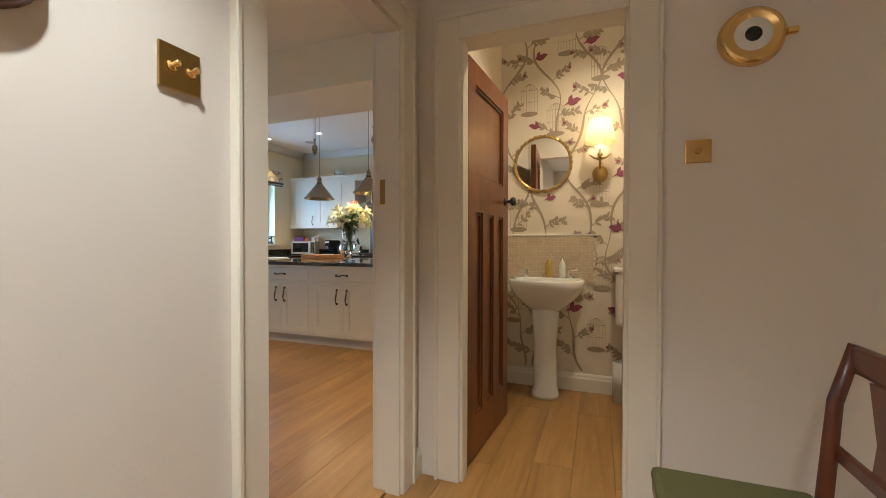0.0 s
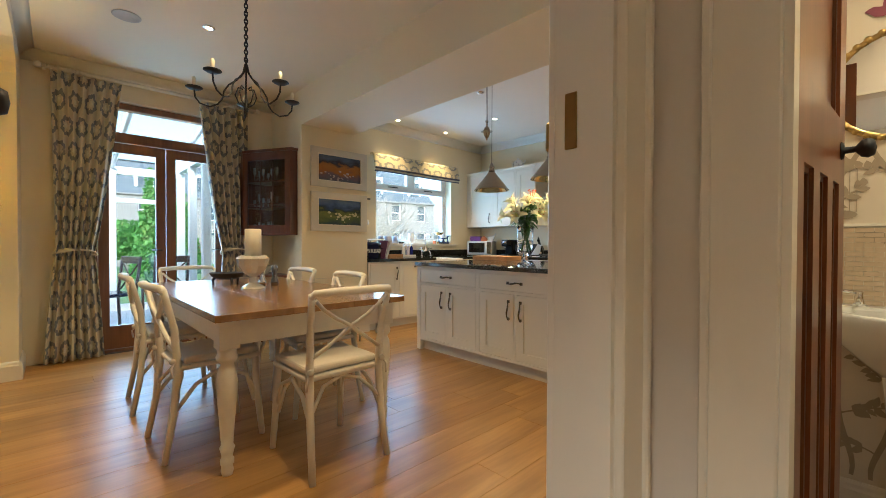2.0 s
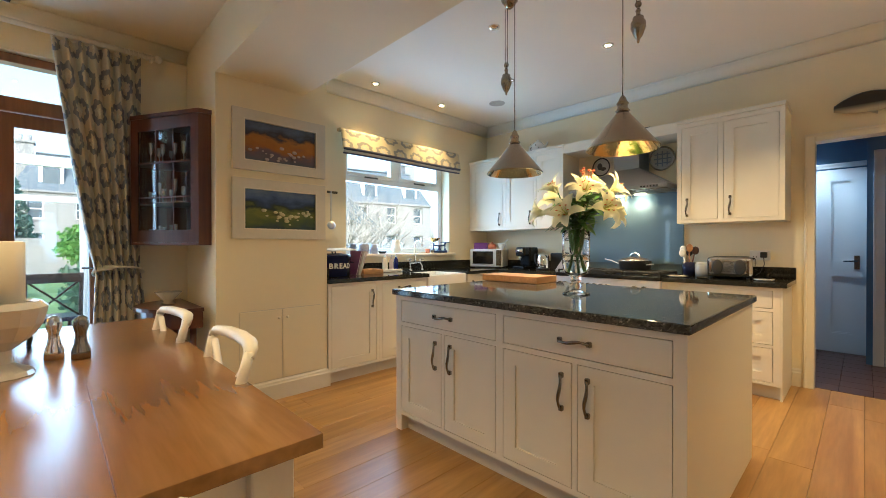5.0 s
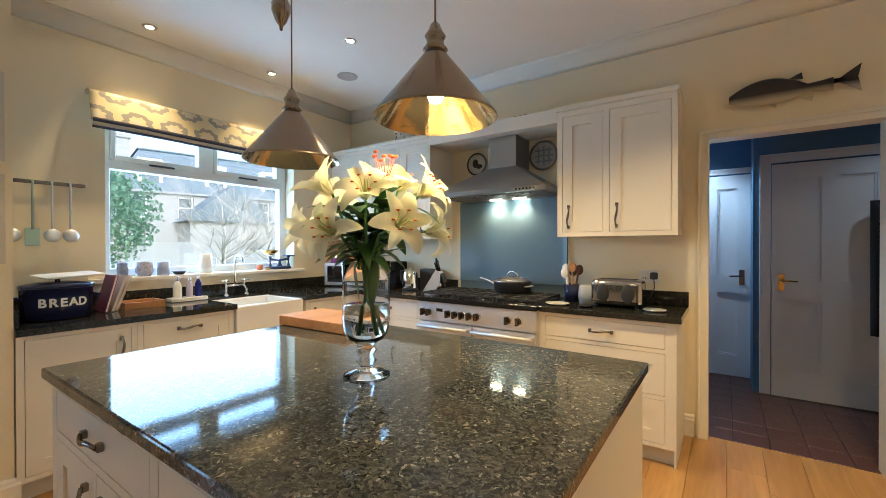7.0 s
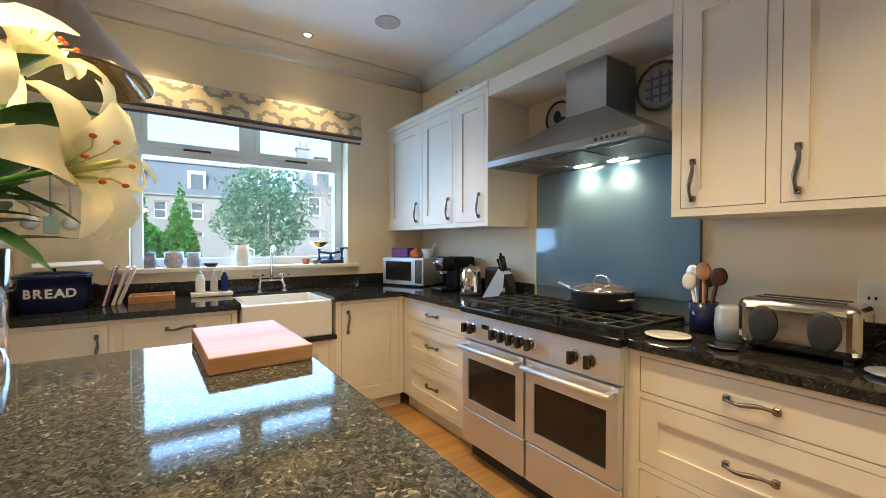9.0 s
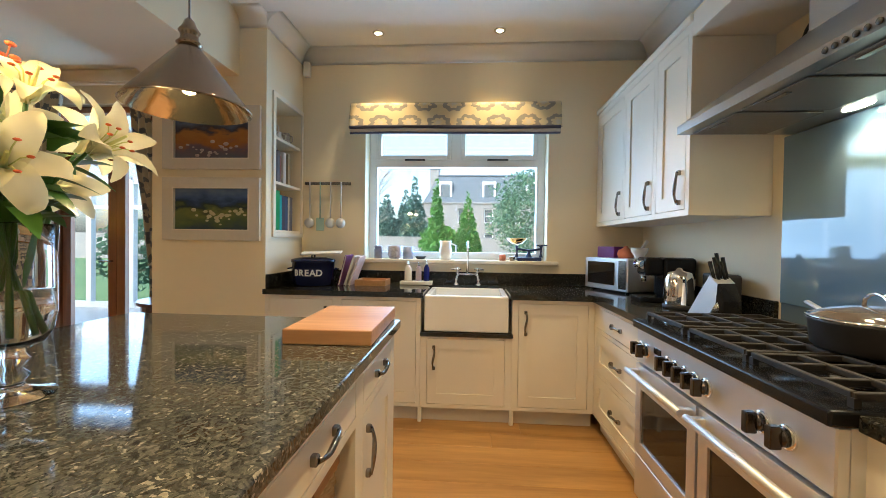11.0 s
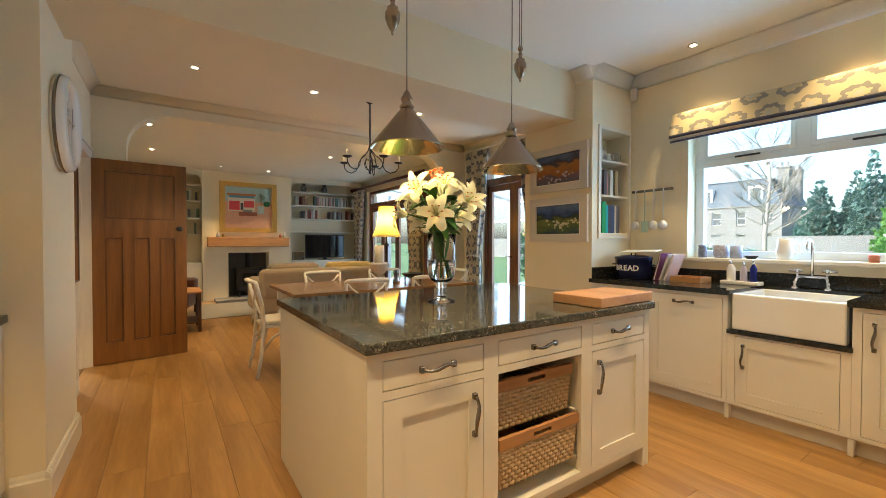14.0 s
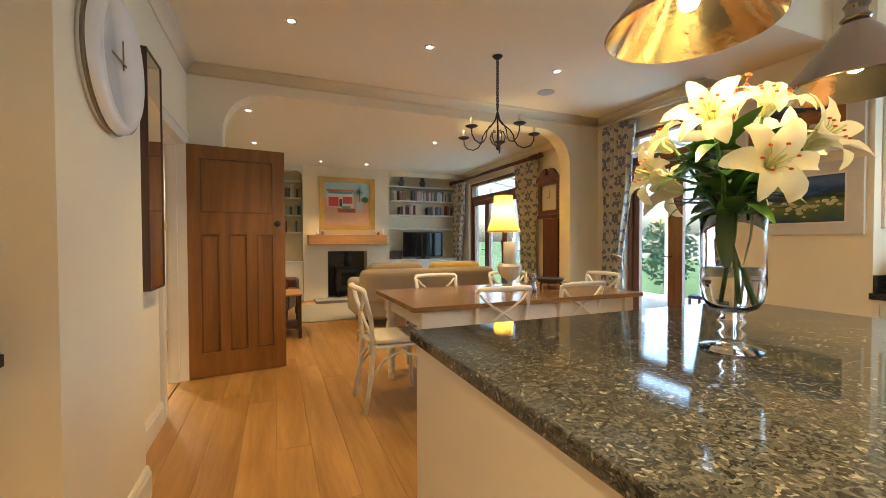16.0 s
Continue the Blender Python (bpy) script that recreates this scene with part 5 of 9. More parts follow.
tin("terracotta_pot", "terracotta lidded pot on the microwave", "pot", (-5.13, 6.31, 1.1465), [(0, 0), (0.05, 0), (0.062, 0.03), (0.05, 0.06), (0.02, 0.075), (0.012, 0.09), (0, 0.092)], TERRA)
mo = thing("mortar", "white mortar with its pestle", "mortar", (-5.01, 6.36, 1.1465))
Shape().lathe([(0, 0), (0.035, 0), (0.03, 0.01), (0.055, 0.05), (0.062, 0.08), (0.056, 0.08), (0.045, 0.04), (0, 0.02)], 20).ob("bowl", WHITE, mo)
Shape().tube([(0.0, 0, 0.05), (0.06, 0.01, 0.10), (0.09, 0.015, 0.125)], [0.014, 0.010, 0.012], 8).ob("pestle", WHITE, mo)
cm = thing("coffee_machine", "black capsule coffee machine", "coffee machine", (-4.61, 6.32, 0.901))
Shape().box(-0.075, 0.075, -0.14, 0.19, 0.0, 0.03, 0.006, 2).box(-0.075, 0.075, 0.0, 0.19, 0.03, 0.27, 0.02, 3).box(-0.07, 0.07, -0.11, 0.0, 0.16, 0.27, 0.02, 3).ob("body", BLACK, cm)
Shape().tube([(0, -0.09, 0.155), (0, -0.09, 0.12)], 0.014, 10).tube([(-0.05, -0.112, 0.225), (0.05, -0.112, 0.225)], 0.026, 14).ob("spout", CHROME, cm)
kt = thing("kettle", "polished steel kettle with black base", "kettle", (-4.34, 6.31, 0.901))
Shape().lathe([(0, 0), (0.08, 0), (0.08, 0.02), (0, 0.022)], 22).ob("base", BLACKM, kt)
Shape().lathe([(0.078, 0.022), (0.08, 0.05), (0.072, 0.16), (0.06, 0.195), (0.02, 0.205), (0.012, 0.22), (0, 0.222)], 24).ob("body", CHROME, kt)
Shape().tube([(-0.065, 0, 0.18), (-0.11, 0, 0.18), (-0.115, 0, 0.10), (-0.078, 0, 0.05)], 0.011, 8).ob("handle", BLACKM, kt)
ca = thing("storage_canister", "black canister at the back of the worktop", "canister", (-4.215, 6.46, 0.901))
Shape().box(-0.09, 0.09, -0.05, 0.05, 0, 0.20, 0.012, 2).ob("body", BLACKM, ca)
kb = thing("knife_block", "slanted steel and black block full of knives", "knife block", (-4.075, 6.33, 0.901), 15)
Shape().prism([(-0.09, 0.0), (0.075, 0.0), (0.085, 0.17), (0.04, 0.205)], -0.05, 0.05, pose(0, 0, 0, 90, 0, 0)).ob("block", STEEL, kb)
Shape().prism([(0.07, 0.0), (0.12, 0.0), (0.12, 0.09), (0.087, 0.17)], -0.05, 0.05, pose(0, 0, 0, 90, 0, 0)).ob("back", BLACK, kb)
for i in range(5):
    yy = -0.036 + i * 0.018
    Shape().tube([(0.055 + 0.006 * (i % 2), yy, 0.185), (0.025 + 0.006 * (i % 2), yy, 0.27 + 0.02 * (i % 3))], [0.009, 0.011], 6, 0.7).ob("knife", BLACK, kb)
tm = thing("kitchen_timer", "round steel dial clock leaning at the back", "timer", (-4.02, 6.33, 0.901))
Shape().lathe([(0, 0), (0.05, 0), (0.055, 0.01), (0.05, 0.03), (0, 0.032)], 22, m=pose(0, 0, 0.056, 80, 0, 0)).ob("dial", CHROME, tm)
up = thing("utensil_pot", "navy pot full of cooking utensils", "utensil pot", (-2.79, 6.36, 0.901))
Shape().lathe([(0, 0), (0.052, 0), (0.056, 0.13), (0.05, 0.13), (0.047, 0.01), (0, 0.008)], 20).ob("pot", NAVY, up)
for i, (a, l, mt) in enumerate(((30, 0.30, BLACKM), (100, 0.28, BLACKM), (160, 0.31, STEEL), (220, 0.27, PAPER), (290, 0.33, BASKETW), (350, 0.30, LEATHER))):
    dx, dy = 0.03 * math.cos(radians(a)), 0.03 * math.sin(radians(a))
    s = Shape().tube([(dx * 0.5, dy * 0.5, 0.02), (dx * 1.6, dy * 1.6, l * 0.72)], 0.006, 6)
    s.ball((dx * 1.9, dy * 1.9, l * 0.8), 0.03, 1, 0.35, 1.3, 10, 7)
    s.ob("utensil", mt, up)
tin("steel_timer", "round grey radio clock on the worktop", "clock", (-2.66, 6.30, 0.901), [(0, 0), (0.055, 0), (0.062, 0.05), (0.058, 0.12), (0.045, 0.135), (0, 0.137)], mat("grey_plastic", (0.33, 0.34, 0.36), 0.3))
ts = thing("toaster", "chrome four-slice toaster with black ends", "toaster", (-2.44, 6.27, 0.901))
Shape().box(-0.165, 0.165, -0.10, 0.10, 0.012, 0.19, 0.035, 4).ob("body", mat("smoked_chrome", (0.40, 0.40, 0.41), 0.10, 1.0, 0.05, 6, 0.0), ts)
Shape().box(-0.12, 0.12, -0.05, -0.03, 0.186, 0.192).box(-0.12, 0.12, 0.03, 0.05, 0.186, 0.192).ob("slots", BLACKM, ts)
for sx in (-0.08, 0.08):
    Shape().lathe([(0, 0), (0.05, 0), (0.05, 0.012), (0.04, 0.016), (0, 0.016)], 20, m=pose(sx, -0.099, 0.10, 90, 0, 0) @ Matrix.Diagonal((0.8, 1.3, 1, 1))).ob("end_cap", BLACKM, ts)
for sx in (-0.13, 0.13):
    for sy in (-0.07, 0.07):
        Shape().lathe([(0, 0), (0.012, 0), (0.012, 0.013), (0, 0.013)], 8, (sx, sy, 0)).ob("foot", BLACKM, ts)
tin("spoon_rest", "white saucer on the worktop", "saucer", (-2.82, 6.12, 0.901), [(0, 0), (0.05, 0), (0.085, 0.012), (0.083, 0.015), (0.03, 0.008), (0, 0.008)], WHITE)
tin("soap_dish", "steel dish with a sponge", "dish", (-2.20, 6.17, 0.901), [(0, 0), (0.05, 0), (0.07, 0.010), (0.068, 0.013), (0, 0.006)], STEEL)
tin("glass_dish", "small pewter dish on the worktop", "dish", (-2.62, 6.12, 0.901), [(0, 0), (0.04, 0), (0.055, 0.010), (0.053, 0.013), (0, 0.006)], PEWTER)

# plates over the hood, teapot, fish
for x, r, mm, lb in ((-3.72, 0.105, mat("puffin_plate", (0.55, 0.53, 0.48), 0.25, var=0.1), "decorated plate with a dark rim on the wall"), (-3.08, 0.125, mat("tartan_plate", (0.40, 0.41, 0.42), 0.25, var=0.3, scale=25), "blue-grey checked plate on the wall")):
    root = thing("wall_plate", lb, "plate", (x, YN - 0.003, 2.08), 0, "wall plates")
    Shape().lathe([(0, 0.0), (r * 0.6, 0.0), (r * 0.95, 0.018), (r, 0.02), (r * 0.97, 0.024), (r * 0.6, 0.008), (0, 0.008)], 28, m=pose(0, 0, 0, 90, 0, 0)).ob("plate", mm, root)
    Shape().lathe([(r * 0.86, 0.0205), (r * 0.99, 0.0245), (r * 0.98, 0.0265), (r * 0.86, 0.0225)], 28, m=pose(0, 0, 0, 90, 0, 0)).ob("rim", BLACKM if x < -3.4 else PEWTER, root)
    s = Shape()
    if x < -3.4:
        s.ball((-0.02, -0.012, 0.01), 0.03, 1, 0.15, 1.3).ball((0.02, -0.012, -0.02), 0.028, 1.2, 0.15, 0.8)
    else:
        for k in (-0.045, 0.0, 0.045):
            s.box(k - 0.006, k + 0.006, -0.0105, -0.0085, -0.08, 0.08).box(-0.08, 0.08, -0.0125, -0.0107, k - 0.006, k + 0.006)
    s.ob("picture", BLACKM if x < -3.4 else mat("plate_blue", (0.12, 0.16, 0.24), 0.3), root)
tpot = thing("teapot", "white spotted teapot on top of the wall units", "teapot", (-4.45, 6.36, 2.331))
Shape().lathe([(0, 0), (0.05, 0), (0.085, 0.05), (0.085, 0.09), (0.05, 0.13), (0.03, 0.14), (0.012, 0.15), (0.016, 0.165), (0, 0.172)], 20).ob("body", WHITE, tpot)
Shape().tube([(0.08, 0, 0.05), (0.12, 0, 0.08), (0.14, 0, 0.12)], [0.018, 0.012, 0.010], 8).tube([(-0.078, 0, 0.10), (-0.125, 0, 0.10), (-0.125, 0, 0.05), (-0.08, 0, 0.045)], 0.008, 7).ob("spout", WHITE, tpot)
s = Shape()
rnd = random.Random(7)
for i in range(22):
    a, z = rnd.uniform(0, 6.28), rnd.uniform(0.03, 0.11)
    s.ball((0.085 * math.cos(a), 0.085 * math.sin(a), z), 0.008, u=6, v=4)
s.ob("spots", BLACKM, tpot)
tagged(Shape().box(-0.06, 0.06, -0.03, 0.03, 0, 0.015, 0.003).ob("small_box", BLACKM), "small dark case lying on the canopy shelf", "case").location = (-3.15, 6.24, 2.3305)

fs = thing("fish_trophy", "carved and painted salmon mounted over the doorway", "fish ornament", (-1.50, YN - 0.005, 2.27))
s = Shape()
n = 18
body = []
for i in range(n + 1):
    t = i / n
    hgt = 0.105 * (math.sin(math.pi * min(1, t * 1.15 + 0.05)) ** 0.75 if t < 0.82 else 0.30 + 0.15 * (t - 0.82) / 0.18) + 0.004
    body.append((-0.31 + 0.50 * t, 0.012 * math.sin(t * 5) + 0.015 * t, max(0.010, hgt)))
rings = []
for x, zc, hgt in body:
    rings.append([s.bm.verts.new((x, -0.03 + 0.5 * min(hgt, 0.045) * math.cos(2 * math.pi * k / 12), zc + hgt * math.sin(2 * math.pi * k / 12) * 0.75)) for k in range(12)])
for a, b in zip(rings, rings[1:]):
    for k in range(12):
        s.bm.faces.new((a[k], a[(k + 1) % 12], b[(k + 1) % 12], b[k])).smooth = True
s.bm.faces.new(rings[0])
s.bm.faces.new(rings[-1])
s.prism([(0.18, 0.0), (0.31, 0.095), (0.295, 0.02), (0.31, -0.06), (0.18, 0.03)], 0.022, 0.034, pose(0, 0, 0, 90, 0, 0))
for fx, fz, w in ((-0.02, 0.07, 0.07), (-0.12, -0.06, 0.05), (0.05, -0.055, 0.05)):
    s.prism([(fx, fz), (fx + w, fz * 1.45), (fx + w * 1.1, fz * 0.9)], 0.024, 0.032, pose(0, 0, 0, 90, 0, 0))
FISH = bpy.data.materials.new("painted_fish")
FISH.use_nodes = True
ft = FISH.node_tree
fb = ft.nodes["Principled BSDF"]
ftc, fsp, fr = ft.nodes.new("ShaderNodeTexCoord"), ft.nodes.new("ShaderNodeSeparateXYZ"), ft.nodes.new("ShaderNodeValToRGB")
fm = ft.nodes.new("ShaderNodeMapRange")
fm.inputs[1].default_value, fm.inputs[2].default_value = -0.07, 0.09
ft.links.new(ftc.outputs["Object"], fsp.inputs[0])
ft.links.new(fsp.outputs[2], fm.inputs[0])
ft.links.new(fm.outputs[0], fr.inputs[0])
fr.color_ramp.elements[0].color, fr.color_ramp.elements[1].color = (0.50, 0.46, 0.36, 1), (0.022, 0.02, 0.02, 1)
fr.color_ramp.elements[0].position, fr.color_ramp.elements[1].position = 0.20, 0.46
ft.links.new(fr.outputs[0], fb.inputs["Base Color"])
fb.inputs["Roughness"].default_value = 0.3
s.ob("body", FISH, fs)


# chopping board, vase of lilies
cb = thing("chopping_board", "thick wooden chopping board on the island", "chopping board", (-3.54, 4.685, 0.906), 2)
Shape().box(-0.25, 0.25, -0.147, 0.147, 0.0, 0.05, 0.004, 2).ob("board", BEECH, cb)
va = thing("flower_vase", "tall footed clear glass vase of white lilies", "vase of flowers", (-2.79, 4.19, 0.906))
Shape().lathe([(0, 0.0), (0.075, 0.0), (0.076, 0.006), (0.03, 0.018), (0.022, 0.03), (0.034, 0.045), (0.02, 0.06), (0.034, 0.078), (0.024, 0.095), (0.040, 0.107), (0, 0.1075)], 32).ob("foot", GLASS, va, "solid knopped glass foot")
Shape().lathe([(0, 0.108), (0.040, 0.108), (0.057, 0.116), (0.071, 0.14), (0.077, 0.18), (0.076, 0.30), (0.079, 0.366), (0.0775, 0.3675), (0.0755, 0.366), (0.0725, 0.30), (0.0735, 0.18), (0.0675, 0.142), (0.053, 0.1195), (0, 0.114)], 48).ob("bowl", GLASS, va, "clear glass bowl")
Shape().lathe([(0, 0.1145), (0.0525, 0.1203), (0.0668, 0.1425), (0.0728, 0.18), (0.0726, 0.227), (0, 0.227)], 32).ob("water", WATER, va)


def petal(s, length, width, curl, m):
    """One lily petal: rises along the axis, then bends outwards and back at the tip."""
    n, k = 9, 4
    rows = []
    x = z = 0.0
    for i in range(n + 1):
        t = i / n
        ang = 0.38 + curl * t ** 1.7
        if i:
            x += length / n * math.sin(ang)
            z += length / n * math.cos(ang)
        w = width * (math.sin(math.pi * min(1.0, 0.08 + 0.92 * t)) ** 0.75 if t < 0.999 else 0.02) + 0.0015
        row = []
        for j in range(k + 1):
            v = -1 + 2 * j / k
            lift = 0.28 * w * v * v + 0.10 * w * math.sin(t * 17 + v * 2.5) * abs(v)
            row.append(s.bm.verts.new(m @ Vector((x - lift * math.cos(ang), v * w, z + lift * math.sin(ang)))))
        rows.append(row)
    for a, b in zip(rows, rows[1:]):
        for j in range(k):
            s.bm.faces.new((a[j], a[j + 1], b[j + 1], b[j])).smooth = True


def lily(at, direction, size, parent, seed, opened=1.0):
    rn = random.Random(seed)
    q = Vector(direction).normalized().to_track_quat("Z", "Y").to_matrix().to_4x4()
    base = Matrix.Translation(at) @ q
    s = Shape()
    for i in range(6):
        mm = base @ pose(0, 0, 0, 0, 0, i * 60 + rn.uniform(-8, 8))
        petal(s, size * rn.uniform(0.92, 1.08), size * (0.205 if i % 2 else 0.155), opened * rn.uniform(0.9, 2.3), mm)
    fl = s.ob("lily", LILY, parent, "open white lily flower", fix=False)
    c = Shape()
    c.tube([base @ Vector((0, 0, 0)), base @ Vector((0.004, 0, size * 0.62))], [0.006, 0.003], 5)
    for i in range(6):
        a = i * 1.047
        c.tube([base @ Vector((0.003 * math.cos(a), 0.003 * math.sin(a), 0)), base @ Vector((0.02 * math.cos(a), 0.02 * math.sin(a), size * 0.45)), base @ Vector((0.03 * math.cos(a), 0.03 * math.sin(a), size * 0.52))], 0.0014, 4)
    c.ob("stamen_stalk", LILYC, fl)
    d = Shape()
    for i in range(6):
        a = i * 1.047
        d.ball(base @ Vector((0.032 * math.cos(a), 0.032 * math.sin(a), size * 0.53)), 0.0042, 1.6, 1, 0.7, 6, 5)
    tagged(d.ob("anther", ORANGE, fl), kind="stuff")


def leaf(s, at, direction, length, width, droop=0.4):
    d = Vector(direction).normalized()
    side = d.cross(Vector((0, 0, 1)))
    side = side.normalized() if side.length > 0.1 else Vector((1, 0, 0))
    rows = []
    for i in range(7):
        t = i / 6
        p = Vector(at) + d * length * t + Vector((0, 0, -droop * length * t * t))
        w = width * math.sin(math.pi * (0.06 + 0.93 * t)) ** 0.8
        up = side.cross(d)
        rows.append([s.bm.verts.new(p + side * w * v + up * 0.25 * w * abs(v)) for v in (-1, 0, 1)])
    for a, b in zip(rows, rows[1:]):
        for j in range(2):
            s.bm.faces.new((a[j], a[j + 1], b[j + 1], b[j])).smooth = True


rnd = random.Random(11)
FLOWERS = [(0.03, 0.02, 0.60, 0.25, -0.25, 0.85, 0.165), (-0.13, 0.02, 0.565, -0.75, 0.1, 0.6, 0.165), (0.17, 0.06, 0.60, 0.75, 0.3, 0.6, 0.155), (0.02, -0.13, 0.475, 0.1, -0.95, 0.3, 0.165),
           (-0.16, -0.07, 0.50, -0.85, -0.45, 0.15, 0.15), (0.18, -0.06, 0.50, 0.85, -0.45, 0.25, 0.15), (-0.04, 0.14, 0.55, -0.15, 0.85, 0.5, 0.155), (0.13, 0.15, 0.49, 0.6, 0.75, 0.2, 0.15), (-0.07, -0.08, 0.61, -0.5, -0.5, 0.75, 0.15), (0.10, -0.10, 0.585, 0.5, -0.6, 0.6, 0.14), (0.05, 0.10, 0.63, 0.2, 0.5, 0.85, 0.14)]
stems = Shape()
lv = Shape()
for i, (fx, fy, fz, dx, dy, dz, sz) in enumerate(FLOWERS):
    fz -= 0.03
    lily((fx, fy, fz), (dx, dy, dz), sz * 0.9, va, 100 + i, 0.85 + 0.13 * (i % 4))
    bx_, by_ = 0.042 * math.cos(i * 2.4), 0.042 * math.sin(i * 2.4)
    low = (bx_, by_, 0.135 + 0.01 * (i % 3)) if i % 3 == 0 else (bx_ * 0.9, by_ * 0.9, 0.33)
    stems.tube([low, (-bx_ * 0.4, -by_ * 0.4, 0.345) if i % 3 == 0 else (bx_ * 0.6, by_ * 0.6, 0.36), (fx * 0.5, fy * 0.5, 0.45), (fx, fy, fz + 0.005)], [0.0055, 0.0055, 0.005, 0.004], 6)
    for k in range(8):
        a = rnd.uniform(0, 6.28)
        z = rnd.uniform(0.36, 0.54)
        leaf(lv, (fx * (z - 0.36) * 4 * 0.8, fy * (z - 0.36) * 4 * 0.8, z), (math.cos(a), math.sin(a), rnd.uniform(0.1, 0.9)), rnd.uniform(0.10, 0.19), rnd.uniform(0.018, 0.032), rnd.uniform(0.1, 0.7))
for k in range(4):
    a = k * 2.1
    leaf(lv, (0.025 * math.cos(a), 0.025 * math.sin(a), 0.22 + 0.012 * k), (0.22 * math.cos(a), 0.22 * math.sin(a), 1), 0.16, 0.022, 0.05)
stems.ob("stems", LEAF, va)
lv.ob("foliage", LEAF, va, "dark green lily leaves", fix=False)
s = Shape()
for k in range(7):
    a = k * 0.9
    p, q = (0.055, 0.03, 0.60), (0.055 + 0.035 * math.cos(a), 0.03 + 0.035 * math.sin(a), 0.70 + 0.008 * (k % 3))
    s.tube([p, q], 0.0016, 4)
    s.ball(q, 0.0065, 1.7, 1, 0.8, 7, 5)
tagged(s.ob("pollen_cluster", ORANGE, va, "orange-red lily stamens"), kind="stuff")



# pendant lamps with rise-and-fall weights
def pendant(x, y, dz, side):
    """Shade, gallery, bulb and counterweight; side: where the weight hangs from the cord."""
    root = thing("pendant_lamp", "aged nickel rise-and-fall pendant lamp with brass inside", "pendant lamp", (x, y, dz), 0, "pendant lamps over the island")
    zc = ZK - dz
    Shape().lathe([(0.030, 1.895), (0.036, 1.885), (0.180, 1.705), (0.186, 1.695), (0.184, 1.694)], 40).ob("shade", NICKEL, root, "conical aged nickel shade")
    Shape().lathe([(0.0, 1.882), (0.030, 1.882), (0.178, 1.702), (0.1835, 1.6935)], 40).ob("shade_lining", SHADEIN, root, "hammered brass shade lining")
    Shape().lathe([(0.030, 1.894), (0.038, 1.90), (0.026, 1.915), (0.026, 1.93), (0.032, 1.94), (0.022, 1.955), (0.014, 1.975), (0.005, 1.985), (0, 1.985)], 20).ob("gallery", NICKEL, root)
    Shape().lathe([(0, 1.815), (0.013, 1.81), (0.023, 1.778), (0.024, 1.762), (0.018, 1.746), (0, 1.738)], 18).ob("bulb", BULB, root, "lit round bulb")
    Shape().lathe([(0, 1.881), (0.018, 1.881), (0.018, 1.815), (0, 1.815)], 16).ob("lamp_holder", OLDBRASS, root)
    c = Shape()
    c.tube([(0, 0, 1.98), (0, 0, zc - 0.06)], 0.0030, 6)
    for k in (side - 0.009, side + 0.009):
        c.tube([(k, 0, 2.445), (k, 0, zc - 0.06)], 0.0024, 6)
    c.ob("cord", PEWTER, root)
    Shape().lathe([(0, 2.235), (0.006, 2.24), (0.008, 2.255), (0.022, 2.275), (0.037, 2.315), (0.037, 2.345), (0.027, 2.36), (0.027, 2.372), (0.012, 2.38), (0.010, 2.40), (0.014, 2.405), (0.010, 2.415), (0, 2.415)], 20, (side, 0, 0)).ob("weight", NICKEL, root, "acorn-shaped counterweight")
    pu = Shape().lathe([(0.0, -0.006), (0.016, -0.006), (0.013, 0), (0.016, 0.006), (0, 0.006)], 16, m=pose(side, 0, 2.44, 90, 0, 0))
    pu.box(side - 0.004, side + 0.004, -0.009, 0.009, 2.405, 2.45, 0.002)
    pu.ob("pulley", NICKEL, root)
    Shape().lathe([(0, zc - 0.07), (0.02, zc - 0.065), (0.055, zc - 0.02), (0.06, zc), (0, zc)], 22, (side * 0.6, 0, 0)).ob("ceiling_rose", NICKEL, root)
    lamp_point("pendant_bulb", (x, y, 1.69 + dz), 4.5, WARM, 0.025)


pendant(-3.26, 4.245, -0.03, -0.07)
pendant(-2.546, 4.238, 0.01, 0.08)


# hall and passage ones are added lamps, not seen fittings
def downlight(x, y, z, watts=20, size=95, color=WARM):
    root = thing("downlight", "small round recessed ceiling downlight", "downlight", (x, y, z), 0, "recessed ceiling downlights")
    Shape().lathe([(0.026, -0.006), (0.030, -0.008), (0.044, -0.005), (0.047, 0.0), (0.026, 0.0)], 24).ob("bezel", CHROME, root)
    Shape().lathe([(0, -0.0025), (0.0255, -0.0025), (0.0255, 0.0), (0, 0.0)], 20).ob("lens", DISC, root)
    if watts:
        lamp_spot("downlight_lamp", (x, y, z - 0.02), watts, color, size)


for x, y in ((-5.12, 4.42), (-5.12, 5.35)):
    downlight(x, y, ZK, 24, 80)
for x in (-4.12, -3.12, -2.13, -1.13):
    downlight(x, 5.35, ZK, 34 if x < -4 else 36 if x < -1.5 else 60)
for x in (-1.76, -2.82, -4.09):
    downlight(x, 1.77, ZD, 38)


def speaker(x, y, z, r=0.09):
    root = thing("ceiling_speaker", "round flush ceiling speaker grille", "speaker", (x, y, z))
    Shape().lathe([(0, -0.004), (r * 0.86, -0.004), (r * 0.9, -0.007), (r, -0.005), (r, 0.0), (0, 0)], 32).ob("grille", mat("speaker_grille", (0.50, 0.48, 0.43), 0.7, fine=300, bump=0.2), root)


speaker(-4.62, 5.77, ZK)
speaker(-4.33, 1.28, ZD)
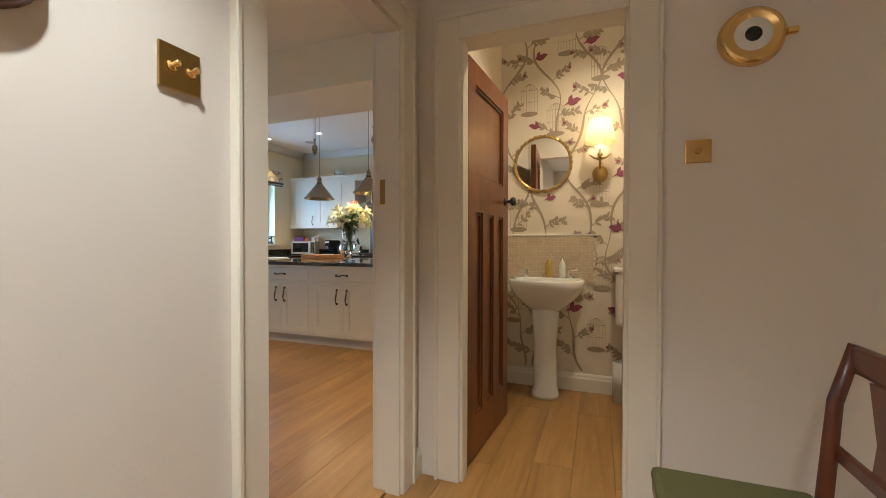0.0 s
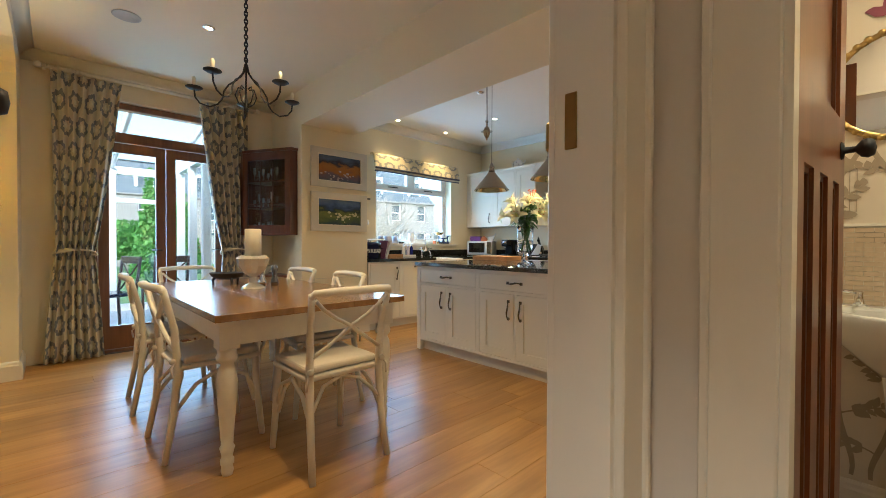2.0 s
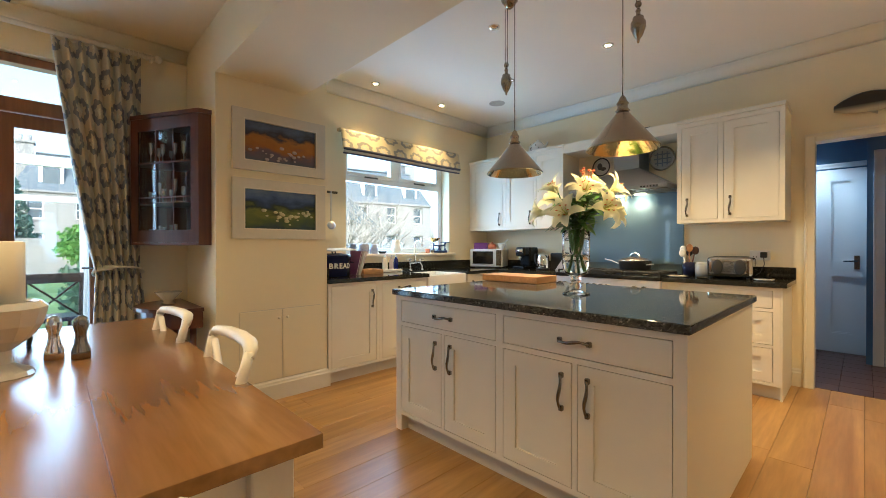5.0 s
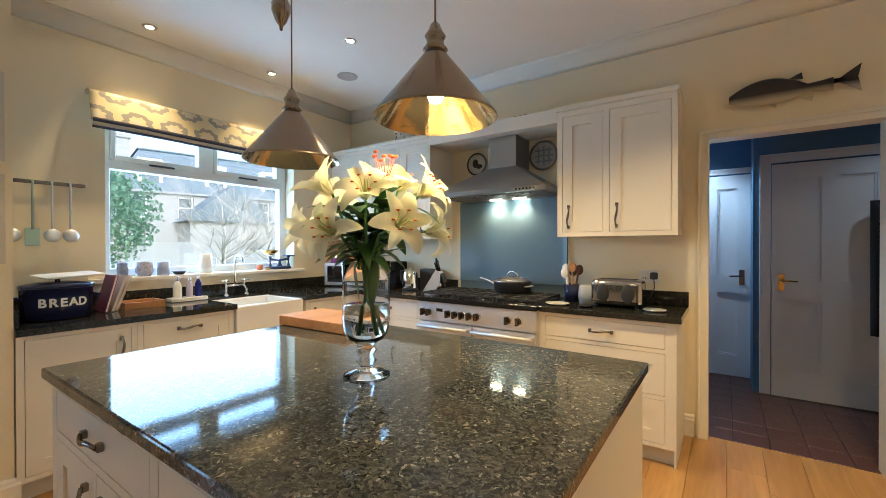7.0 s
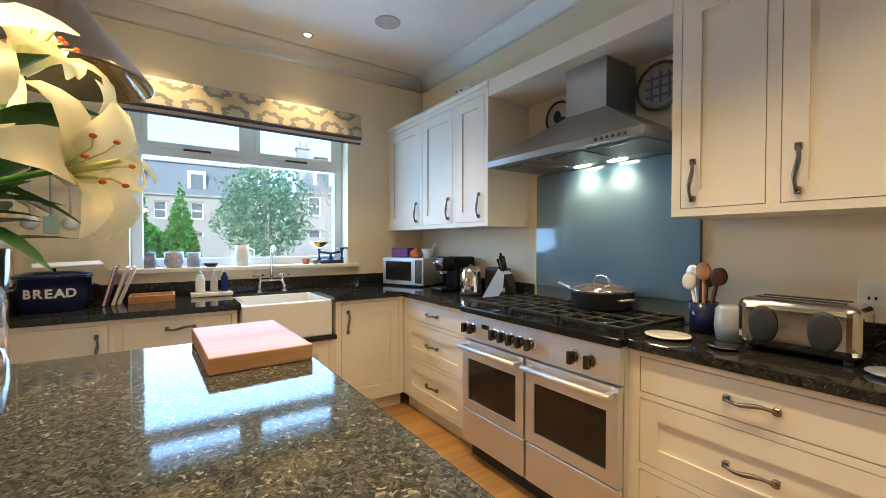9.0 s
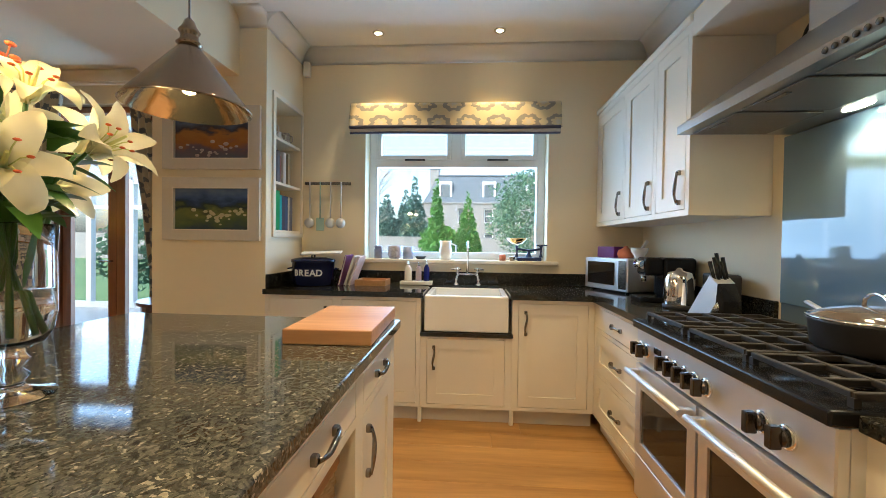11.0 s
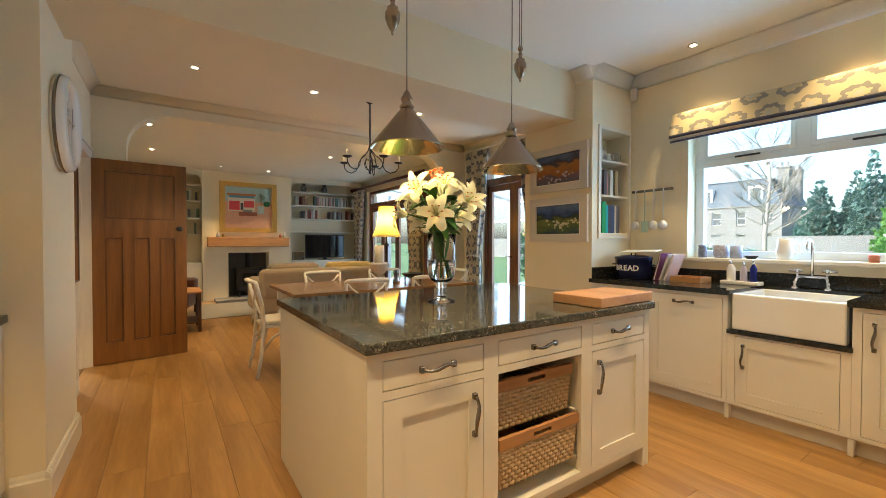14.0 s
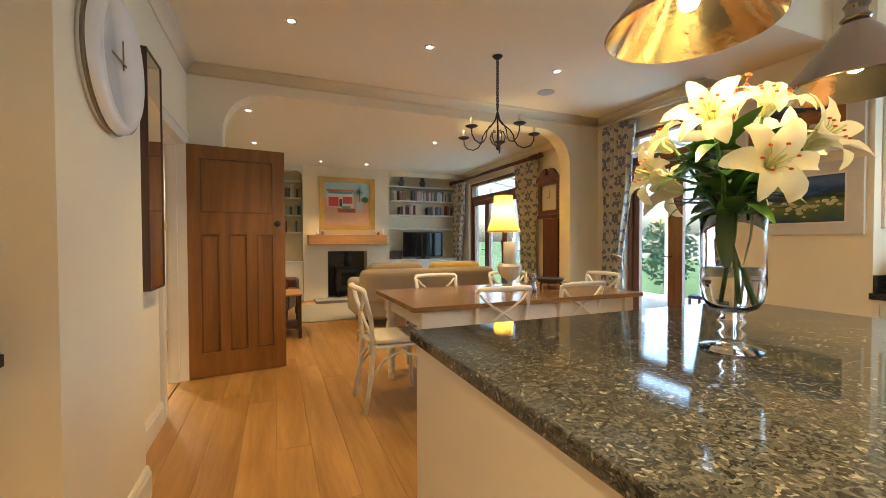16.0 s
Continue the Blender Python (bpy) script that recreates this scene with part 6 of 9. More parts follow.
tagged(Shape().lathe([(0, -0.02), (0.03, -0.018), (0.045, -0.006), (0.045, 0), (0, 0)], 20).ob("smoke_sensor", CHROME), "small round sensor on the kitchen ceiling", "sensor").location = (-3.6, 4.45, ZK)


# ---- unit in the east recess ----
eu = unit("base_unit", "cream painted base unit in the wall recess", (-0.36, 3.95, 0), 180, 0.565, 0.525, 0.105, 0.863, [(0.03, 0.53, 0.70, 0.838, "drawer", None), (0.03, 0.53, 0.13, 0.675, "door", "vl")], "base units")
wt3 = thing("worktop", "short dark granite worktop in the wall recess", "worktop")
Shape().box(-0.942, -0.34, 3.422, 3.97, 0.864, 0.90, 0.004, 2).ob("slab", GRANITEB, wt3)
ru = thing("wall_unit", "cream painted wall unit in the recess", "cabinet", (-0.36, 3.955, 0), 180, "wall units")
Shape().box(0, 0.545, 0.0207, 0.53, 1.445, 2.36).ob("body", CAB, ru)
Shape().slab([0, 0.03, 0.45, 0.545], [1.445, 1.49, 2.30, 2.36], lambda u, w: not (0.03 < u < 0.45 and 1.49 < w < 2.30), 0, 0.0205).ob("face_frame", CAB, ru)
shaker(ru, "door", 0.03, 0.45, 1.49, 2.30, 0.0, None)
tagged(Shape().box(-0.90, -0.66, 3.421, 3.426, 1.06, 1.24).ob("pink_card", PINKP), "pink card pinned at the back of the recess", "card")
tagged(Shape().box(-0.86, -0.68, 3.427, 3.430, 0.93, 1.055).ob("printed_note", PAPER), "printed paper note at the back of the recess", "note")
mg = thing("pen_mug", "patterned mug holding pens", "mug", (-0.845, 3.72, 0.901))
Shape().lathe([(0, 0), (0.038, 0), (0.04, 0.09), (0.036, 0.091), (0.034, 0.01), (0, 0.008)], 18).ob("mug_body", mat("mug_glaze", (0.42, 0.44, 0.42), 0.25, var=0.5, scale=35), mg)
for i, c in enumerate(((0.6, 0.16, 0.03), (0.35, 0.03, 0.05), (0.4, 0.04, 0.05), (0.7, 0.68, 0.6), (0.05, 0.05, 0.06))):
    a = i * 1.25
    Shape().tube([(0.012 * math.cos(a), 0.012 * math.sin(a), 0.012), (0.028 * math.cos(a), 0.028 * math.sin(a), 0.125 + 0.008 * (i % 3))], 0.006, 6).ob("pen", mat("pen_%d" % i, c, 0.4), mg)
for i, (x, h, mm) in enumerate(((-0.885, 0.10, PAPER), (-0.90, 0.085, BLACKM), (-0.905, 0.11, BLACKM))):
    fr = tagged(Shape().box(-0.006, 0.006, -0.03, 0.03, 0, h, 0.002).ob("photo_stand", mm), "small dark framed card standing on the worktop", "photo frame", "cards on the worktop")
    fr.matrix_world = pose(x, 3.66 - 0.06 * i, 0.902, 0, 0, 8 * i)
phn = tagged(Shape().box(-0.025, 0.025, -0.03, 0.03, 0, 0.11, 0.004).ob("phone_holder", BLACKM), "black wire letter holder on the worktop", "letter holder")
phn.matrix_world = pose(-0.76, 3.74, 0.901)
tagged(Shape().box(-0.06, 0.06, -0.04, 0.04, 0, 0.012, 0.003).ob("white_dish", WHITE), "flat white dish on the worktop", "dish").location = (-0.80, 3.85, 0.901)

# clock and mirror on the east wall
ck = thing("wall_clock", "large round white wall clock with a glass dome", "clock", (-1.061, 3.03, 1.87), -90)
m90 = pose(0, 0, 0, 90, 0, 0)
Shape().lathe([(0, 0), (0.255, 0), (0.26, 0.02), (0.255, 0.05), (0.225, 0.065), (0.215, 0.055), (0.0, 0.05)], 48, m=m90).ob("case", WHITE, ck)
Shape().lathe([(0.258, 0.012), (0.264, 0.02), (0.258, 0.028)], 48, m=m90).ob("rim", PEWTER, ck)
Shape().box(-0.005, 0.005, -0.056, -0.053, -0.02, 0.09).ob("hour_pointer", PEWTER, ck)
Shape().box(-0.13, 0.02, -0.060, -0.057, -0.004, 0.004).ob("minute_pointer", PEWTER, ck)
mr = thing("wall_mirror", "tall wall mirror in a thin dark frame", "mirror", (-0.921, 1.945, 1.62), -90)
Shape().slab([-0.165, -0.155, 0.155, 0.165], [-0.70, -0.69, 0.69, 0.70], lambda u, w: not (-0.155 < u < 0.155 and -0.69 < w < 0.69), -0.05, 0.0).ob("frame", DARKW, mr)
Shape().box(-0.156, 0.156, -0.045, -0.037, -0.691, 0.691).ob("glass", MIRROR, mr)


# ---- doors ----
def panel_door(name, label, at, turn, w=0.765, h=2.03, t=0.044, handed=1, material=PINE, rail=PINEX, knob=IRON, knob_z=1.37, layout="1over3", lock=True, lever=False, near_hinge=False):
    """Leaf from local x 0 (hinge) to w, thickness y 0..t."""
    root = thing(name, label, "door", at, turn, kind="structure")
    if layout == "1over3":
        xs = [0, 0.105, w - 0.105, w]
        holes = [(0.105, w - 0.105, 1.46, h - 0.11)]
        pw = (w - 0.21 - 0.16) / 3
        for k in range(3):
            a = 0.105 + k * (pw + 0.08)
            holes.append((a, a + pw, 0.22, 1.27))
    else:
        pw = (w - 0.33) / 2
        holes = [(0.11 + k * (pw + 0.11), 0.11 + k * (pw + 0.11) + pw, z0, z1) for k in (0, 1) for z0, z1 in ((0.22, 0.85), (1.02, 1.90))]
    us = sorted({0, w, *[v for o in holes for v in o[:2]]})
    ws = sorted({0.008, h, *[v for o in holes for v in o[2:]]})
    Shape().slab(us, ws, lambda u, v: not any(o[0] < u < o[1] and o[2] < v < o[3] for o in holes), 0, t).ob("leaf_frame", material, root)
    for o in holes:
        Shape().box(o[0] - 0.002, o[1] + 0.002, t * 0.40, t * 0.60, o[2] - 0.002, o[3] + 0.002).ob("panel", material, root)
        bd = Shape()
        for y0, y1 in ((t * 0.20, t * 0.39), (t * 0.61, t * 0.80)):
            bd.slab([o[0], o[0] + 0.014, o[1] - 0.014, o[1]], [o[2], o[2] + 0.014, o[3] - 0.014, o[3]], lambda u, v, o=o: not (o[0] + 0.014 < u < o[1] - 0.014 and o[2] + 0.014 < v < o[3] - 0.014), y0, y1)
        # darker bead on pine doors carries stain and painted moulding shade
        bd.ob("bead", rail if material in (PINE, PINED) else material, root)
    kx = 0.065 if near_hinge else w - 0.07
    for sgn, y in ((-1, 0.0), (1, t)) if lever else ():
        q = 1 if near_hinge else -1
        a, b = sorted((y, y + sgn * 0.006))
        Shape().box(kx - 0.022, kx + 0.022, a, b, knob_z - 0.09, knob_z + 0.06, 0.002).tube([(kx, y, knob_z), (kx, y + sgn * 0.045, knob_z), (kx + q * 0.03, y + sgn * 0.05, knob_z), (kx + q * 0.105, y + sgn * 0.05, knob_z - 0.004)], [0.009, 0.009, 0.009, 0.007], 8).ob("lever_handle", knob, root, "metal lever handle on a plate")
    for sgn, y in () if lever else ((-1, 0.0), (1, t)):
        mm = pose(kx, y, knob_z, 90 if sgn < 0 else -90, 0, 0)
        Shape().lathe([(0, 0), (0.026, 0), (0.024, 0.005), (0.010, 0.008), (0.009, 0.03), (0.024, 0.042), (0.028, 0.055), (0.022, 0.068), (0, 0.072)], 20, m=mm).ob("knob", knob, root, "dark turned door knob")
    if lock:
        Shape().box(w - 0.0005, w + 0.0015, t * 0.2, t * 0.8, knob_z - 0.07, knob_z + 0.07).ob("lock_plate", OLDBRASS, root)
    return root


panel_door("door_1", "stained pine panelled door standing open into the dining room", (-0.93, 0.835, 0), 187, w=0.80, h=2.05, knob=BLACKM)
panel_door("door_2", "stained pine panelled cloakroom door standing open inwards", (-0.583, 1.922, 0), 86, w=0.70, material=PINED, knob=BLACKM)
panel_door("door_3", "white painted panelled door in the passage, shut", (-2.28, 8.285, 0), 0, w=0.66, material=DOORW, knob=PEWTER, knob_z=1.02, layout="4", lock=False, lever=True)
panel_door("door_4", "white painted panelled passage door, shut", (-1.49, 7.832, 0), 0, w=0.76, material=DOORW, knob=BRASS, knob_z=1.02, layout="4", lock=False, lever=True, near_hinge=True)
casing2("trim_passage_door_1", "x", 8.33, -2.29, -1.62, 2.05, -1, 0.05, DOORW, right=False)
casing2("trim_passage_door_2", "x", 7.88, -1.495, -0.725, 2.05, -1, 0.075, DOORW)
tagged(cloth("hanging_coat", mat("black_cloth", (0.012, 0.012, 0.014), 0.9), None, 16, 14, lambda u, v: ((-0.86 + 0.30 * u * (1 - 0.45 * v), 7.70 + 0.03 * math.sin(u * 14), 0.62 + 1.05 * v), (u, v)), 0.05), "black coat hanging in the passage", "coat")
sp_ = tagged(Shape().box(-0.004, 0.0, -0.013, 0.013, -0.055, 0.055, 0.0015).ob("strike_plate", OLDBRASS), "old brass lock strike on the door jamb", "strike plate")
sp_.matrix_world = pose(-0.885, 1.614, 1.335, 0, 0, 90)
tagged(Shape().box(-0.024, -0.0, -0.016, 0.016, -0.03, 0.03, 0.004).ob("rim_keep", OLDBRASS), "old brass rim lock keep on the door jamb", "strike plate").matrix_world = pose(-0.922, 1.632, 1.315, 0, 0, 0)

# ---- dining room ----
tb = thing("dining_table", "farmhouse dining table with brown wooden top and cream turned legs", "table", (-3.45, 1.91, 0))
s = Shape()
s.box(-1.0, 1.0, -0.525, -0.1755, 0.742, 0.775, 0.0015, 1).box(-1.0, 1.0, -0.175, 0.175, 0.742, 0.775, 0.0015, 1).box(-1.0, 1.0, 0.1755, 0.525, 0.742, 0.775, 0.0015, 1)
s.ob("top", TABLETOP, tb, "polished red-brown planked top")
s = Shape()
s.box(-0.90, 0.90, -0.46, -0.436, 0.61, 0.741).box(-0.90, 0.90, 0.436, 0.46, 0.61, 0.741).box(-0.90, -0.876, -0.435, 0.435, 0.61, 0.741).box(0.876, 0.90, -0.435, 0.435, 0.61, 0.741)
s.ob("apron", CHAIRP, tb)
for sx in (-0.885, 0.885):
    for sy in (-0.445, 0.445):
        s = Shape().box(sx - 0.046, sx + 0.046, sy - 0.046, sy + 0.046, 0.60, 0.7415, 0.004)
        s.lathe([(0, 0.0), (0.022, 0.0), (0.028, 0.02), (0.024, 0.045), (0.030, 0.055), (0.030, 0.075), (0.024, 0.085), (0.028, 0.11), (0.034, 0.13), (0.026, 0.145), (0.030, 0.20), (0.040, 0.34), (0.046, 0.44), (0.040, 0.50), (0.028, 0.525), (0.044, 0.545), (0.048, 0.56), (0.040, 0.58), (0.044, 0.60), (0, 0.60)], 20, (sx, sy, 0))
        s.ob("leg", CHAIRP, tb, "turned cream leg")


def cross_chair(at, turn, cushion=CUSHION):
    """A bentwood chair with an X back, facing +y."""
    root = thing("dining_chair", "distressed cream bentwood chair with crossed back and seat pad", "chair", at, turn, "chairs round the dining table")
    for sx in (-1, 1):
        Shape().tube([(sx * 0.185, 0.18, 0.455), (sx * 0.19, 0.19, 0.25), (sx * 0.20, 0.215, 0.0)], [0.021, 0.019, 0.016], 9).ob("leg", CHAIRP, root)
        Shape().tube([(sx * 0.205, -0.26, 0.0), (sx * 0.195, -0.22, 0.22), (sx * 0.19, -0.20, 0.45), (sx * 0.195, -0.215, 0.66), (sx * 0.205, -0.25, 0.80), (sx * 0.212, -0.265, 0.865)], [0.016, 0.018, 0.020, 0.017, 0.016, 0.015], 9).ob("back_post", CHAIRP, root)
        Shape().tube([(sx * 0.185, 0.175, 0.20), (sx * 0.165, 0.15, 0.32), (sx * 0.10, 0.155, 0.405), (sx * 0.0, 0.17, 0.43)], 0.011, 7).ob("brace", CHAIRP, root)
        Shape().tube([(sx * 0.190, 0.185, 0.24), (sx * 0.187, 0.13, 0.36), (sx * 0.187, 0.0, 0.42), (sx * 0.187, -0.12, 0.36), (sx * 0.192, -0.215, 0.24)], 0.011, 7).ob("brace", CHAIRP, root)
        Shape().tube([(sx * 0.19, -0.21, 0.56), (sx * 0.13, -0.228, 0.60), (sx * 0.06, -0.240, 0.65), (0.0, -0.246, 0.695), (-sx * 0.09, -0.255, 0.745), (-sx * 0.15, -0.26, 0.79), (-sx * 0.19, -0.262, 0.835)], 0.013, 7, 0.7).ob("cross_bar", CHAIRP, root)
    Shape().tube([(-0.212, -0.262, 0.845), (-0.20, -0.272, 0.868), (-0.12, -0.292, 0.872), (0, -0.30, 0.872), (0.12, -0.292, 0.872), (0.20, -0.272, 0.868), (0.212, -0.262, 0.845)], [0.018, 0.021, 0.024, 0.025, 0.024, 0.021, 0.018], 9, 0.8).ob("top_rail", CHAIRP, root)
    Shape().box(-0.205, 0.205, -0.20, 0.205, 0.445, 0.472, 0.011, 3).ob("seat", CHAIRP, root)
    Shape().tube([(-0.19, -0.215, 0.30), (-0.10, -0.16, 0.40), (0, -0.15, 0.43), (0.10, -0.16, 0.40), (0.19, -0.215, 0.30)], 0.010, 7).ob("brace", CHAIRP, root)
    c = Shape()
    c.box(-0.20, 0.20, -0.175, 0.20, 0.4725, 0.512, 0.018, 3)
    for sx in (-1, 1):
        c.tube([(sx * 0.18, -0.18, 0.49), (sx * 0.20, -0.215, 0.50), (sx * 0.215, -0.235, 0.47), (sx * 0.22, -0.23, 0.42)], 0.006, 5)
        c.ball((sx * 0.196, -0.222, 0.50), 0.018, u=8, v=6)
    c.ob("seat_pad", cushion, root, "tied seat pad")
    return root


c0 = cross_chair((-2.46, 1.92, 0), 90)
for x, y, tn in ((-3.08, 1.52, 2), (-3.87, 1.50, -3), (-3.13, 2.18, 178), (-3.83, 2.15, 183), (-4.42, 1.75, -88)):
    copy_thing(c0, pose(x, y, 0, 0, 0, tn))

# table ware
ch = thing("hurricane_candle", "thick cream candle in a cut-glass holder", "candle holder", (-3.50, 1.90, 0.776))
Shape().lathe([(0, 0), (0.06, 0), (0.055, 0.01), (0.02, 0.03), (0.018, 0.06), (0.05, 0.085), (0.075, 0.12), (0.085, 0.16), (0.07, 0.175), (0.06, 0.17), (0.06, 0.13), (0, 0.10)], 14, smooth=False).ob("holder", mat("cut_glass", (0.62, 0.60, 0.56), 0.12, 0.2), ch, "faceted glass holder")
Shape().lathe([(0, 0.135), (0.042, 0.135), (0.042, 0.315), (0.036, 0.318), (0, 0.312)], 22).ob("candle", WAX, ch)
ch.scale = (1.3, 1.3, 1.32)
bw = thing("footed_bowl", "black three-footed metal bowl on the table", "bowl", (-3.95, 1.86, 0.776))
Shape().lathe([(0, 0.035), (0.06, 0.038), (0.11, 0.06), (0.125, 0.085), (0.128, 0.088), (0.10, 0.07), (0, 0.048)], 28).ob("bowl_body", BLACKM, bw)
for k in range(3):
    a = k * 2.094
    Shape().tube([(0.085 * math.cos(a), 0.085 * math.sin(a), 0.055), (0.105 * math.cos(a), 0.105 * math.sin(a), 0.03), (0.10 * math.cos(a), 0.10 * math.sin(a), 0.0)], [0.012, 0.010, 0.008], 7).ob("foot", BLACKM, bw)
for x, y, mm, lb in ((-3.66, 2.02, CHROME, "clear and chrome salt mill"), (-3.60, 2.09, PEWTER, "dark chrome pepper mill")):
    ml = thing("pepper_mill", lb + " on the table", "mill", (x, y, 0.776), 0, "salt and pepper mills")
    Shape().lathe([(0, 0), (0.028, 0), (0.028, 0.03), (0.018, 0.06), (0.016, 0.09), (0.024, 0.12), (0.02, 0.145), (0.008, 0.155), (0, 0.156)], 18).ob("mill_body", mm, ml)

# chandelier
cdl = thing("chandelier", "black wrought iron chandelier with five candle arms", "chandelier", (-3.42, 1.83, 0))
s = Shape()
for i in range(17):
    z = 2.34 + i * 0.026
    pts = [(0.011 * math.cos(a) * (1 if i % 2 else 0), 0.011 * math.cos(a) * (0 if i % 2 else 1), z + 0.019 * math.sin(a)) for a in [k * math.pi / 4 for k in range(8)]]
    s.tube(pts, 0.0045, 5, closed=True)
s.ob("chain", IRON, cdl)
s = Shape().lathe([(0, 1.985), (0.010, 1.99), (0.016, 2.01), (0.006, 2.02), (0.010, 2.06), (0.006, 2.10), (0.006, 2.34), (0, 2.345)], 12)
s.ob("stem", IRON, cdl)
Shape().lathe([(0, ZD - 0.03), (0.02, ZD - 0.025), (0.045, ZD - 0.004), (0.045, ZD), (0, ZD)], 18).ob("ceiling_rose", IRON, cdl)
for k in range(5):
    a = radians(72 * k + 20)
    ca, sa = math.cos(a), math.sin(a)
    P = lambda r, z: (r * ca, r * sa, z)
    Shape().tube([P(0.006, 2.31), P(0.02, 2.25), P(0.06, 2.20), P(0.11, 2.165), P(0.14, 2.12), P(0.15, 2.07), P(0.18, 2.03), P(0.23, 2.01), P(0.29, 2.03), P(0.32, 2.07), P(0.325, 2.12)], 0.0055, 7).ob("arm", IRON, cdl)
    Shape().tube([P(0.008, 2.02), P(0.05, 2.05), P(0.07, 2.10), P(0.05, 2.15), P(0.02, 2.14)], 0.0045, 6).ob("scroll", IRON, cdl)
    Shape().lathe([(0, 2.115), (0.03, 2.12), (0.052, 2.132), (0.05, 2.136), (0.018, 2.13), (0, 2.13)], 16, P(0.325, 0)).ob("drip_pan", IRON, cdl)
    Shape().lathe([(0, 2.13), (0.012, 2.13), (0.012, 2.195), (0.004, 2.205), (0, 2.205)], 12, P(0.325, 0)).ob("candle", WAX, cdl)


def curtain(name, label, x, y0, y1, tie_y, tie_w, z_top, z_tie, spread0, spread1, group="curtains"):
    """A pleated curtain on a wall along y; gathered at z_tie round tie_y."""
    root = thing(name, label, "curtain", (0, 0, 0), 0, group)
    w = y1 - y0
    folds = 7

    def f(u, v):
        z = 0.012 + (z_top - 0.012) * v
        full = (y0 + w * u)
        if z > z_tie:
            t = max(0.0, (z - z_tie) / (z_top - z_tie)) ** 0.8
            y = (tie_y + (u - 0.5) * tie_w) * (1 - t) + full * t
        else:
            t = max(0.0, 1 - z / z_tie) ** 0.7
            y = (tie_y + (u - 0.5) * tie_w) * (1 - t) + (spread0 + (spread1 - spread0) * u) * t
        amp = 0.038 if z > z_tie else 0.034
        return (x + amp * math.sin(u * folds * 2 * math.pi + 0.6 * math.sin(z * 3)) + 0.008 * math.sin(z * 7 + u * 5), y, z), (u * 1.45, z)
    cloth("drape", CURTAIN, root, 84, 30, f, 0.004)
    s = Shape()
    pts = [(x + 0.052 * math.cos(a), tie_y + (tie_w / 2 + 0.012) * math.sin(a), z_tie + 0.03 * math.cos(a)) for a in [k * math.pi / 8 for k in range(16)]]
    s.tube(pts, 0.028, 6, 0.3, closed=True)
    s.ob("tie_back", CURTAIN, root)
    return root


def pole(name, label, x, y0, y1, z, r, material):
    root = thing(name, label, "curtain pole", (x, (y0 + y1) / 2, z))
    h = (y1 - y0) / 2
    Shape().tube([(0, -h, 0), (0, h, 0)], r, 12).ball((0, -h - r, 0), r * 1.6).ball((0, h + r, 0), r * 1.6).ob("rod", material, root)
    s = Shape()
    for k in range(18):
        yy = -h + 0.03 + k * (0.028 if k < 9 else 0.028) + (0 if k < 9 else 2 * h - 18 * 0.028 - 0.03)
        s.tube([(r * 1.35 * math.cos(a), yy, r * 1.35 * math.sin(a) - r * 0.2) for a in [i * math.pi / 5 for i in range(10)]], 0.004, 5, closed=True)
    s.ob("ring", material, root)
    for yy in (-h + 0.02, h - 0.02):
        Shape().box(-abs(x - XD), 0, yy - 0.012, yy + 0.012, -0.012, 0.012, 0.003).ob("bracket", material, root)
    return root


pole("curtain_pole", "cream painted curtain pole over the garden doors", XD + 0.09, 0.80, 2.62, 2.66, 0.018, TRIM)
curtain("curtain", "floor-length cream and slate medallion curtain, tied back", XD + 0.09, 0.86, 1.36, 1.02, 0.26, 2.63, 1.0, 0.80, 1.22)
curtain("curtain", "floor-length cream and slate medallion curtain, tied back", XD + 0.09, 2.02, 2.52, 2.38, 0.26, 2.63, 1.0, 2.22, 2.58)


def glazed_doors(name, label, y0, y1, ztop, ztrans, posts, sashw=0.085):
    """Timber framed glazed doors with a light above, in a west wall opening."""
    root = thing(name, label, "glazed door", (XD - 0.10, 0, 0), 0, kind="structure")
    s = Shape()
    for a, b, c, d, e in ((y0, y0 + 0.06, 0, ztop, 0.05), (y1 - 0.06, y1, 0, ztop, 0.05), (y0 + 0.06, y1 - 0.06, ztop - 0.06, ztop, 0.049), (y0 + 0.06, y1 - 0.06, ztrans, ztrans + 0.10, 0.049), (y0 + 0.06, y1 - 0.06, 0, 0.03, 0.049)):
        s.box(-e, e, a, b, c, d, 0.004)
    s.ob("frame", DOORFR, root)
    ed = [y0 + 0.062] + posts + [y1 - 0.062]
    for a, b in zip(ed, ed[1:]):
        lf = Shape()
        a, b = a + 0.003, b - 0.003
        mm = Matrix(((0, 1, 0, 0), (1, 0, 0, 0), (0, 0, 1, 0), (0, 0, 0, 1)))
        lf.slab([a, a + sashw, b - sashw, b], [0.034, 0.26, ztrans - 0.10, ztrans - 0.004], lambda u, w, a=a, b=b: not (a + sashw < u < b - sashw and 0.26 < w < ztrans - 0.10), -0.022, 0.022, mm)
        o = lf.ob("leaf", DOORFR, root)
        g = Shape().box(-0.004, 0.004, a + sashw - 0.005, b - sashw + 0.005, 0.255, ztrans - 0.095).ob("pane", PANE, o)
        g.visible_shadow = False
        Shape().tube([(0.022, b - 0.04, 1.02), (0.06, b - 0.04, 1.02), (0.065, b - 0.13, 1.02)], 0.008, 7).ob("handle", PEWTER, o)
    g = Shape().box(-0.004, 0.004, y0 + 0.055, y1 - 0.055, ztrans + 0.095, ztop - 0.055).ob("fanlight_pane", PANE, root)
    g.visible_shadow = False
    return root


glazed_doors("door_5", "brown timber glazed garden doors, shut", 1.125, 2.375, 2.495, 2.10, [1.75])
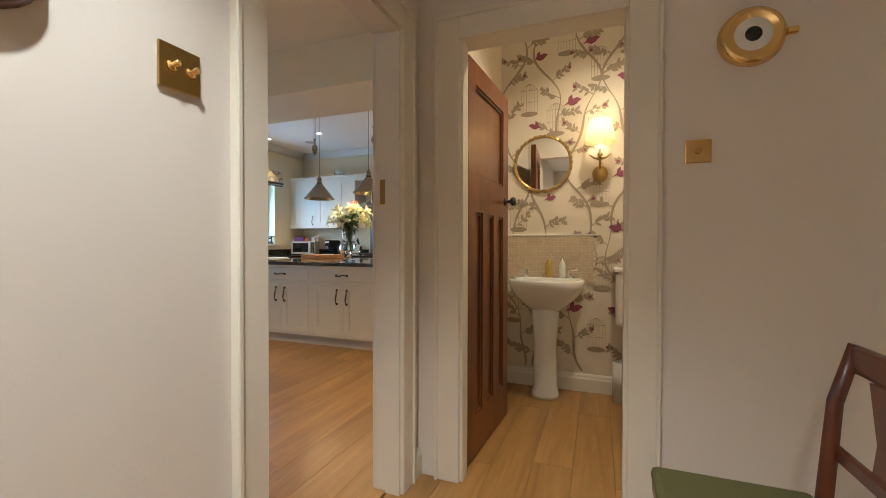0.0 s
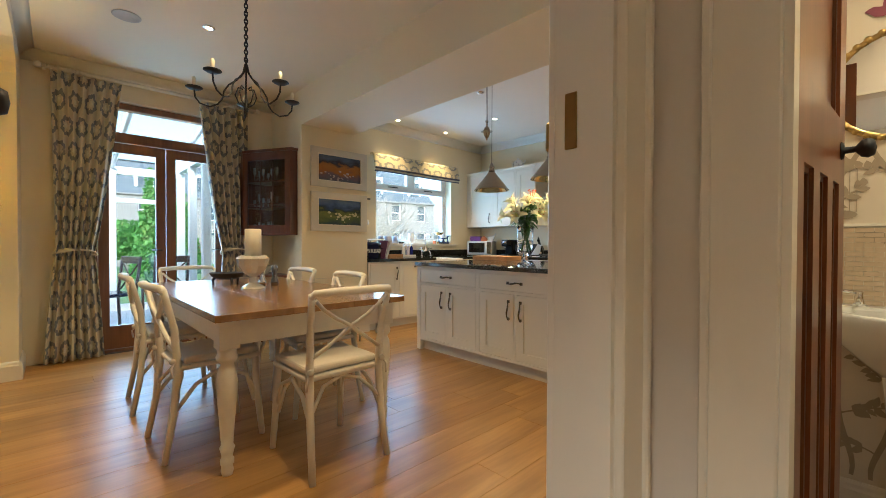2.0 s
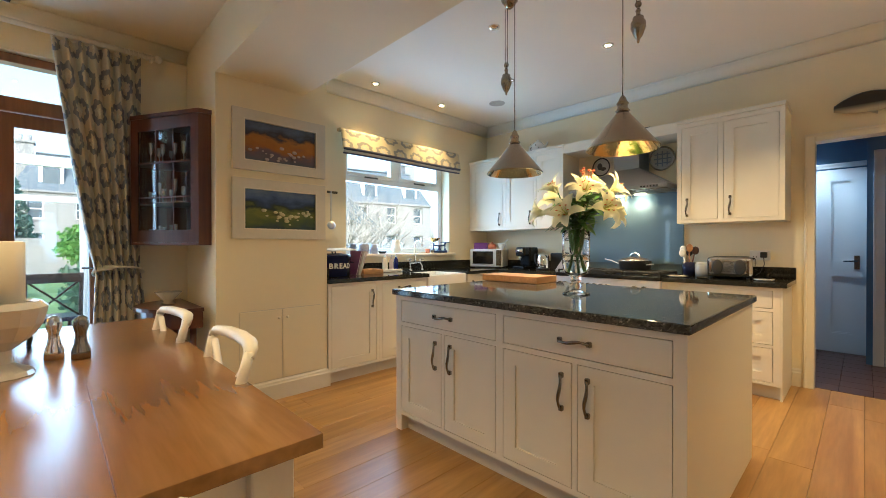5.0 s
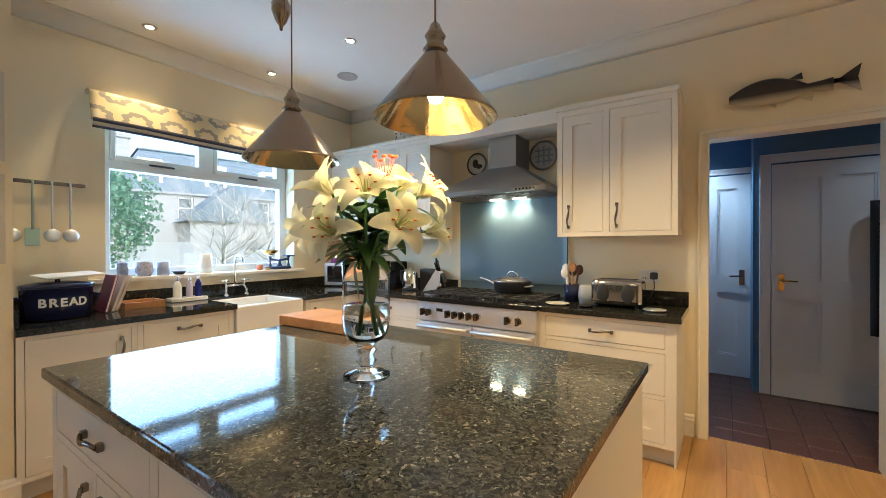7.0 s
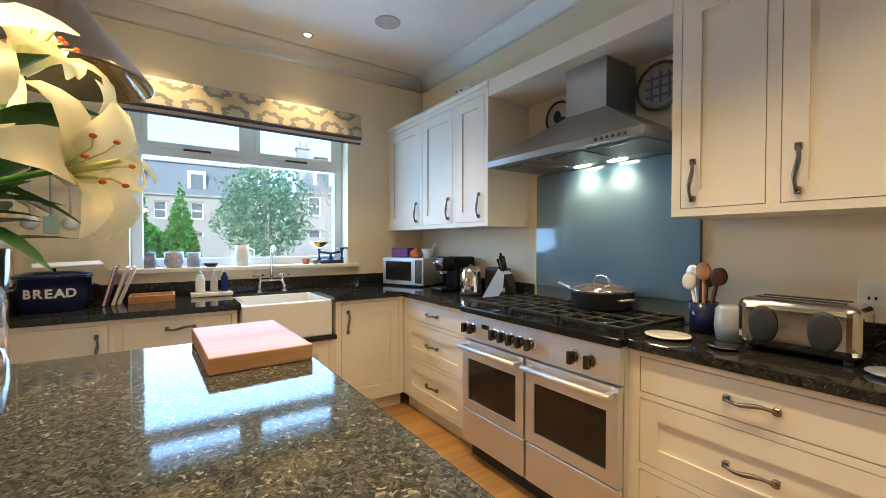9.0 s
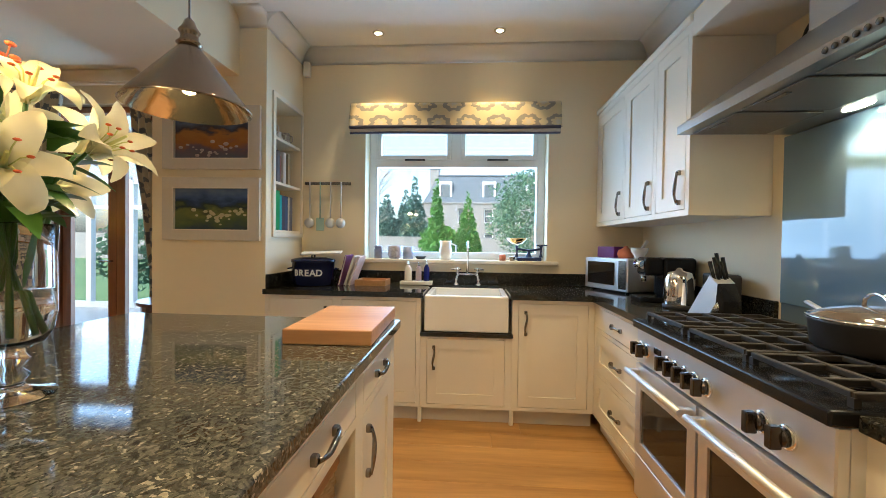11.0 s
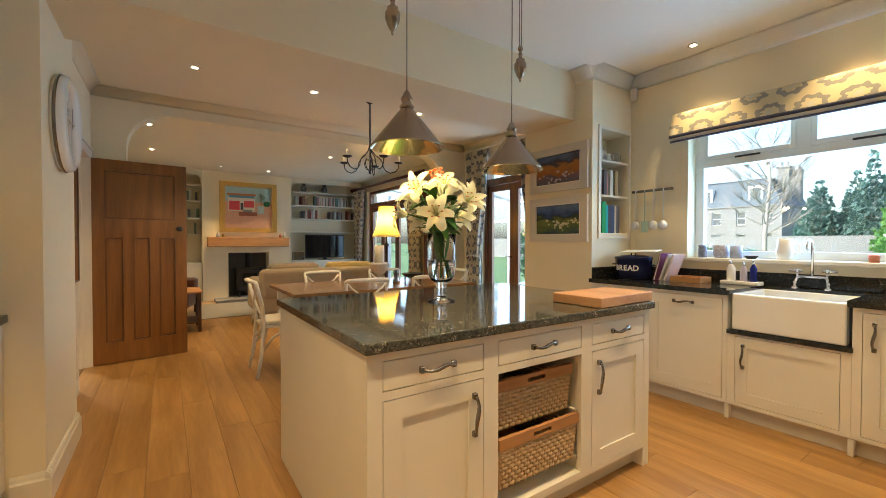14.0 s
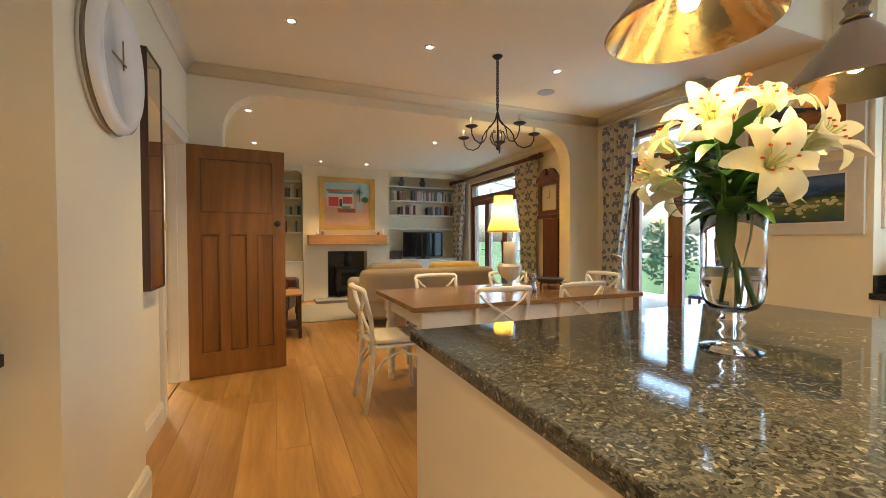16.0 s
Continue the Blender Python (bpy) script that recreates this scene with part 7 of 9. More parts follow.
glazed_doors("door_6", "brown timber glazed doors to the conservatory", -3.245, -1.155, 2.445, 2.06, [-2.55, -1.85])

# corner cabinet and table below it
cc = thing("corner_cabinet", "dark mahogany corner cabinet with glazed door and glassware", "cabinet", (XD, 2.85, 1.19))
o5 = [(0.002, -0.002), (0.002, -0.72), (0.15, -0.72), (0.72, -0.15), (0.72, -0.002)]
Shape().prism(o5, 0.0, 0.02).prism([(x * 1.02, y * 1.02) for x, y in o5], 0.935, 0.965).prism([(0.002, -0.002), (0.002, -0.72), (0.016, -0.72), (0.016, -0.016), (0.72, -0.016), (0.72, -0.002)], 0.02, 0.935).prism([(0.016, -0.72), (0.15, -0.72), (0.15, -0.706), (0.016, -0.706)], 0.02, 0.935).prism([(0.706, -0.15), (0.72, -0.15), (0.72, -0.016), (0.706, -0.016)], 0.02, 0.935).ob("carcass", MAHOG, cc)
Shape().prism([(0.03, -0.03), (0.03, -0.68), (0.14, -0.68), (0.68, -0.14), (0.68, -0.03)], 0.31, 0.32).prism([(0.03, -0.03), (0.03, -0.68), (0.14, -0.68), (0.68, -0.14), (0.68, -0.03)], 0.61, 0.62).ob("shelf", MAHOG, cc)
L = math.hypot(0.57, 0.57)
md_ = pose(0.15, -0.72, 0, 0, 0, 45)
fr_ = Shape().slab([0.0, 0.09, L - 0.09, L], [0.021, 0.11, 0.845, 0.934], lambda u, w: not (0.09 < u < L - 0.09 and 0.11 < w < 0.845), 0.0, 0.025, md_)
fr_.slab([0.09, 0.30, 0.312, L - 0.30, L - 0.288, L - 0.09], [0.11, 0.345, 0.355, 0.60, 0.61, 0.845], lambda u, w: 0.30 < u < 0.312 or L - 0.30 < u < L - 0.288 or 0.345 < w < 0.355 or 0.60 < w < 0.61, 0.006, 0.016, md_)
dr = fr_.ob("door", MAHOG, cc)
gp = Shape().slab([0.085, L - 0.085], [0.105, 0.85], lambda u, w: True, 0.018, 0.021, md_).ob("pane", CABGL, dr)
gp.visible_shadow = False
cc.scale = (1.0, 0.55, 1.0)
s = Shape()
rnd = random.Random(3)
for z in (0.021, 0.321, 0.621):
    for i in range(6):
        u = 0.18 + i * 0.075
        p = md_ @ Vector((u, 0.12 + 0.06 * (i % 2), z))
        h = rnd.uniform(0.08, 0.17)
        s.lathe([(0, 0), (0.025, 0.0), (0.005, 0.01), (0.005, h * 0.4), (0.025, h * 0.55), (0.028, h), (0.026, h), (0.02, h * 0.6), (0, h * 0.5)], 12, tuple(p))
s.ob("glassware", mat("crystal", (0.55, 0.55, 0.55), 0.06, 0.4), cc, "cut glasses on the shelves")
dt = thing("demilune_table", "small dark wooden half-round side table", "side table", (XD, 2.80, 0))
Shape().prism([(0.0, 0.0)] + [(0.36 + 0.36 * math.cos(radians(180 + 180 * i / 16)), 0.36 * math.sin(radians(180 + 180 * i / 16))) for i in range(17)], 0.72, 0.745).prism([(0.36 + 0.33 * math.cos(radians(180 + 180 * i / 16)), 0.33 * math.sin(radians(180 + 180 * i / 16))) for i in range(17)], 0.60, 0.719).ob("top", MAHOG, dt)
for px, py in ((0.08, -0.05), (0.64, -0.05), (0.20, -0.27), (0.52, -0.27)):
    Shape().tube([(px, py, 0.62), (px, py, 0.0)], [0.022, 0.013], 8).ob("leg", MAHOG, dt)
dt.matrix_world = pose(XD + 0.0, 2.80, 0)
tin("glass_bowl", "pale glass bowl on the side table", "bowl", (XD + 0.30, 2.66, 0.746), [(0, 0), (0.05, 0), (0.03, 0.02), (0.09, 0.09), (0.085, 0.09), (0.02, 0.03), (0, 0.03)], mat("pale_glass", (0.4, 0.38, 0.34), 0.1))


# pictures on the pier
def abstract(name, bands, seed):
    """A small landscape in loose horizontal strokes of paint."""
    m = bpy.data.materials.new(name)
    m.use_nodes = True
    t = m.node_tree
    b = t.nodes["Principled BSDF"]
    tc = t.nodes.new("ShaderNodeTexCoord")
    mp = t.nodes.new("ShaderNodeMapping")
    mp.inputs["Location"].default_value = (seed, seed * 2, 0)
    mp.inputs["Scale"].default_value = (7, 7, 16)
    nz = t.nodes.new("ShaderNodeTexNoise")
    nz.inputs["Scale"].default_value, nz.inputs["Detail"].default_value = 1.0, 6
    sep = t.nodes.new("ShaderNodeSeparateXYZ")
    ma = t.nodes.new("ShaderNodeMath")
    ma.operation = "MULTIPLY_ADD"
    ma.inputs[1].default_value, ma.inputs[2].default_value = 0.22, -0.11
    mr_ = t.nodes.new("ShaderNodeMapRange")
    mr_.inputs[1].default_value, mr_.inputs[2].default_value = -0.15, 0.15
    ad = t.nodes.new("ShaderNodeMath")
    r = t.nodes.new("ShaderNodeValToRGB")
    e = r.color_ramp.elements
    e[0].position, e[0].color = bands[0][0], (*bands[0][1], 1)
    e[1].position, e[1].color = bands[-1][0], (*bands[-1][1], 1)
    for p, c in bands[1:-1]:
        k = e.new(p)
        k.color = (*c, 1)
    t.links.new(tc.outputs["Object"], mp.inputs[0])
    t.links.new(mp.outputs[0], nz.inputs["Vector"])
    t.links.new(tc.outputs["Object"], sep.inputs[0])
    t.links.new(nz.outputs[0], ma.inputs[0])
    t.links.new(sep.outputs[2], ad.inputs[0])
    t.links.new(ma.outputs[0], ad.inputs[1])
    t.links.new(ad.outputs[0], mr_.inputs[0])
    t.links.new(mr_.outputs[0], r.inputs[0])
    t.links.new(r.outputs[0], b.inputs["Base Color"])
    b.inputs["Roughness"].default_value = 0.6
    b.inputs["Specular IOR Level"].default_value = 0.2
    return m


def landscape(z, material, label, daub):
    root = thing("framed_painting", label, "painting", (-4.799, 3.31, z), 90, "paintings on the pier")
    Shape().slab([-0.36, -0.275, 0.275, 0.36], [-0.222, -0.145, 0.145, 0.222], lambda u, w: not (-0.275 < u < 0.275 and -0.145 < w < 0.145), -0.032, -0.001).ob("frame", mat("limed_frame", (0.62, 0.58, 0.50), 0.5, var=0.06, scale=30), root, "wide pale limed frame")
    Shape().slab([-0.283, -0.275, 0.275, 0.283], [-0.153, -0.145, 0.145, 0.153], lambda u, w: not (-0.275 < u < 0.275 and -0.145 < w < 0.145), -0.035, -0.0325).ob("slip", CHAIRP, root)
    Shape().box(-0.276, 0.276, -0.012, -0.004, -0.146, 0.146).ob("canvas", material, root)
    s = Shape()
    rn = random.Random(int(z * 100))
    for i in range(26):
        u, w = daub[0] + rn.gauss(0, daub[2]), daub[1] + rn.gauss(0, 0.035)
        if abs(u) < 0.25 and abs(w) < 0.125:
            s.ball((u, -0.013, w), 0.012 * rn.uniform(0.5, 1.4), 1.3, 0.12, 0.8, 7, 5)
    tagged(s.ob("brush_daubs", mat("white_daubs_%d" % int(z * 100), daub[3], 0.4), root), kind="stuff")
    return root


landscape(1.965, abstract("painting_moor", [(0.0, (0.12, 0.13, 0.16)), (0.22, (0.16, 0.12, 0.15)), (0.40, (0.34, 0.14, 0.04)), (0.58, (0.38, 0.17, 0.05)), (0.70, (0.05, 0.05, 0.07)), (0.82, (0.09, 0.12, 0.19)), (1.0, (0.12, 0.17, 0.30))], 1.3), "loose orange moorland painting in a wide pale frame", (0.0, -0.08, 0.12, (0.45, 0.38, 0.36)))
landscape(1.46, abstract("painting_meadow", [(0.0, (0.05, 0.08, 0.09)), (0.20, (0.09, 0.13, 0.06)), (0.42, (0.17, 0.19, 0.06)), (0.56, (0.03, 0.05, 0.05)), (0.66, (0.03, 0.06, 0.14)), (0.80, (0.07, 0.12, 0.27)), (1.0, (0.13, 0.19, 0.33))], 4.1), "loose meadow and sea painting in a wide pale frame", (0.09, -0.05, 0.09, (0.50, 0.46, 0.26)))
ht = thing("pier_cupboard", "pair of flush cream cupboard doors low in the pier", "cupboard", (-4.80, 3.32, 0), 90)
# darker backing sheet paints the shadow gap round the doors
Shape().box(-0.321, 0.316, -0.0015, 0.0, 0.152, 0.698).ob("reveal", PLINTH, ht)
for sx, kx in ((-0.317, -0.035), (0.0, 0.03)):
    d_ = Shape().box(sx, sx + 0.312, -0.008, -0.0016, 0.157, 0.693, 0.001).ob("door", CREAM, ht)
    Shape().lathe([(0, 0), (0.006, 0.0), (0.005, 0.012), (0.011, 0.02), (0, 0.026)], 12, m=pose(kx, -0.008, 0.63, 90, 0, 0)).ob("knob", TRIM, d_)

# ---- living room ----
br = Shape().slab([-3.90, -3.42, -2.62, -2.15], [0, 1.0, 2.78], lambda u, w: not (-3.42 < u < -2.62 and w < 1.0), -4.0, -3.6)
structure(br, "wall_chimney_breast", CREAM, "cream painted chimney breast with a stove opening")
structure(Shape().box(-3.419, -2.621, -3.998, -3.93, 0.0, 0.999), "wall_fireback", SLATE, "dark fireback of the stove opening")
structure(Shape().box(-3.70, -2.35, -3.93, -3.15, 0.001, 0.06, 0.008), "hearth", STONEH, "dark stone hearth slab", "hearth")
sv = thing("wood_stove", "black cast iron wood stove with flue pipe", "stove", (-3.02, -3.68, 0.061))
Shape().box(-0.25, 0.25, -0.16, 0.16, 0.12, 0.60, 0.015, 2).box(-0.27, 0.27, -0.18, 0.18, 0.601, 0.625, 0.006).ob("body", IRON, sv)
for sx in (-0.2, 0.2):
    for sy in (-0.12, 0.12):
        Shape().tube([(sx, sy, 0), (sx, sy, 0.121)], 0.02, 8).ob("leg", IRON, sv)
Shape().slab([-0.20, -0.15, 0.15, 0.20], [0.17, 0.23, 0.50, 0.55], lambda u, w: not (-0.15 < u < 0.15 and 0.23 < w < 0.50), 0.161, 0.18).ob("door", IRON, sv)
Shape().box(-0.151, 0.151, 0.163, 0.168, 0.229, 0.501).ob("window", DARKGL, sv)
Shape().tube([(0, -0.03, 0.62), (0, -0.03, 0.93)], 0.065, 16).ob("flue", IRON, sv)
mt_ = thing("mantel_beam", "chunky pale oak mantel beam on the chimney breast", "mantelpiece", (-3.02, -3.6, 1.13))
Shape().box(-0.79, 0.79, 0.001, 0.22, 0.0, 0.20, 0.01, 2).ob("beam", MANTEL, mt_)
for x, h, mm in ((-3.72, 0.12, WAX), (-2.42, 0.09, WHITE), (-2.52, 0.07, OLDBRASS), (-3.64, 0.07, TERRA)):
    tin("mantel_ornament", "small ornament on the mantel beam", "ornament", (x, -3.48, 1.331), [(0, 0), (0.03, 0), (0.035, h * 0.4), (0.02, h * 0.8), (0.022, h), (0, h)], mm, 14)
pt = thing("gilt_painting", "bright painting of a pink house and palm in a gilt frame", "painting", (-3.02, -3.598, 1.97), 180)
Shape().slab([-0.56, -0.46, 0.46, 0.56], [-0.53, -0.44, 0.44, 0.53], lambda u, w: not (-0.46 < u < 0.46 and -0.44 < w < 0.44), -0.05, -0.002).ob("frame", GOLD, pt, "broad gilt frame")
cv = lambda n, c: mat("paint_" + n, c, 0.5, var=0.12, scale=14)
Shape().box(-0.46, 0.46, -0.016, -0.003, -0.44, 0.44).ob("canvas", cv("ground", (0.62, 0.36, 0.24)), pt)
for k, (n, c, bx4) in enumerate((("sky", (0.38, 0.55, 0.55), (-0.455, 0.455, 0.12, 0.435)), ("eaves", (0.10, 0.28, 0.38), (-0.38, 0.10, 0.20, 0.25)), ("roof", (0.50, 0.16, 0.05), (-0.42, 0.14, 0.25, 0.29)), ("house", (0.66, 0.62, 0.52), (-0.40, 0.12, -0.08, 0.20)), ("shutter", (0.60, 0.06, 0.08), (-0.38, -0.18, -0.06, 0.13)), ("awning", (0.60, 0.08, 0.09), (-0.10, 0.10, 0.0, 0.14)), ("doorway", (0.05, 0.07, 0.10), (-0.165, -0.11, -0.06, 0.09)), ("car", (0.30, 0.10, 0.06), (-0.20, 0.16, -0.18, -0.10)), ("car_top", (0.20, 0.25, 0.22), (-0.12, 0.06, -0.10, -0.05)), ("kiosk", (0.42, 0.55, 0.58), (0.17, 0.30, -0.13, 0.04)), ("trunk", (0.25, 0.14, 0.05), (0.235, 0.25, 0.04, 0.24)))):
    Shape().box(bx4[0], bx4[1], -0.0172 - 0.0008 * k, -0.0163, bx4[2], bx4[3]).ob("paint_" + n, cv(n, c), pt)
s = Shape()
for k in range(9):
    a = radians(k * 40)
    leaf(s, (0.24, -0.028, 0.25), (math.cos(a), 0, math.sin(a)), 0.10, 0.016, 0.3)
s.ball((0.36, -0.022, 0.09), 0.06, 1.2, 0.03, 1)
s.ob("paint_palm", cv("palm", (0.03, 0.16, 0.06)), pt)


def bookcase(name, label, x0, x1, zs, fill, low=0.80, seed=1):
    root = thing(name, label, "shelves", ((x0 + x1) / 2, -4.0, 0))
    w = (x1 - x0) / 2 - 0.003
    for z in zs:
        Shape().box(-w, w, 0.001, 0.27, z, z + 0.03, 0.003).ob("shelf", TRIM, root)
    Shape().box(-w, w, 0.001, 0.36, 0.0, low, 0.004).ob("cupboard", TRIM, root)
    Shape().box(-w, w, 0.001, 0.38, low + 0.001, low + 0.03, 0.004).ob("cupboard_top", TRIM, root)
    rn = random.Random(seed)
    for z in fill:
        x = x0 + 0.03
        while x < x1 - 0.08:
            if rn.random() < 0.16:
                x += rn.uniform(0.04, 0.16)
                continue
            bw_ = rn.uniform(0.02, 0.045)
            h = rn.uniform(0.17, 0.235)
            book((x, -3.985, z + 0.0305), bw_, rn.uniform(0.15, 0.2), h, COLS[rn.randrange(8)], 0, 0, "books on the shelves")
            x += bw_ + 0.0015
    return root


bookcase("bookshelves", "ivory alcove shelves crowded with books above a cupboard", -5.60, -3.905, (1.45, 1.755, 2.07, 2.385), (1.755, 2.07), 0.77, 5)
bookcase("bookshelves", "ivory alcove shelves crowded with books above a cupboard", -2.145, -0.925, (1.36, 1.70, 2.05, 2.385), (1.36, 1.70, 2.05), 0.77, 9)
for x0 in (-5.60, -2.145):
    x1 = -3.905 if x0 < -4 else -0.925
    lb = [(x0, 2.9)] + [(x0 + 0.001, 2.40)] + [(x, z) for x, z in arc(x0 + 0.13, 2.48, 0.12, 180, 90, 5)] + [(x, z) for x, z in arc(x1 - 0.13, 2.48, 0.12, 90, 0, 5)] + [(x1 - 0.001, 2.40), (x1, 2.9)]
    structure(Shape().prism(lb, 3.60, 3.66, mz), "wall_alcove_head", CREAM, "cream rounded alcove head over the shelves")
for x, h in ((-4.25, 0.20), (-4.75, 0.21)):
    tin("shelf_vase", "dark tall vase on top of the shelves", "vase", (x, -3.85, 2.4155), [(0, 0), (0.05, 0), (0.075, h * 0.45), (0.04, h * 0.8), (0.05, h), (0, h)], PEWTER, 16)
tv = thing("television", "flat black television standing on the cupboard", "television", (-4.74, -3.80, 0.801))
Shape().box(-0.47, 0.47, -0.02, 0.02, 0.05, 0.60, 0.006).ob("case", BLACKM, tv)
Shape().box(-0.455, 0.455, 0.0205, 0.0225, 0.065, 0.585).ob("screen", DARKGL, tv)
Shape().box(-0.15, 0.15, -0.09, 0.09, 0.0, 0.012, 0.003).box(-0.04, 0.04, -0.015, 0.015, 0.012, 0.051).ob("stand", BLACKM, tv)
bxs = thing("music_centre", "small dark radio on the cupboard top", "radio", (-4.10, -3.80, 0.801))
Shape().box(-0.12, 0.12, -0.08, 0.08, 0, 0.19, 0.008).ob("body", PEWTER, bxs)

so = thing("sofa", "beige upholstered sofa seen from behind", "sofa", (-3.78, -1.15, 0))
s = Shape().box(-1.05, 1.05, -0.45, 0.45, 0.10, 0.42, 0.05, 3)
s.ob("base", SOFA, so)
Shape().box(-1.05, 1.05, 0.22, 0.47, 0.30, 0.80, 0.09, 4).ob("back", SOFA, so)
for sx in (-1, 1):
    Shape().box(sx * 0.98 - 0.12, sx * 0.98 + 0.12, -0.48, 0.44, 0.12, 0.64, 0.07, 4).ob("arm", SOFA, so)
for sx in (-0.5, 0.47):
    Shape().box(sx - 0.42, sx + 0.42, 0.0, 0.24, 0.44, 0.88, 0.09, 4).ob("back_cushion", GOLDC if sx < 0 else SOFA, so)
    Shape().box(sx - 0.43, sx + 0.43, -0.47, 0.10, 0.42, 0.56, 0.05, 3).ob("seat_cushion", SOFA, so)
for sx in (-0.95, 0.95):
    for sy in (-0.38, 0.38):
        Shape().tube([(sx, sy, 0), (sx, sy, 0.11)], 0.025, 8).ob("leg", DARKW, so)
rgm = tagged(Shape().box(-4.7, -1.98, -3.1, -1.38, 0.001, 0.014, 0.004).ob("rug", RUG), "plain grey rug in front of the hearth", "rug")
ac = thing("leather_armchair", "brown leather armchair beside the hearth", "armchair", (-1.55, -2.1, 0), 75)
Shape().box(-0.38, 0.38, -0.38, 0.38, 0.14, 0.44, 0.06, 3).ob("seat", LEATHER, ac)
Shape().box(-0.38, 0.38, -0.42, -0.20, 0.30, 0.86, 0.08, 4).ob("back", LEATHER, ac)
for sx in (-0.38, 0.38):
    Shape().box(sx - 0.09, sx + 0.09, -0.36, 0.36, 0.16, 0.60, 0.06, 4).ob("arm", LEATHER, ac)
for sx in (-0.33, 0.33):
    for sy in (-0.33, 0.33):
        Shape().tube([(sx, sy, 0), (sx, sy, 0.15)], 0.022, 8).ob("leg", DARKW, ac)
sd = thing("side_table", "small wooden side table beyond the door", "side table", (-1.72, -0.7, 0))
Shape().box(-0.22, 0.22, -0.30, 0.30, 0.53, 0.555, 0.004).ob("top", MANTEL, sd)
Shape().box(-0.20, 0.20, -0.28, 0.28, 0.12, 0.14).ob("shelf", DARKW, sd)
for a_, b_2 in ((-0.20, -0.18), (0.18, 0.20)):
    Shape().box(a_, b_2, -0.28, 0.28, 0.42, 0.529).ob("apron", DARKW, sd)
for sx in (-0.19, 0.19):
    for sy in (-0.27, 0.27):
        Shape().box(sx - 0.02, sx + 0.02, sy - 0.02, sy + 0.02, 0, 0.5295).ob("leg", DARKW, sd)

gf = thing("longcase_clock", "dark mahogany longcase clock with a scrolled hood", "clock", (-5.40, 0.07, 0), 90)
Shape().box(-0.26, 0.26, -0.13, 0.13, 0.0, 0.10, 0.006).box(-0.24, 0.24, -0.12, 0.12, 0.10, 0.55, 0.004).box(-0.26, 0.26, -0.13, 0.13, 0.55, 0.60, 0.01, 2).box(-0.17, 0.17, -0.10, 0.12, 0.60, 1.52, 0.004).box(-0.26, 0.26, -0.14, 0.13, 1.52, 1.58, 0.012, 2).ob("trunk", MAHOG, gf)
Shape().slab([-0.24, -0.18, 0.18, 0.24], [1.581, 1.64, 2.0, 2.05], lambda u, w: not (-0.18 < u < 0.18 and 1.64 < w < 2.0), -0.13, 0.12).ob("hood", MAHOG, gf)
sc2 = [(-0.27, 2.05), (0.27, 2.05), (0.27, 2.10), (0.20, 2.13), (0.12, 2.22), (0.05, 2.24), (0.03, 2.19), (0.05, 2.15), (0.0, 2.12), (-0.05, 2.15), (-0.03, 2.19), (-0.05, 2.24), (-0.12, 2.22), (-0.20, 2.13), (-0.27, 2.10)]
Shape().prism(sc2, 0.10, 0.15, pose(0, 0, 0, 90, 0, 0)).box(-0.25, 0.25, -0.10, 0.12, 2.0505, 2.10).ball((0, -0.12, 2.17), 0.02).ob("pediment", MAHOG, gf)
Shape().box(-0.181, 0.181, -0.10, -0.09, 1.639, 2.001).ob("dial", mat("painted_dial", (0.55, 0.52, 0.42), 0.3), gf)
Shape().box(-0.004, 0.004, -0.104, -0.101, 1.82, 1.94).box(-0.08, 0.0, -0.104, -0.101, 1.816, 1.824).ob("pointer", BLACKM, gf)

fl = thing("floor_lamp", "dark turned floor lamp with a glowing yellow bell shade", "floor lamp", (-4.32, 0.42, 0))
Shape().lathe([(0, 0), (0.15, 0), (0.15, 0.03), (0.10, 0.05), (0.04, 0.07), (0.03, 0.12), (0.045, 0.16), (0.026, 0.22), (0.022, 0.6), (0.03, 0.8), (0.022, 0.95), (0.026, 1.15), (0.040, 1.19), (0.018, 1.22), (0.010, 1.30), (0.010, 1.42), (0, 1.42)], 20).ob("stand", DARKW, fl)
nsh = [(0.215 - 0.095 * (1 - (1 - t) ** 2.2), 1.32 + 0.45 * t) for t in [i / 8 for i in range(9)]]
Shape().lathe(nsh, 32).ob("shade", SHADEY, fl, "glowing yellow silk bell shade")
Shape().lathe([(0.216, 1.314), (0.219, 1.32), (0.216, 1.332)], 32).ob("trim", GOLDC, fl)
Shape().lathe([(0.120, 1.765), (0.123, 1.77), (0.120, 1.776)], 32).ob("trim", GOLDC, fl)
Shape().lathe([(0, 1.42), (0.015, 1.43), (0.03, 1.47), (0.02, 1.51), (0, 1.52)], 14).ob("bulb", BULB, fl)
lamp_point("floor_lamp_bulb", (-4.32, 0.42, 1.56), 8, (1.0, 0.66, 0.28), 0.03)
cht = thing("metal_chest", "embossed silver metal chest with a latticed lid", "chest", (-3.50, 0.28, 0))
Shape().box(-0.52, 0.52, -0.25, 0.25, 0.06, 0.41, 0.006).ob("body", mat("embossed_silver", (0.42, 0.40, 0.36), 0.38, 0.9, 0.35, 28, 0.4, 26), cht)
s = Shape().box(-0.53, 0.53, -0.26, 0.26, 0.411, 0.435, 0.004)
for k in range(9):
    s.box(-0.50 + k * 0.123, -0.485 + k * 0.123, -0.25, 0.25, 0.4352, 0.445)
s.ob("lid", OLDBRASS, cht)
for sx in (-0.46, 0.46):
    for sy in (-0.2, 0.2):
        Shape().lathe([(0, 0), (0.03, 0), (0.04, 0.03), (0.03, 0.0605), (0, 0.0605)], 12, (sx, sy, 0)).ob("foot", DARKW, cht)
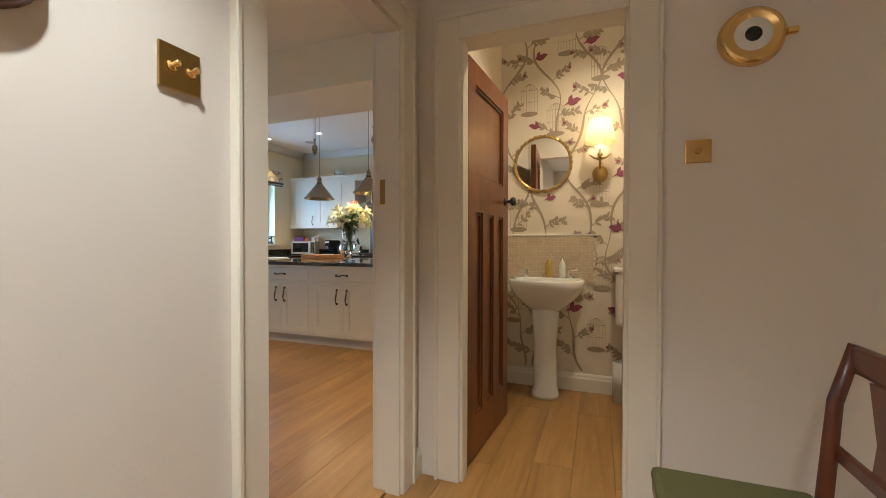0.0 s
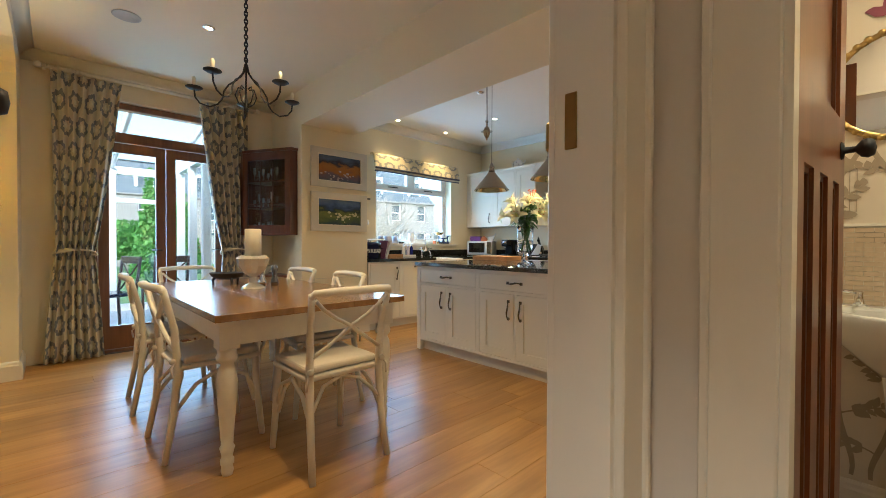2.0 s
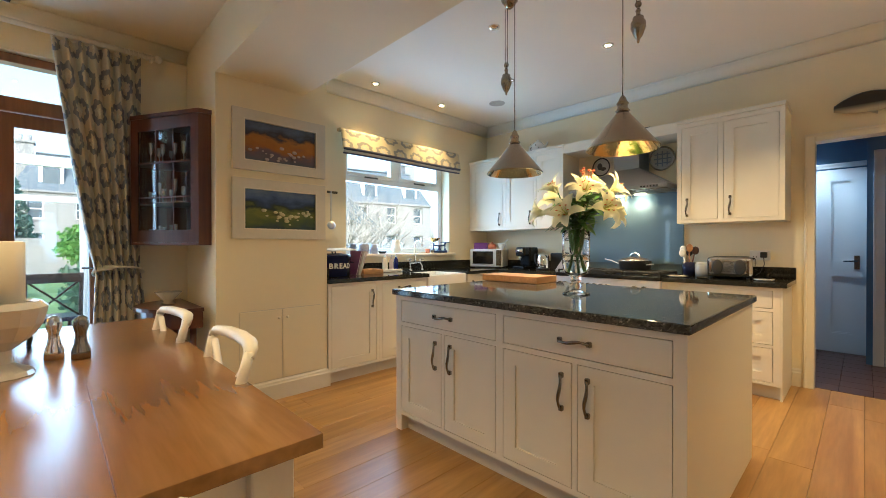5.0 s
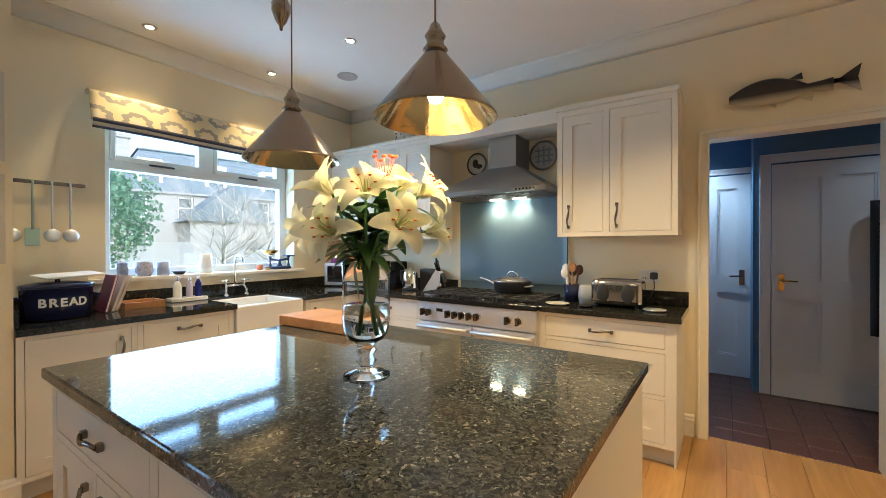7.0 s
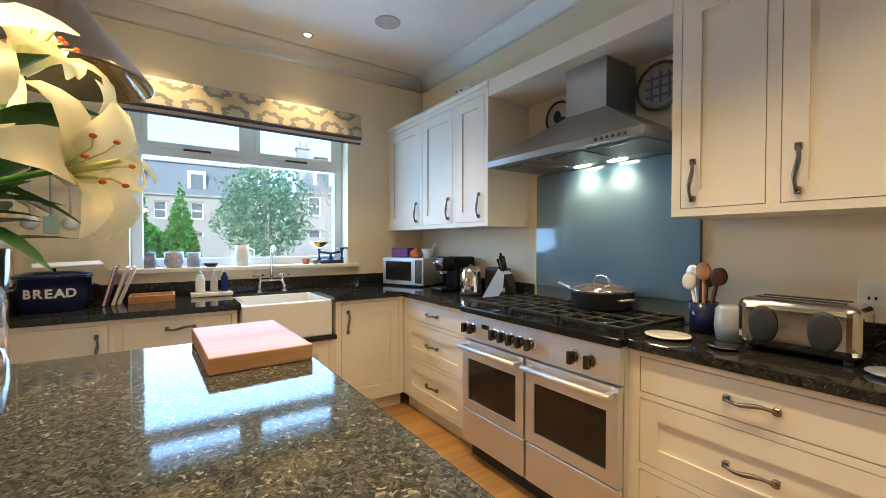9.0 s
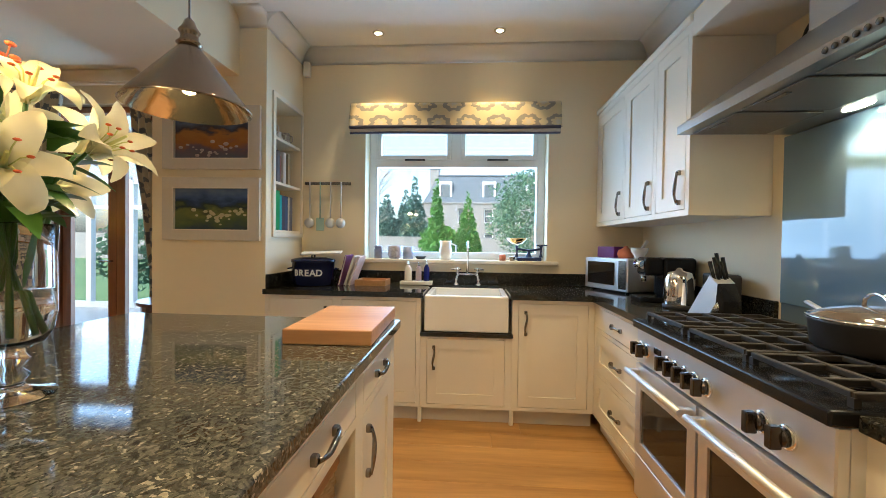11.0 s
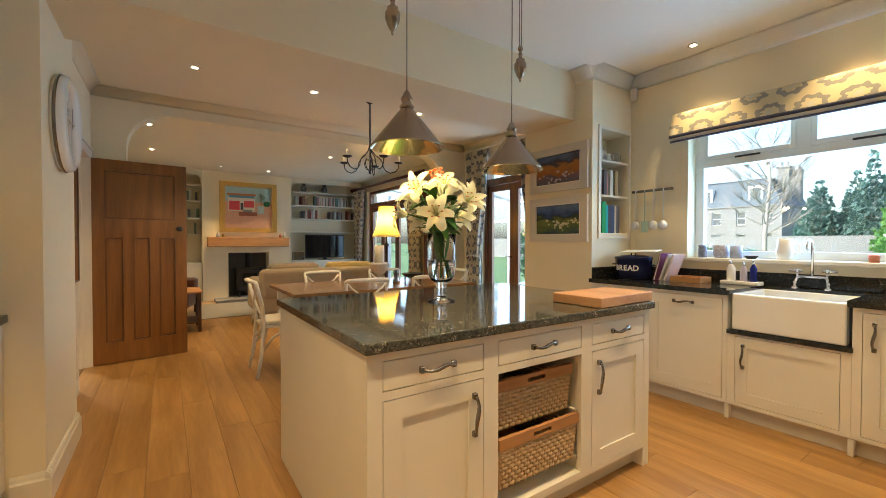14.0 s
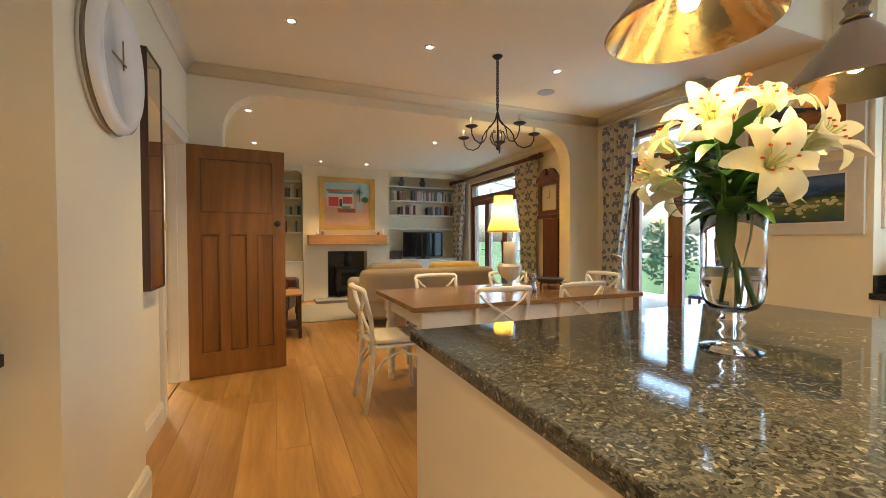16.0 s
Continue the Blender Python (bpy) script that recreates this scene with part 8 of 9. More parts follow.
for k in range(5):
    s = Shape()
    for j in range(8):
        s.ball((-0.45 + k * 0.225 + 0.05 * math.cos(j * 0.785), 0.252, 0.24 + 0.07 * math.sin(j * 0.785)), 0.02, 1, 0.4, 1, 8, 6)
    s.ball((-0.45 + k * 0.225, 0.252, 0.24), 0.03, 1, 0.4, 1, 10, 7)
    s.ob("boss", PEWTER, cht)
pole("curtain_pole", "dark wooden curtain pole over the living room doors", XD + 0.10, -3.95, -0.50, 2.55, 0.03, MAHOG)
curtain("curtain", "floor-length cream and slate medallion curtain, tied back", XD + 0.10, -3.90, -3.25, -3.62, 0.30, 2.50, 1.0, -3.85, -3.4)
curtain("curtain", "floor-length cream and slate medallion curtain, tied back", XD + 0.10, -1.20, -0.52, -0.80, 0.30, 2.50, 1.0, -1.05, -0.55)
for x, y in ((-1.37, -0.25), (-1.36, -1.9), (-2.44, -3.0), (-3.30, -3.0), (-3.9, -0.9)):
    downlight(x, y, ZL, 38 if y > -2.5 else 44, 95 if y > -2.5 else 70)
plate_wall("wall_socket", "cream wall socket low beside the arch", pose(-5.40, 0.459, 0.32, 0, 0, 180), 0.146, 0.086, TRIM, sock)

# ---- hall ----
def toggles(n):
    def f(root):
        for k in range(n):
            x = 0.0 if n == 1 else -0.02 + 0.04 * k
            Shape().lathe([(0, 0), (0.012, 0), (0.010, 0.006), (0.004, 0.008), (0.007, 0.022), (0, 0.026)], 12, m=pose(x, -0.008, 0.0, 80, 0, 0)).ob("toggle", BRASS, root)
    return f


plate_wall("light_switch", "polished brass double toggle light switch", pose(-0.797, 0.608, 1.46, 0, 0, 90), 0.09, 0.09, OLDBRASS, toggles(2))
plate_wall("light_switch", "polished brass single light switch", pose(0.36, 1.80, 1.455), 0.088, 0.088, BRASS, toggles(1))
bm_ = thing("hall_barometer", "brass porthole barometer with white dial on the hall wall", "barometer", (0.52, 1.80, 1.85))
Shape().lathe([(0, 0), (0.10, 0), (0.105, 0.01), (0.10, 0.03), (0.085, 0.045), (0.078, 0.04), (0.0, 0.036)], 36, m=m90).ob("case", BRASS, bm_)
Shape().lathe([(0, 0.0365), (0.077, 0.0365), (0.077, 0.039), (0, 0.039)], 32, m=m90).ob("dial", WHITE, bm_)
Shape().lathe([(0, 0.0395), (0.026, 0.0395), (0.026, 0.041), (0, 0.041)], 20, m=m90).ob("dial_centre", IRON, bm_)
Shape().box(0.10, 0.135, -0.03, -0.01, -0.012, 0.012, 0.004).ob("hinge", BRASS, bm_)
wb = thing("stick_barometer", "dark wooden wheel barometer hanging on the hall wall", "barometer", (-0.797, 0.30, 1.43), 90)
Shape().lathe([(0, 0), (0.085, 0), (0.09, 0.012), (0.08, 0.03), (0, 0.032)], 28, m=pose(0, 0, 0.09, 90, 0, 0)).box(-0.05, 0.05, -0.026, -0.001, 0.14, 0.75, 0.01, 2).ob("case", MAHOG, wb)
hc = thing("hall_chair", "dark wooden hall chair with an olive green seat", "chair", (0.385, 1.165, 0), 90)
for sx in (-0.19, 0.19):
    Shape().tube([(sx, 0.20, 0), (sx, 0.19, 0.40)], 0.019, 8).ob("leg", DARKW, hc)
    Shape().tube([(sx, -0.22, 0), (sx, -0.18, 0.44), (sx, -0.20, 0.70), (sx, -0.24, 0.85)], [0.017, 0.02, 0.018, 0.016], 8).ob("back_post", MAHOG, hc)
Shape().box(-0.21, 0.21, -0.18, 0.22, 0.37, 0.41, 0.006).ob("rail", MAHOG, hc)
Shape().box(-0.20, 0.20, -0.16, 0.225, 0.4105, 0.452, 0.018, 3).ob("seat_pad", GREENP, hc, "olive green seat pad")
Shape().box(-0.205, 0.205, -0.255, -0.225, 0.78, 0.85, 0.01, 2).box(-0.19, 0.19, -0.215, -0.195, 0.55, 0.59, 0.006).ob("back_rail", MAHOG, hc)
Shape().prism([(-0.05, 0.57), (0.05, 0.57), (0.03, 0.66), (0.06, 0.79), (-0.06, 0.79), (-0.03, 0.66)], 0.205, 0.222, pose(0, 0, 0, 90, 0, 0)).ob("splat", MAHOG, hc)
# added hall lamps out of view; narrow first cone leaves the right wall dim
downlight(-0.3, 0.1, 2.5, 58, 100, color=(1.0, 0.87, 0.74))
downlight(0.0, -1.1, 2.5, 32, 140, color=(1.0, 0.87, 0.74))

# both bluish passage downlights are added, in place of unseen window daylight
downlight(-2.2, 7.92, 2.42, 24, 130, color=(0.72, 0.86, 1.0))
downlight(-0.6, 7.3, 2.42, 3, 130, color=(0.8, 0.9, 1.0))

# ---- cloakroom ----
bs = thing("pedestal_basin", "white ceramic pedestal basin with chrome taps", "basin", (-0.345, 3.25, 0))
s = Shape()
ol = lambda k, y0: [(0.27 * k * math.cos(radians(a)) if abs(math.cos(radians(a))) < 0.99 else 0.27 * k * math.copysign(1, math.cos(radians(a))), -0.19 * (1) + (0.23 * k) * math.sin(radians(a)) * (1.0 if math.sin(radians(a)) < 0 else 0.8)) for a in range(0, 360, 15)]
rings = []
for k, z in ((0.30, 0.60), (0.55, 0.66), (0.86, 0.74), (0.98, 0.80), (1.0, 0.84), (0.97, 0.852), (0.84, 0.85), (0.78, 0.82), (0.60, 0.74), (0.2, 0.72)):
    rings.append([s.bm.verts.new((x, y, z)) for x, y in ol(k, 0)])
for a, b in zip(rings, rings[1:]):
    for i in range(len(a)):
        j = (i + 1) % len(a)
        s.bm.faces.new((a[i], a[j], b[j], b[i])).smooth = True
s.bm.faces.new(rings[-1])
s.bm.faces.new(rings[0])
s.box(-0.255, 0.255, -0.10, -0.002, 0.78, 0.853, 0.012, 2)
s.ob("bowl", WHITE, bs)
Shape().lathe([(0, 0.0), (0.10, 0.0), (0.098, 0.03), (0.085, 0.08), (0.080, 0.40), (0.10, 0.64), (0, 0.66)], 24, (0, -0.20, 0)).ob("pedestal", WHITE, bs)
for sx in (-0.16, 0.16):
    Shape().lathe([(0, 0.853), (0.02, 0.853), (0.016, 0.87), (0.012, 0.90), (0.014, 0.91), (0, 0.915)], 12, (sx, -0.07, 0)).tube([(sx, -0.07, 0.905), (sx * 1.35, -0.10, 0.915)], 0.006, 7).tube([(sx, -0.07, 0.88), (sx, -0.12, 0.885), (sx, -0.13, 0.87)], 0.008, 7).ob("tap", CHROME, bs)
Shape().box(-0.03, 0.03, -0.335, -0.325, 0.80, 0.815).ob("overflow", BLACKM, bs)
pump_bottle((-0.34, 3.19, 0.854), 0.026, 0.17, mat("amber_soap", (0.45, 0.30, 0.08), 0.15), "amber pump soap bottle on the basin")
pump_bottle((-0.24, 3.19, 0.854), 0.024, 0.16, WHITE, "white pump lotion bottle on the basin")
spl = thing("tiled_splashback", "small travertine mosaic tiles behind the basin", "splashback", (0, 3.25, 0))
s = Shape()
for r in range(18):
    for c in range(13):
        x0 = -0.715 + c * 0.0555 - (0.0275 if r % 2 else 0)
        z0 = 0.815 + r * 0.0195
        x1 = min(x0 + 0.053, 0.0)
        x0 = max(x0, -0.715)
        if x1 - x0 > 0.008:
            s.box(x0, x1, -0.009, -0.003, z0, z0 + 0.0175)
tagged(s.ob("mosaic_tile", TILE, spl), kind="stuff")
Shape().box(-0.715, 0.0, -0.0028, 0.0, 0.81, 1.168).box(-0.715, 0.004, -0.013, -0.0005, 1.1685, 1.182, 0.002).ob("tile_backing", TRIM, spl)
om = thing("round_mirror", "round mirror in a carved gilt leaf frame", "mirror", (-0.395, 3.249, 1.725))
Shape().lathe([(0, 0.004), (0.204, 0.004), (0.204, 0.008), (0, 0.008)], 40, m=m90, smooth=False).ob("glass", MIRROR, om)
s = Shape().lathe([(0.198, 0.0), (0.222, 0.0), (0.22, 0.012), (0.208, 0.018), (0.199, 0.012)], 40, m=m90)
for k in range(34):
    a = 2 * math.pi * k / 34
    s.ball((0.213 * math.cos(a), -0.014, 0.213 * math.sin(a)), 0.0135, 1, 0.6, 1, 8, 6)
s.ob("frame", OLDBRASS, om)
sn = thing("wall_lamp", "lit wall lamp with a cream cone shade and gilt bird bracket", "wall lamp", (0.02, 3.249, 1.62))
s = Shape().ball((0, -0.03, 0), 0.055, 1, 0.5, 1.1)
s.tube([(0, -0.04, 0.03), (0, -0.07, 0.10), (0, -0.09, 0.17)], [0.012, 0.008, 0.006], 7)
for sx in (-1, 1):
    s.tube([(0, -0.075, 0.10), (sx * 0.04, -0.08, 0.11), (sx * 0.075, -0.08, 0.135)], [0.012, 0.009, 0.003], 6)
s.ball((0, -0.085, 0.13), 0.018)
s.ob("bracket", OLDBRASS, sn)
Shape().lathe([(0.105, 0.21), (0.075, 0.375)], 30, (0, -0.10, 0)).ob("shade", SHADEW, sn, "cream cone shade")
Shape().lathe([(0, 0.24), (0.015, 0.25), (0.02, 0.28), (0, 0.31)], 12, (0, -0.10, 0)).ob("bulb", BULB, sn)
lamp_point("wall_lamp_bulb", (0.02, 3.149, 1.93), 0.9, (1.0, 0.66, 0.32), 0.03)
wcn = thing("toilet", "white toilet with cistern and wooden seat", "toilet", (0.36, 3.25, 0))
Shape().box(-0.235, 0.235, -0.19, -0.002, 0.53, 0.91, 0.03, 3).box(-0.25, 0.25, -0.205, -0.002, 0.911, 0.945, 0.012, 2).ob("cistern", WHITE, wcn)
Shape().tube([(0, -0.09, 0.53), (0, -0.10, 0.36)], 0.03, 12).ob("flush_pipe", WHITE, wcn)
Shape().lathe([(0, 0.0), (0.12, 0.0), (0.11, 0.05), (0.085, 0.15), (0.11, 0.26), (0.17, 0.34), (0.185, 0.385), (0.15, 0.39), (0.10, 0.30), (0, 0.25)], 28, m=pose(0, -0.42, 0) @ Matrix.Diagonal((1, 1.25, 1, 1))).box(-0.10, 0.10, -0.30, -0.05, 0.0, 0.36, 0.03, 2).ob("pan", WHITE, wcn)
Shape().lathe([(0, 0.392), (0.19, 0.392), (0.195, 0.402), (0.19, 0.412), (0.195, 0.416), (0.19, 0.436), (0, 0.438)], 28, m=pose(0, -0.42, 0) @ Matrix.Diagonal((1, 1.22, 1, 1))).ob("seat", BEECH, wcn, "wooden toilet seat, lid down")
tin("toilet_brush_holder", "white cylindrical toilet brush holder", "brush holder", (0.16, 3.12, 0.001), [(0, 0), (0.05, 0), (0.05, 0.28), (0.045, 0.281), (0.043, 0.02), (0, 0.015)], WHITE)
tin("woven_pot", "small ribbed straw pot on the cistern", "pot", (0.50, 3.14, 0.946), [(0, 0), (0.065, 0), (0.07, 0.02), (0.066, 0.04), (0.07, 0.06), (0.066, 0.08), (0.07, 0.10), (0.06, 0.105), (0, 0.1)], WICKER)
tin("glass_candle", "small glass candle on the cistern", "candle", (0.22, 3.14, 0.946), [(0, 0), (0.035, 0), (0.038, 0.06), (0.034, 0.06), (0.032, 0.01), (0, 0.01)], mat("frosted_glass", (0.5, 0.48, 0.42), 0.3))

downlight(0.15, 2.45, 2.92, 36, 130, color=(1.0, 0.74, 0.46))

# printed wallpaper: branches, leaves, birds and cages
vine, plum, cage = Shape(), Shape(), Shape()
rnd = random.Random(21)
YW = 3.2475
LAYER = itertools.count()


def layer():
    return YW - 0.00003 * (next(LAYER) % 61)


def flat_poly(s, pts):
    try:
        yy = layer()
        s.bm.faces.new([s.bm.verts.new((x, yy, z)) for x, z in pts])
    except ValueError:
        pass


def ribbon(s, pts, w):
    prev, yy = None, layer()
    for i, (x, z) in enumerate(pts):
        a, b = pts[max(0, i - 1)], pts[min(len(pts) - 1, i + 1)]
        dx, dz = b[0] - a[0], b[1] - a[1]
        l = math.hypot(dx, dz) or 1
        ww = w[i] if isinstance(w, list) else w
        p = (s.bm.verts.new((x - dz / l * ww, yy, z + dx / l * ww)), s.bm.verts.new((x + dz / l * ww, yy, z - dx / l * ww)))
        if prev:
            s.bm.faces.new((prev[0], prev[1], p[1], p[0]))
        prev = p


def leaf2(s, x, z, a, l, w):
    ca, sa = math.cos(a), math.sin(a)
    out_ = [(0, 0), (0.3 * l, w), (0.65 * l, 0.8 * w), (l, 0), (0.65 * l, -0.8 * w), (0.3 * l, -w)]
    flat_poly(s, [(x + u * ca - v * sa, z + u * sa + v * ca) for u, v in out_])


def bird(s, x, z, k, flip):
    out_ = [(-0.07, -0.03), (-0.03, 0.0), (-0.025, 0.035), (0.0, 0.055), (0.005, 0.02), (0.035, 0.03), (0.055, 0.022), (0.068, 0.012), (0.05, 0.0), (0.03, -0.022), (0.0, -0.03), (-0.03, -0.015)]
    flat_poly(s, [(x + flip * u * k, z + v * k) for u, v in out_])


def birdcage(s, x, z, k):
    w, h = 0.055 * k, 0.16 * k
    flat_poly(s, [(x + w * 1.05 * math.cos(t), z + 0.018 * k * math.sin(t)) for t in [i * math.pi / 7 for i in range(14)]])
    for i in range(7):
        u = -w + 2 * w * i / 6
        ribbon(s, [(x + u, z + 0.01), (x + u, z + h), (x + u * 0.6, z + h + 0.03 * k), (x, z + h + 0.045 * k)], 0.0012)
    for zz in (0.5, 1.0):
        ribbon(s, [(x - w, z + h * zz), (x + w, z + h * zz)], 0.0014)


for x0, ph in ((-0.62, 0.0), (-0.36, 3.3), (-0.10, 2.1), (0.16, 5.2), (0.42, 3.9), (0.82, 1.0)):
    pts = [(x0 + 0.10 * math.sin(z * 5.2 + ph) + 0.03 * math.sin(z * 13 + ph), z) for z in [0.15 + i * 0.035 for i in range(78)]]
    ribbon(vine, pts, [0.0065 + 0.003 * math.sin(i * 0.4) for i in range(len(pts))])
    for i in range(3, 75, 4):
        x, z = pts[i]
        side = 1 if (i // 4) % 2 else -1
        tw = [(x, z)]
        a = math.pi / 2 - side * 0.9
        for k in range(7):
            a -= side * rnd.uniform(-0.12, 0.22)
            tw.append((tw[-1][0] + 0.022 * math.cos(a), tw[-1][1] + 0.022 * math.sin(a)))
        ribbon(vine, tw, 0.0032)
        for k in range(2, 8):
            for sg in (-1, 1):
                if rnd.random() < 0.8:
                    leaf2(vine, tw[k][0], tw[k][1], a + sg * rnd.uniform(0.5, 1.1), rnd.uniform(0.032, 0.052), rnd.uniform(0.009, 0.014))
        if rnd.random() < 0.4:
            flat_poly(plum, [(tw[-1][0] + 0.014 * math.cos(t), tw[-1][1] + 0.012 * math.sin(t)) for t in [k * math.pi / 4 for k in range(8)]])
for x, z, k, f in ((-0.18, 2.18, 1, 1), (-0.45, 2.02, 0.8, -1), (0.20, 2.32, 1, -1), (0.32, 2.05, 1, 1), (0.16, 1.62, 0.9, 1), (0.33, 1.60, 1.1, -1), (0.14, 1.22, 0.9, -1), (-0.16, 0.62, 1.0, 1), (0.14, 0.62, 0.9, -1), (-0.34, 1.46, 0.7, 1), (0.60, 1.30, 1, 1), (0.70, 1.9, 1, -1), (-0.05, 2.62, 1, 1), (0.30, 2.66, 1, -1), (-0.42, 2.55, 0.9, 1)):
    bird(plum, x, z, k * 1.0, f)
for x, z in ((-0.50, 2.12), (0.0, 1.86), (0.02, 1.40), (-0.58, 1.22), (0.0, 0.32), (0.04, 0.78), (0.45, 2.2), (0.48, 1.42), (-0.62, 0.5), (-0.3, 1.95), (0.02, 2.33), (0.22, 2.5), (-0.22, 2.55)):
    birdcage(cage, x, z, 1.15)
pw_ = bpy.data.objects["wall_north_cloakroom"]
for s, n, mm in ((vine, "printed_branches", VINE), (plum, "printed_birds", PLUM), (cage, "printed_cages", CAGE)):
    tagged(s.ob(n, mm, pw_, fix=False), kind="stuff")

# ---- outside ----
structure(Shape().box(-400, 400, -400, 400, -0.35, -0.25), "ground", LAWN, "mown green lawn reaching into the distance", "lawn")
structure(Shape().box(-8.9, XD - 0.25, -4.1, 2.4, -0.25, 0.0), "pavement_conservatory", mat("pale_floor_tile", (0.42, 0.42, 0.40), 0.3, var=0.08), "pale tiled conservatory floor", "floor")
cs = thing("conservatory", "white framed conservatory glazed on all sides", "conservatory", (-8.85, -0.85, 0), kind="structure")
s = Shape()
for i in range(9):
    y = -3.2 + i * 0.8
    s.box(-0.05, 0.05, y - 0.05, y + 0.05, 0, 2.30, 0.006)
s.box(-0.045, 0.045, -3.2, 3.2, 2.20, 2.32).box(-0.045, 0.045, -3.2, 3.2, 0.0, 0.10).box(-0.04, 0.04, -3.2, 3.2, 1.75, 1.82)
for y in (-3.2, 3.2):
    for i in range(1, 4):
        x = i * 0.75
        s.box(x - 0.05, x + 0.05, y - 0.05, y + 0.05, 0, 2.5, 0.006)
    s.box(0.0, 2.95, y - 0.045, y + 0.045, 2.20, 2.32).box(0.0, 2.95, y - 0.045, y + 0.045, 0, 0.10)
for i in range(9):
    y = -3.2 + i * 0.8
    s.tube([(0, y, 2.30), (2.97, y, 2.80)], 0.035, 4)
s.ob("frame", UPVC, cs)
def garden_chair(x, y, tn):
    g = thing("garden_chair", "dark wooden chair in the conservatory", "chair", (x, y, 0.001), tn, "chairs in the conservatory")
    for sx in (-0.2, 0.2):
        Shape().tube([(sx, 0.2, 0), (sx, 0.2, 0.45)], 0.018, 7).ob("leg", DARKW, g)
        Shape().tube([(sx, -0.22, 0), (sx, -0.2, 0.45), (sx, -0.26, 0.92)], 0.018, 7).ob("back_post", DARKW, g)
    Shape().box(-0.22, 0.22, -0.2, 0.22, 0.44, 0.48, 0.01).ob("seat", NAVY, g)
    Shape().box(-0.21, 0.21, -0.27, -0.24, 0.83, 0.92, 0.008).tube([(-0.18, -0.22, 0.5), (0.18, -0.25, 0.84)], 0.01, 6).tube([(0.18, -0.22, 0.5), (-0.18, -0.25, 0.84)], 0.01, 6).ob("back", DARKW, g)
garden_chair(-6.9, 1.35, 200)
garden_chair(-7.3, 2.0, 100)


def crown(s, c, rx, rz, n, size, rn, conic=False):
    """Loose leaf clumps filling a crown."""
    for i in range(n):
        while True:
            u, v, w = rn.uniform(-1, 1), rn.uniform(-1, 1), rn.uniform(-1, 1)
            lim = (0.05 + 0.95 * (1 - (w + 1) / 2)) if conic else math.sqrt(max(0, 1 - w * w)) * (0.68 + 0.2 * math.sin(5 * math.atan2(v, u) + 4 * w) + 0.12 * math.sin(11 * w + 7 * u) * math.cos(9 * v))
            if math.hypot(u, v) < lim and (math.hypot(u, v) > 0.35 * lim):
                break
        p = Vector((c[0] + u * rx, c[1] + v * rx, c[2] + w * rz))
        k = size * rn.uniform(0.6, 1.3)
        d1 = Vector((rn.uniform(-1, 1), rn.uniform(-1, 1), rn.uniform(-1, 1))).normalized() * k
        d2 = d1.orthogonal().normalized() * k * 0.6
        s.bm.faces.new([s.bm.verts.new(p + q) for q in (-d1, d2, d1, -d2)])


def tree(name, label, at, h, r, mats, n, conic=False, bare=False, seed=1, leaf_size=0.2):
    rn = random.Random(seed)
    root = thing(name, label, "tree", at)
    s = Shape().tube([(0, 0, -0.1), (0.05 * r, 0, h * 0.25), (0, 0.05 * r, h * 0.6), (0.0, 0, h * 0.92)], [h * 0.016, h * 0.013, h * 0.008, h * 0.002], 7)
    for i in range(40 if bare else 10):
        a = rn.uniform(0, 6.28)
        z = h * rn.uniform(0.25, 0.8)
        l = r * rn.uniform(0.5, 1.0) * (1.2 - z / h if conic else 1)
        p1 = (l * 0.5 * math.cos(a), l * 0.5 * math.sin(a), z + l * 0.3)
        p2 = (l * math.cos(a + 0.2), l * math.sin(a + 0.2), z + l * 0.75)
        s.tube([(0, 0, z), p1, p2], [h * 0.004, h * 0.002, h * 0.0007], 5)
        if bare:
            for k in range(9):
                b = a + rn.uniform(-0.9, 0.9)
                s.tube([p1, (p1[0] + l * 0.4 * math.cos(b), p1[1] + l * 0.4 * math.sin(b), p1[2] + l * rn.uniform(0.2, 0.7))], [h * 0.0012, h * 0.0005], 4)
    s.ob("trunk", BARK, root)
    if n:
        c = Shape()
        crown(c, (0, 0, h * (0.5 if conic else 0.62)), r, h * (0.5 if conic else 0.40), n, leaf_size, rn, conic)
        c.ob("foliage", mats, root, fix=False)
    return root


G = -0.25
BRIGHT = leaves("bright_conifer", (0.10, 0.24, 0.05))
tree("clipped_conifer", "bright green conical garden conifer", (-21.5, 4.97, G), 3.9, 0.95, BRIGHT, 4200, True, False, 2, 0.10)
tree("clipped_conifer", "slim green garden conifer beyond the conservatory", (-20.0, 3.6, G), 4.4, 0.7, BRIGHT, 2600, True, False, 21, 0.11)
tree("garden_shrub", "dense blue-green garden shrub", (-17.5, 7.4, G), 4.2, 2.1, FOLI, 4200, False, False, 5, 0.075)
tree("garden_shrub", "low green shrub on the garden bank", (-25.0, 3.4, G), 2.4, 1.5, BRIGHT, 2200, False, False, 22, 0.12)
for x, y, h, sd in ((-39.0, -2.6, 6.0, 4), (-41.0, -1.2, 6.6, 23), (-38.0, 0.1, 7.4, 24), (-43.0, -4.0, 5.6, 25)):
    tree("conifer", "dark green spruce between the houses", (x, y, G), h, 1.9, FOLID, 2600, True, False, sd, 0.20)
tree("bare_tree", "leafless winter tree in the garden", (-24, -1.0, G), 7.0, 2.8, FOLI, 0, False, True, 8)
tree("bare_bush", "leafless twiggy winter bush in the garden", (-14.0, 9.4, G), 3.0, 2.3, FOLI, 0, False, True, 7, 0.07)
tree("bare_bush", "leafless twiggy winter bush in the garden", (-15.5, 11.8, G), 3.0, 2.2, FOLI, 0, False, True, 26, 0.07)
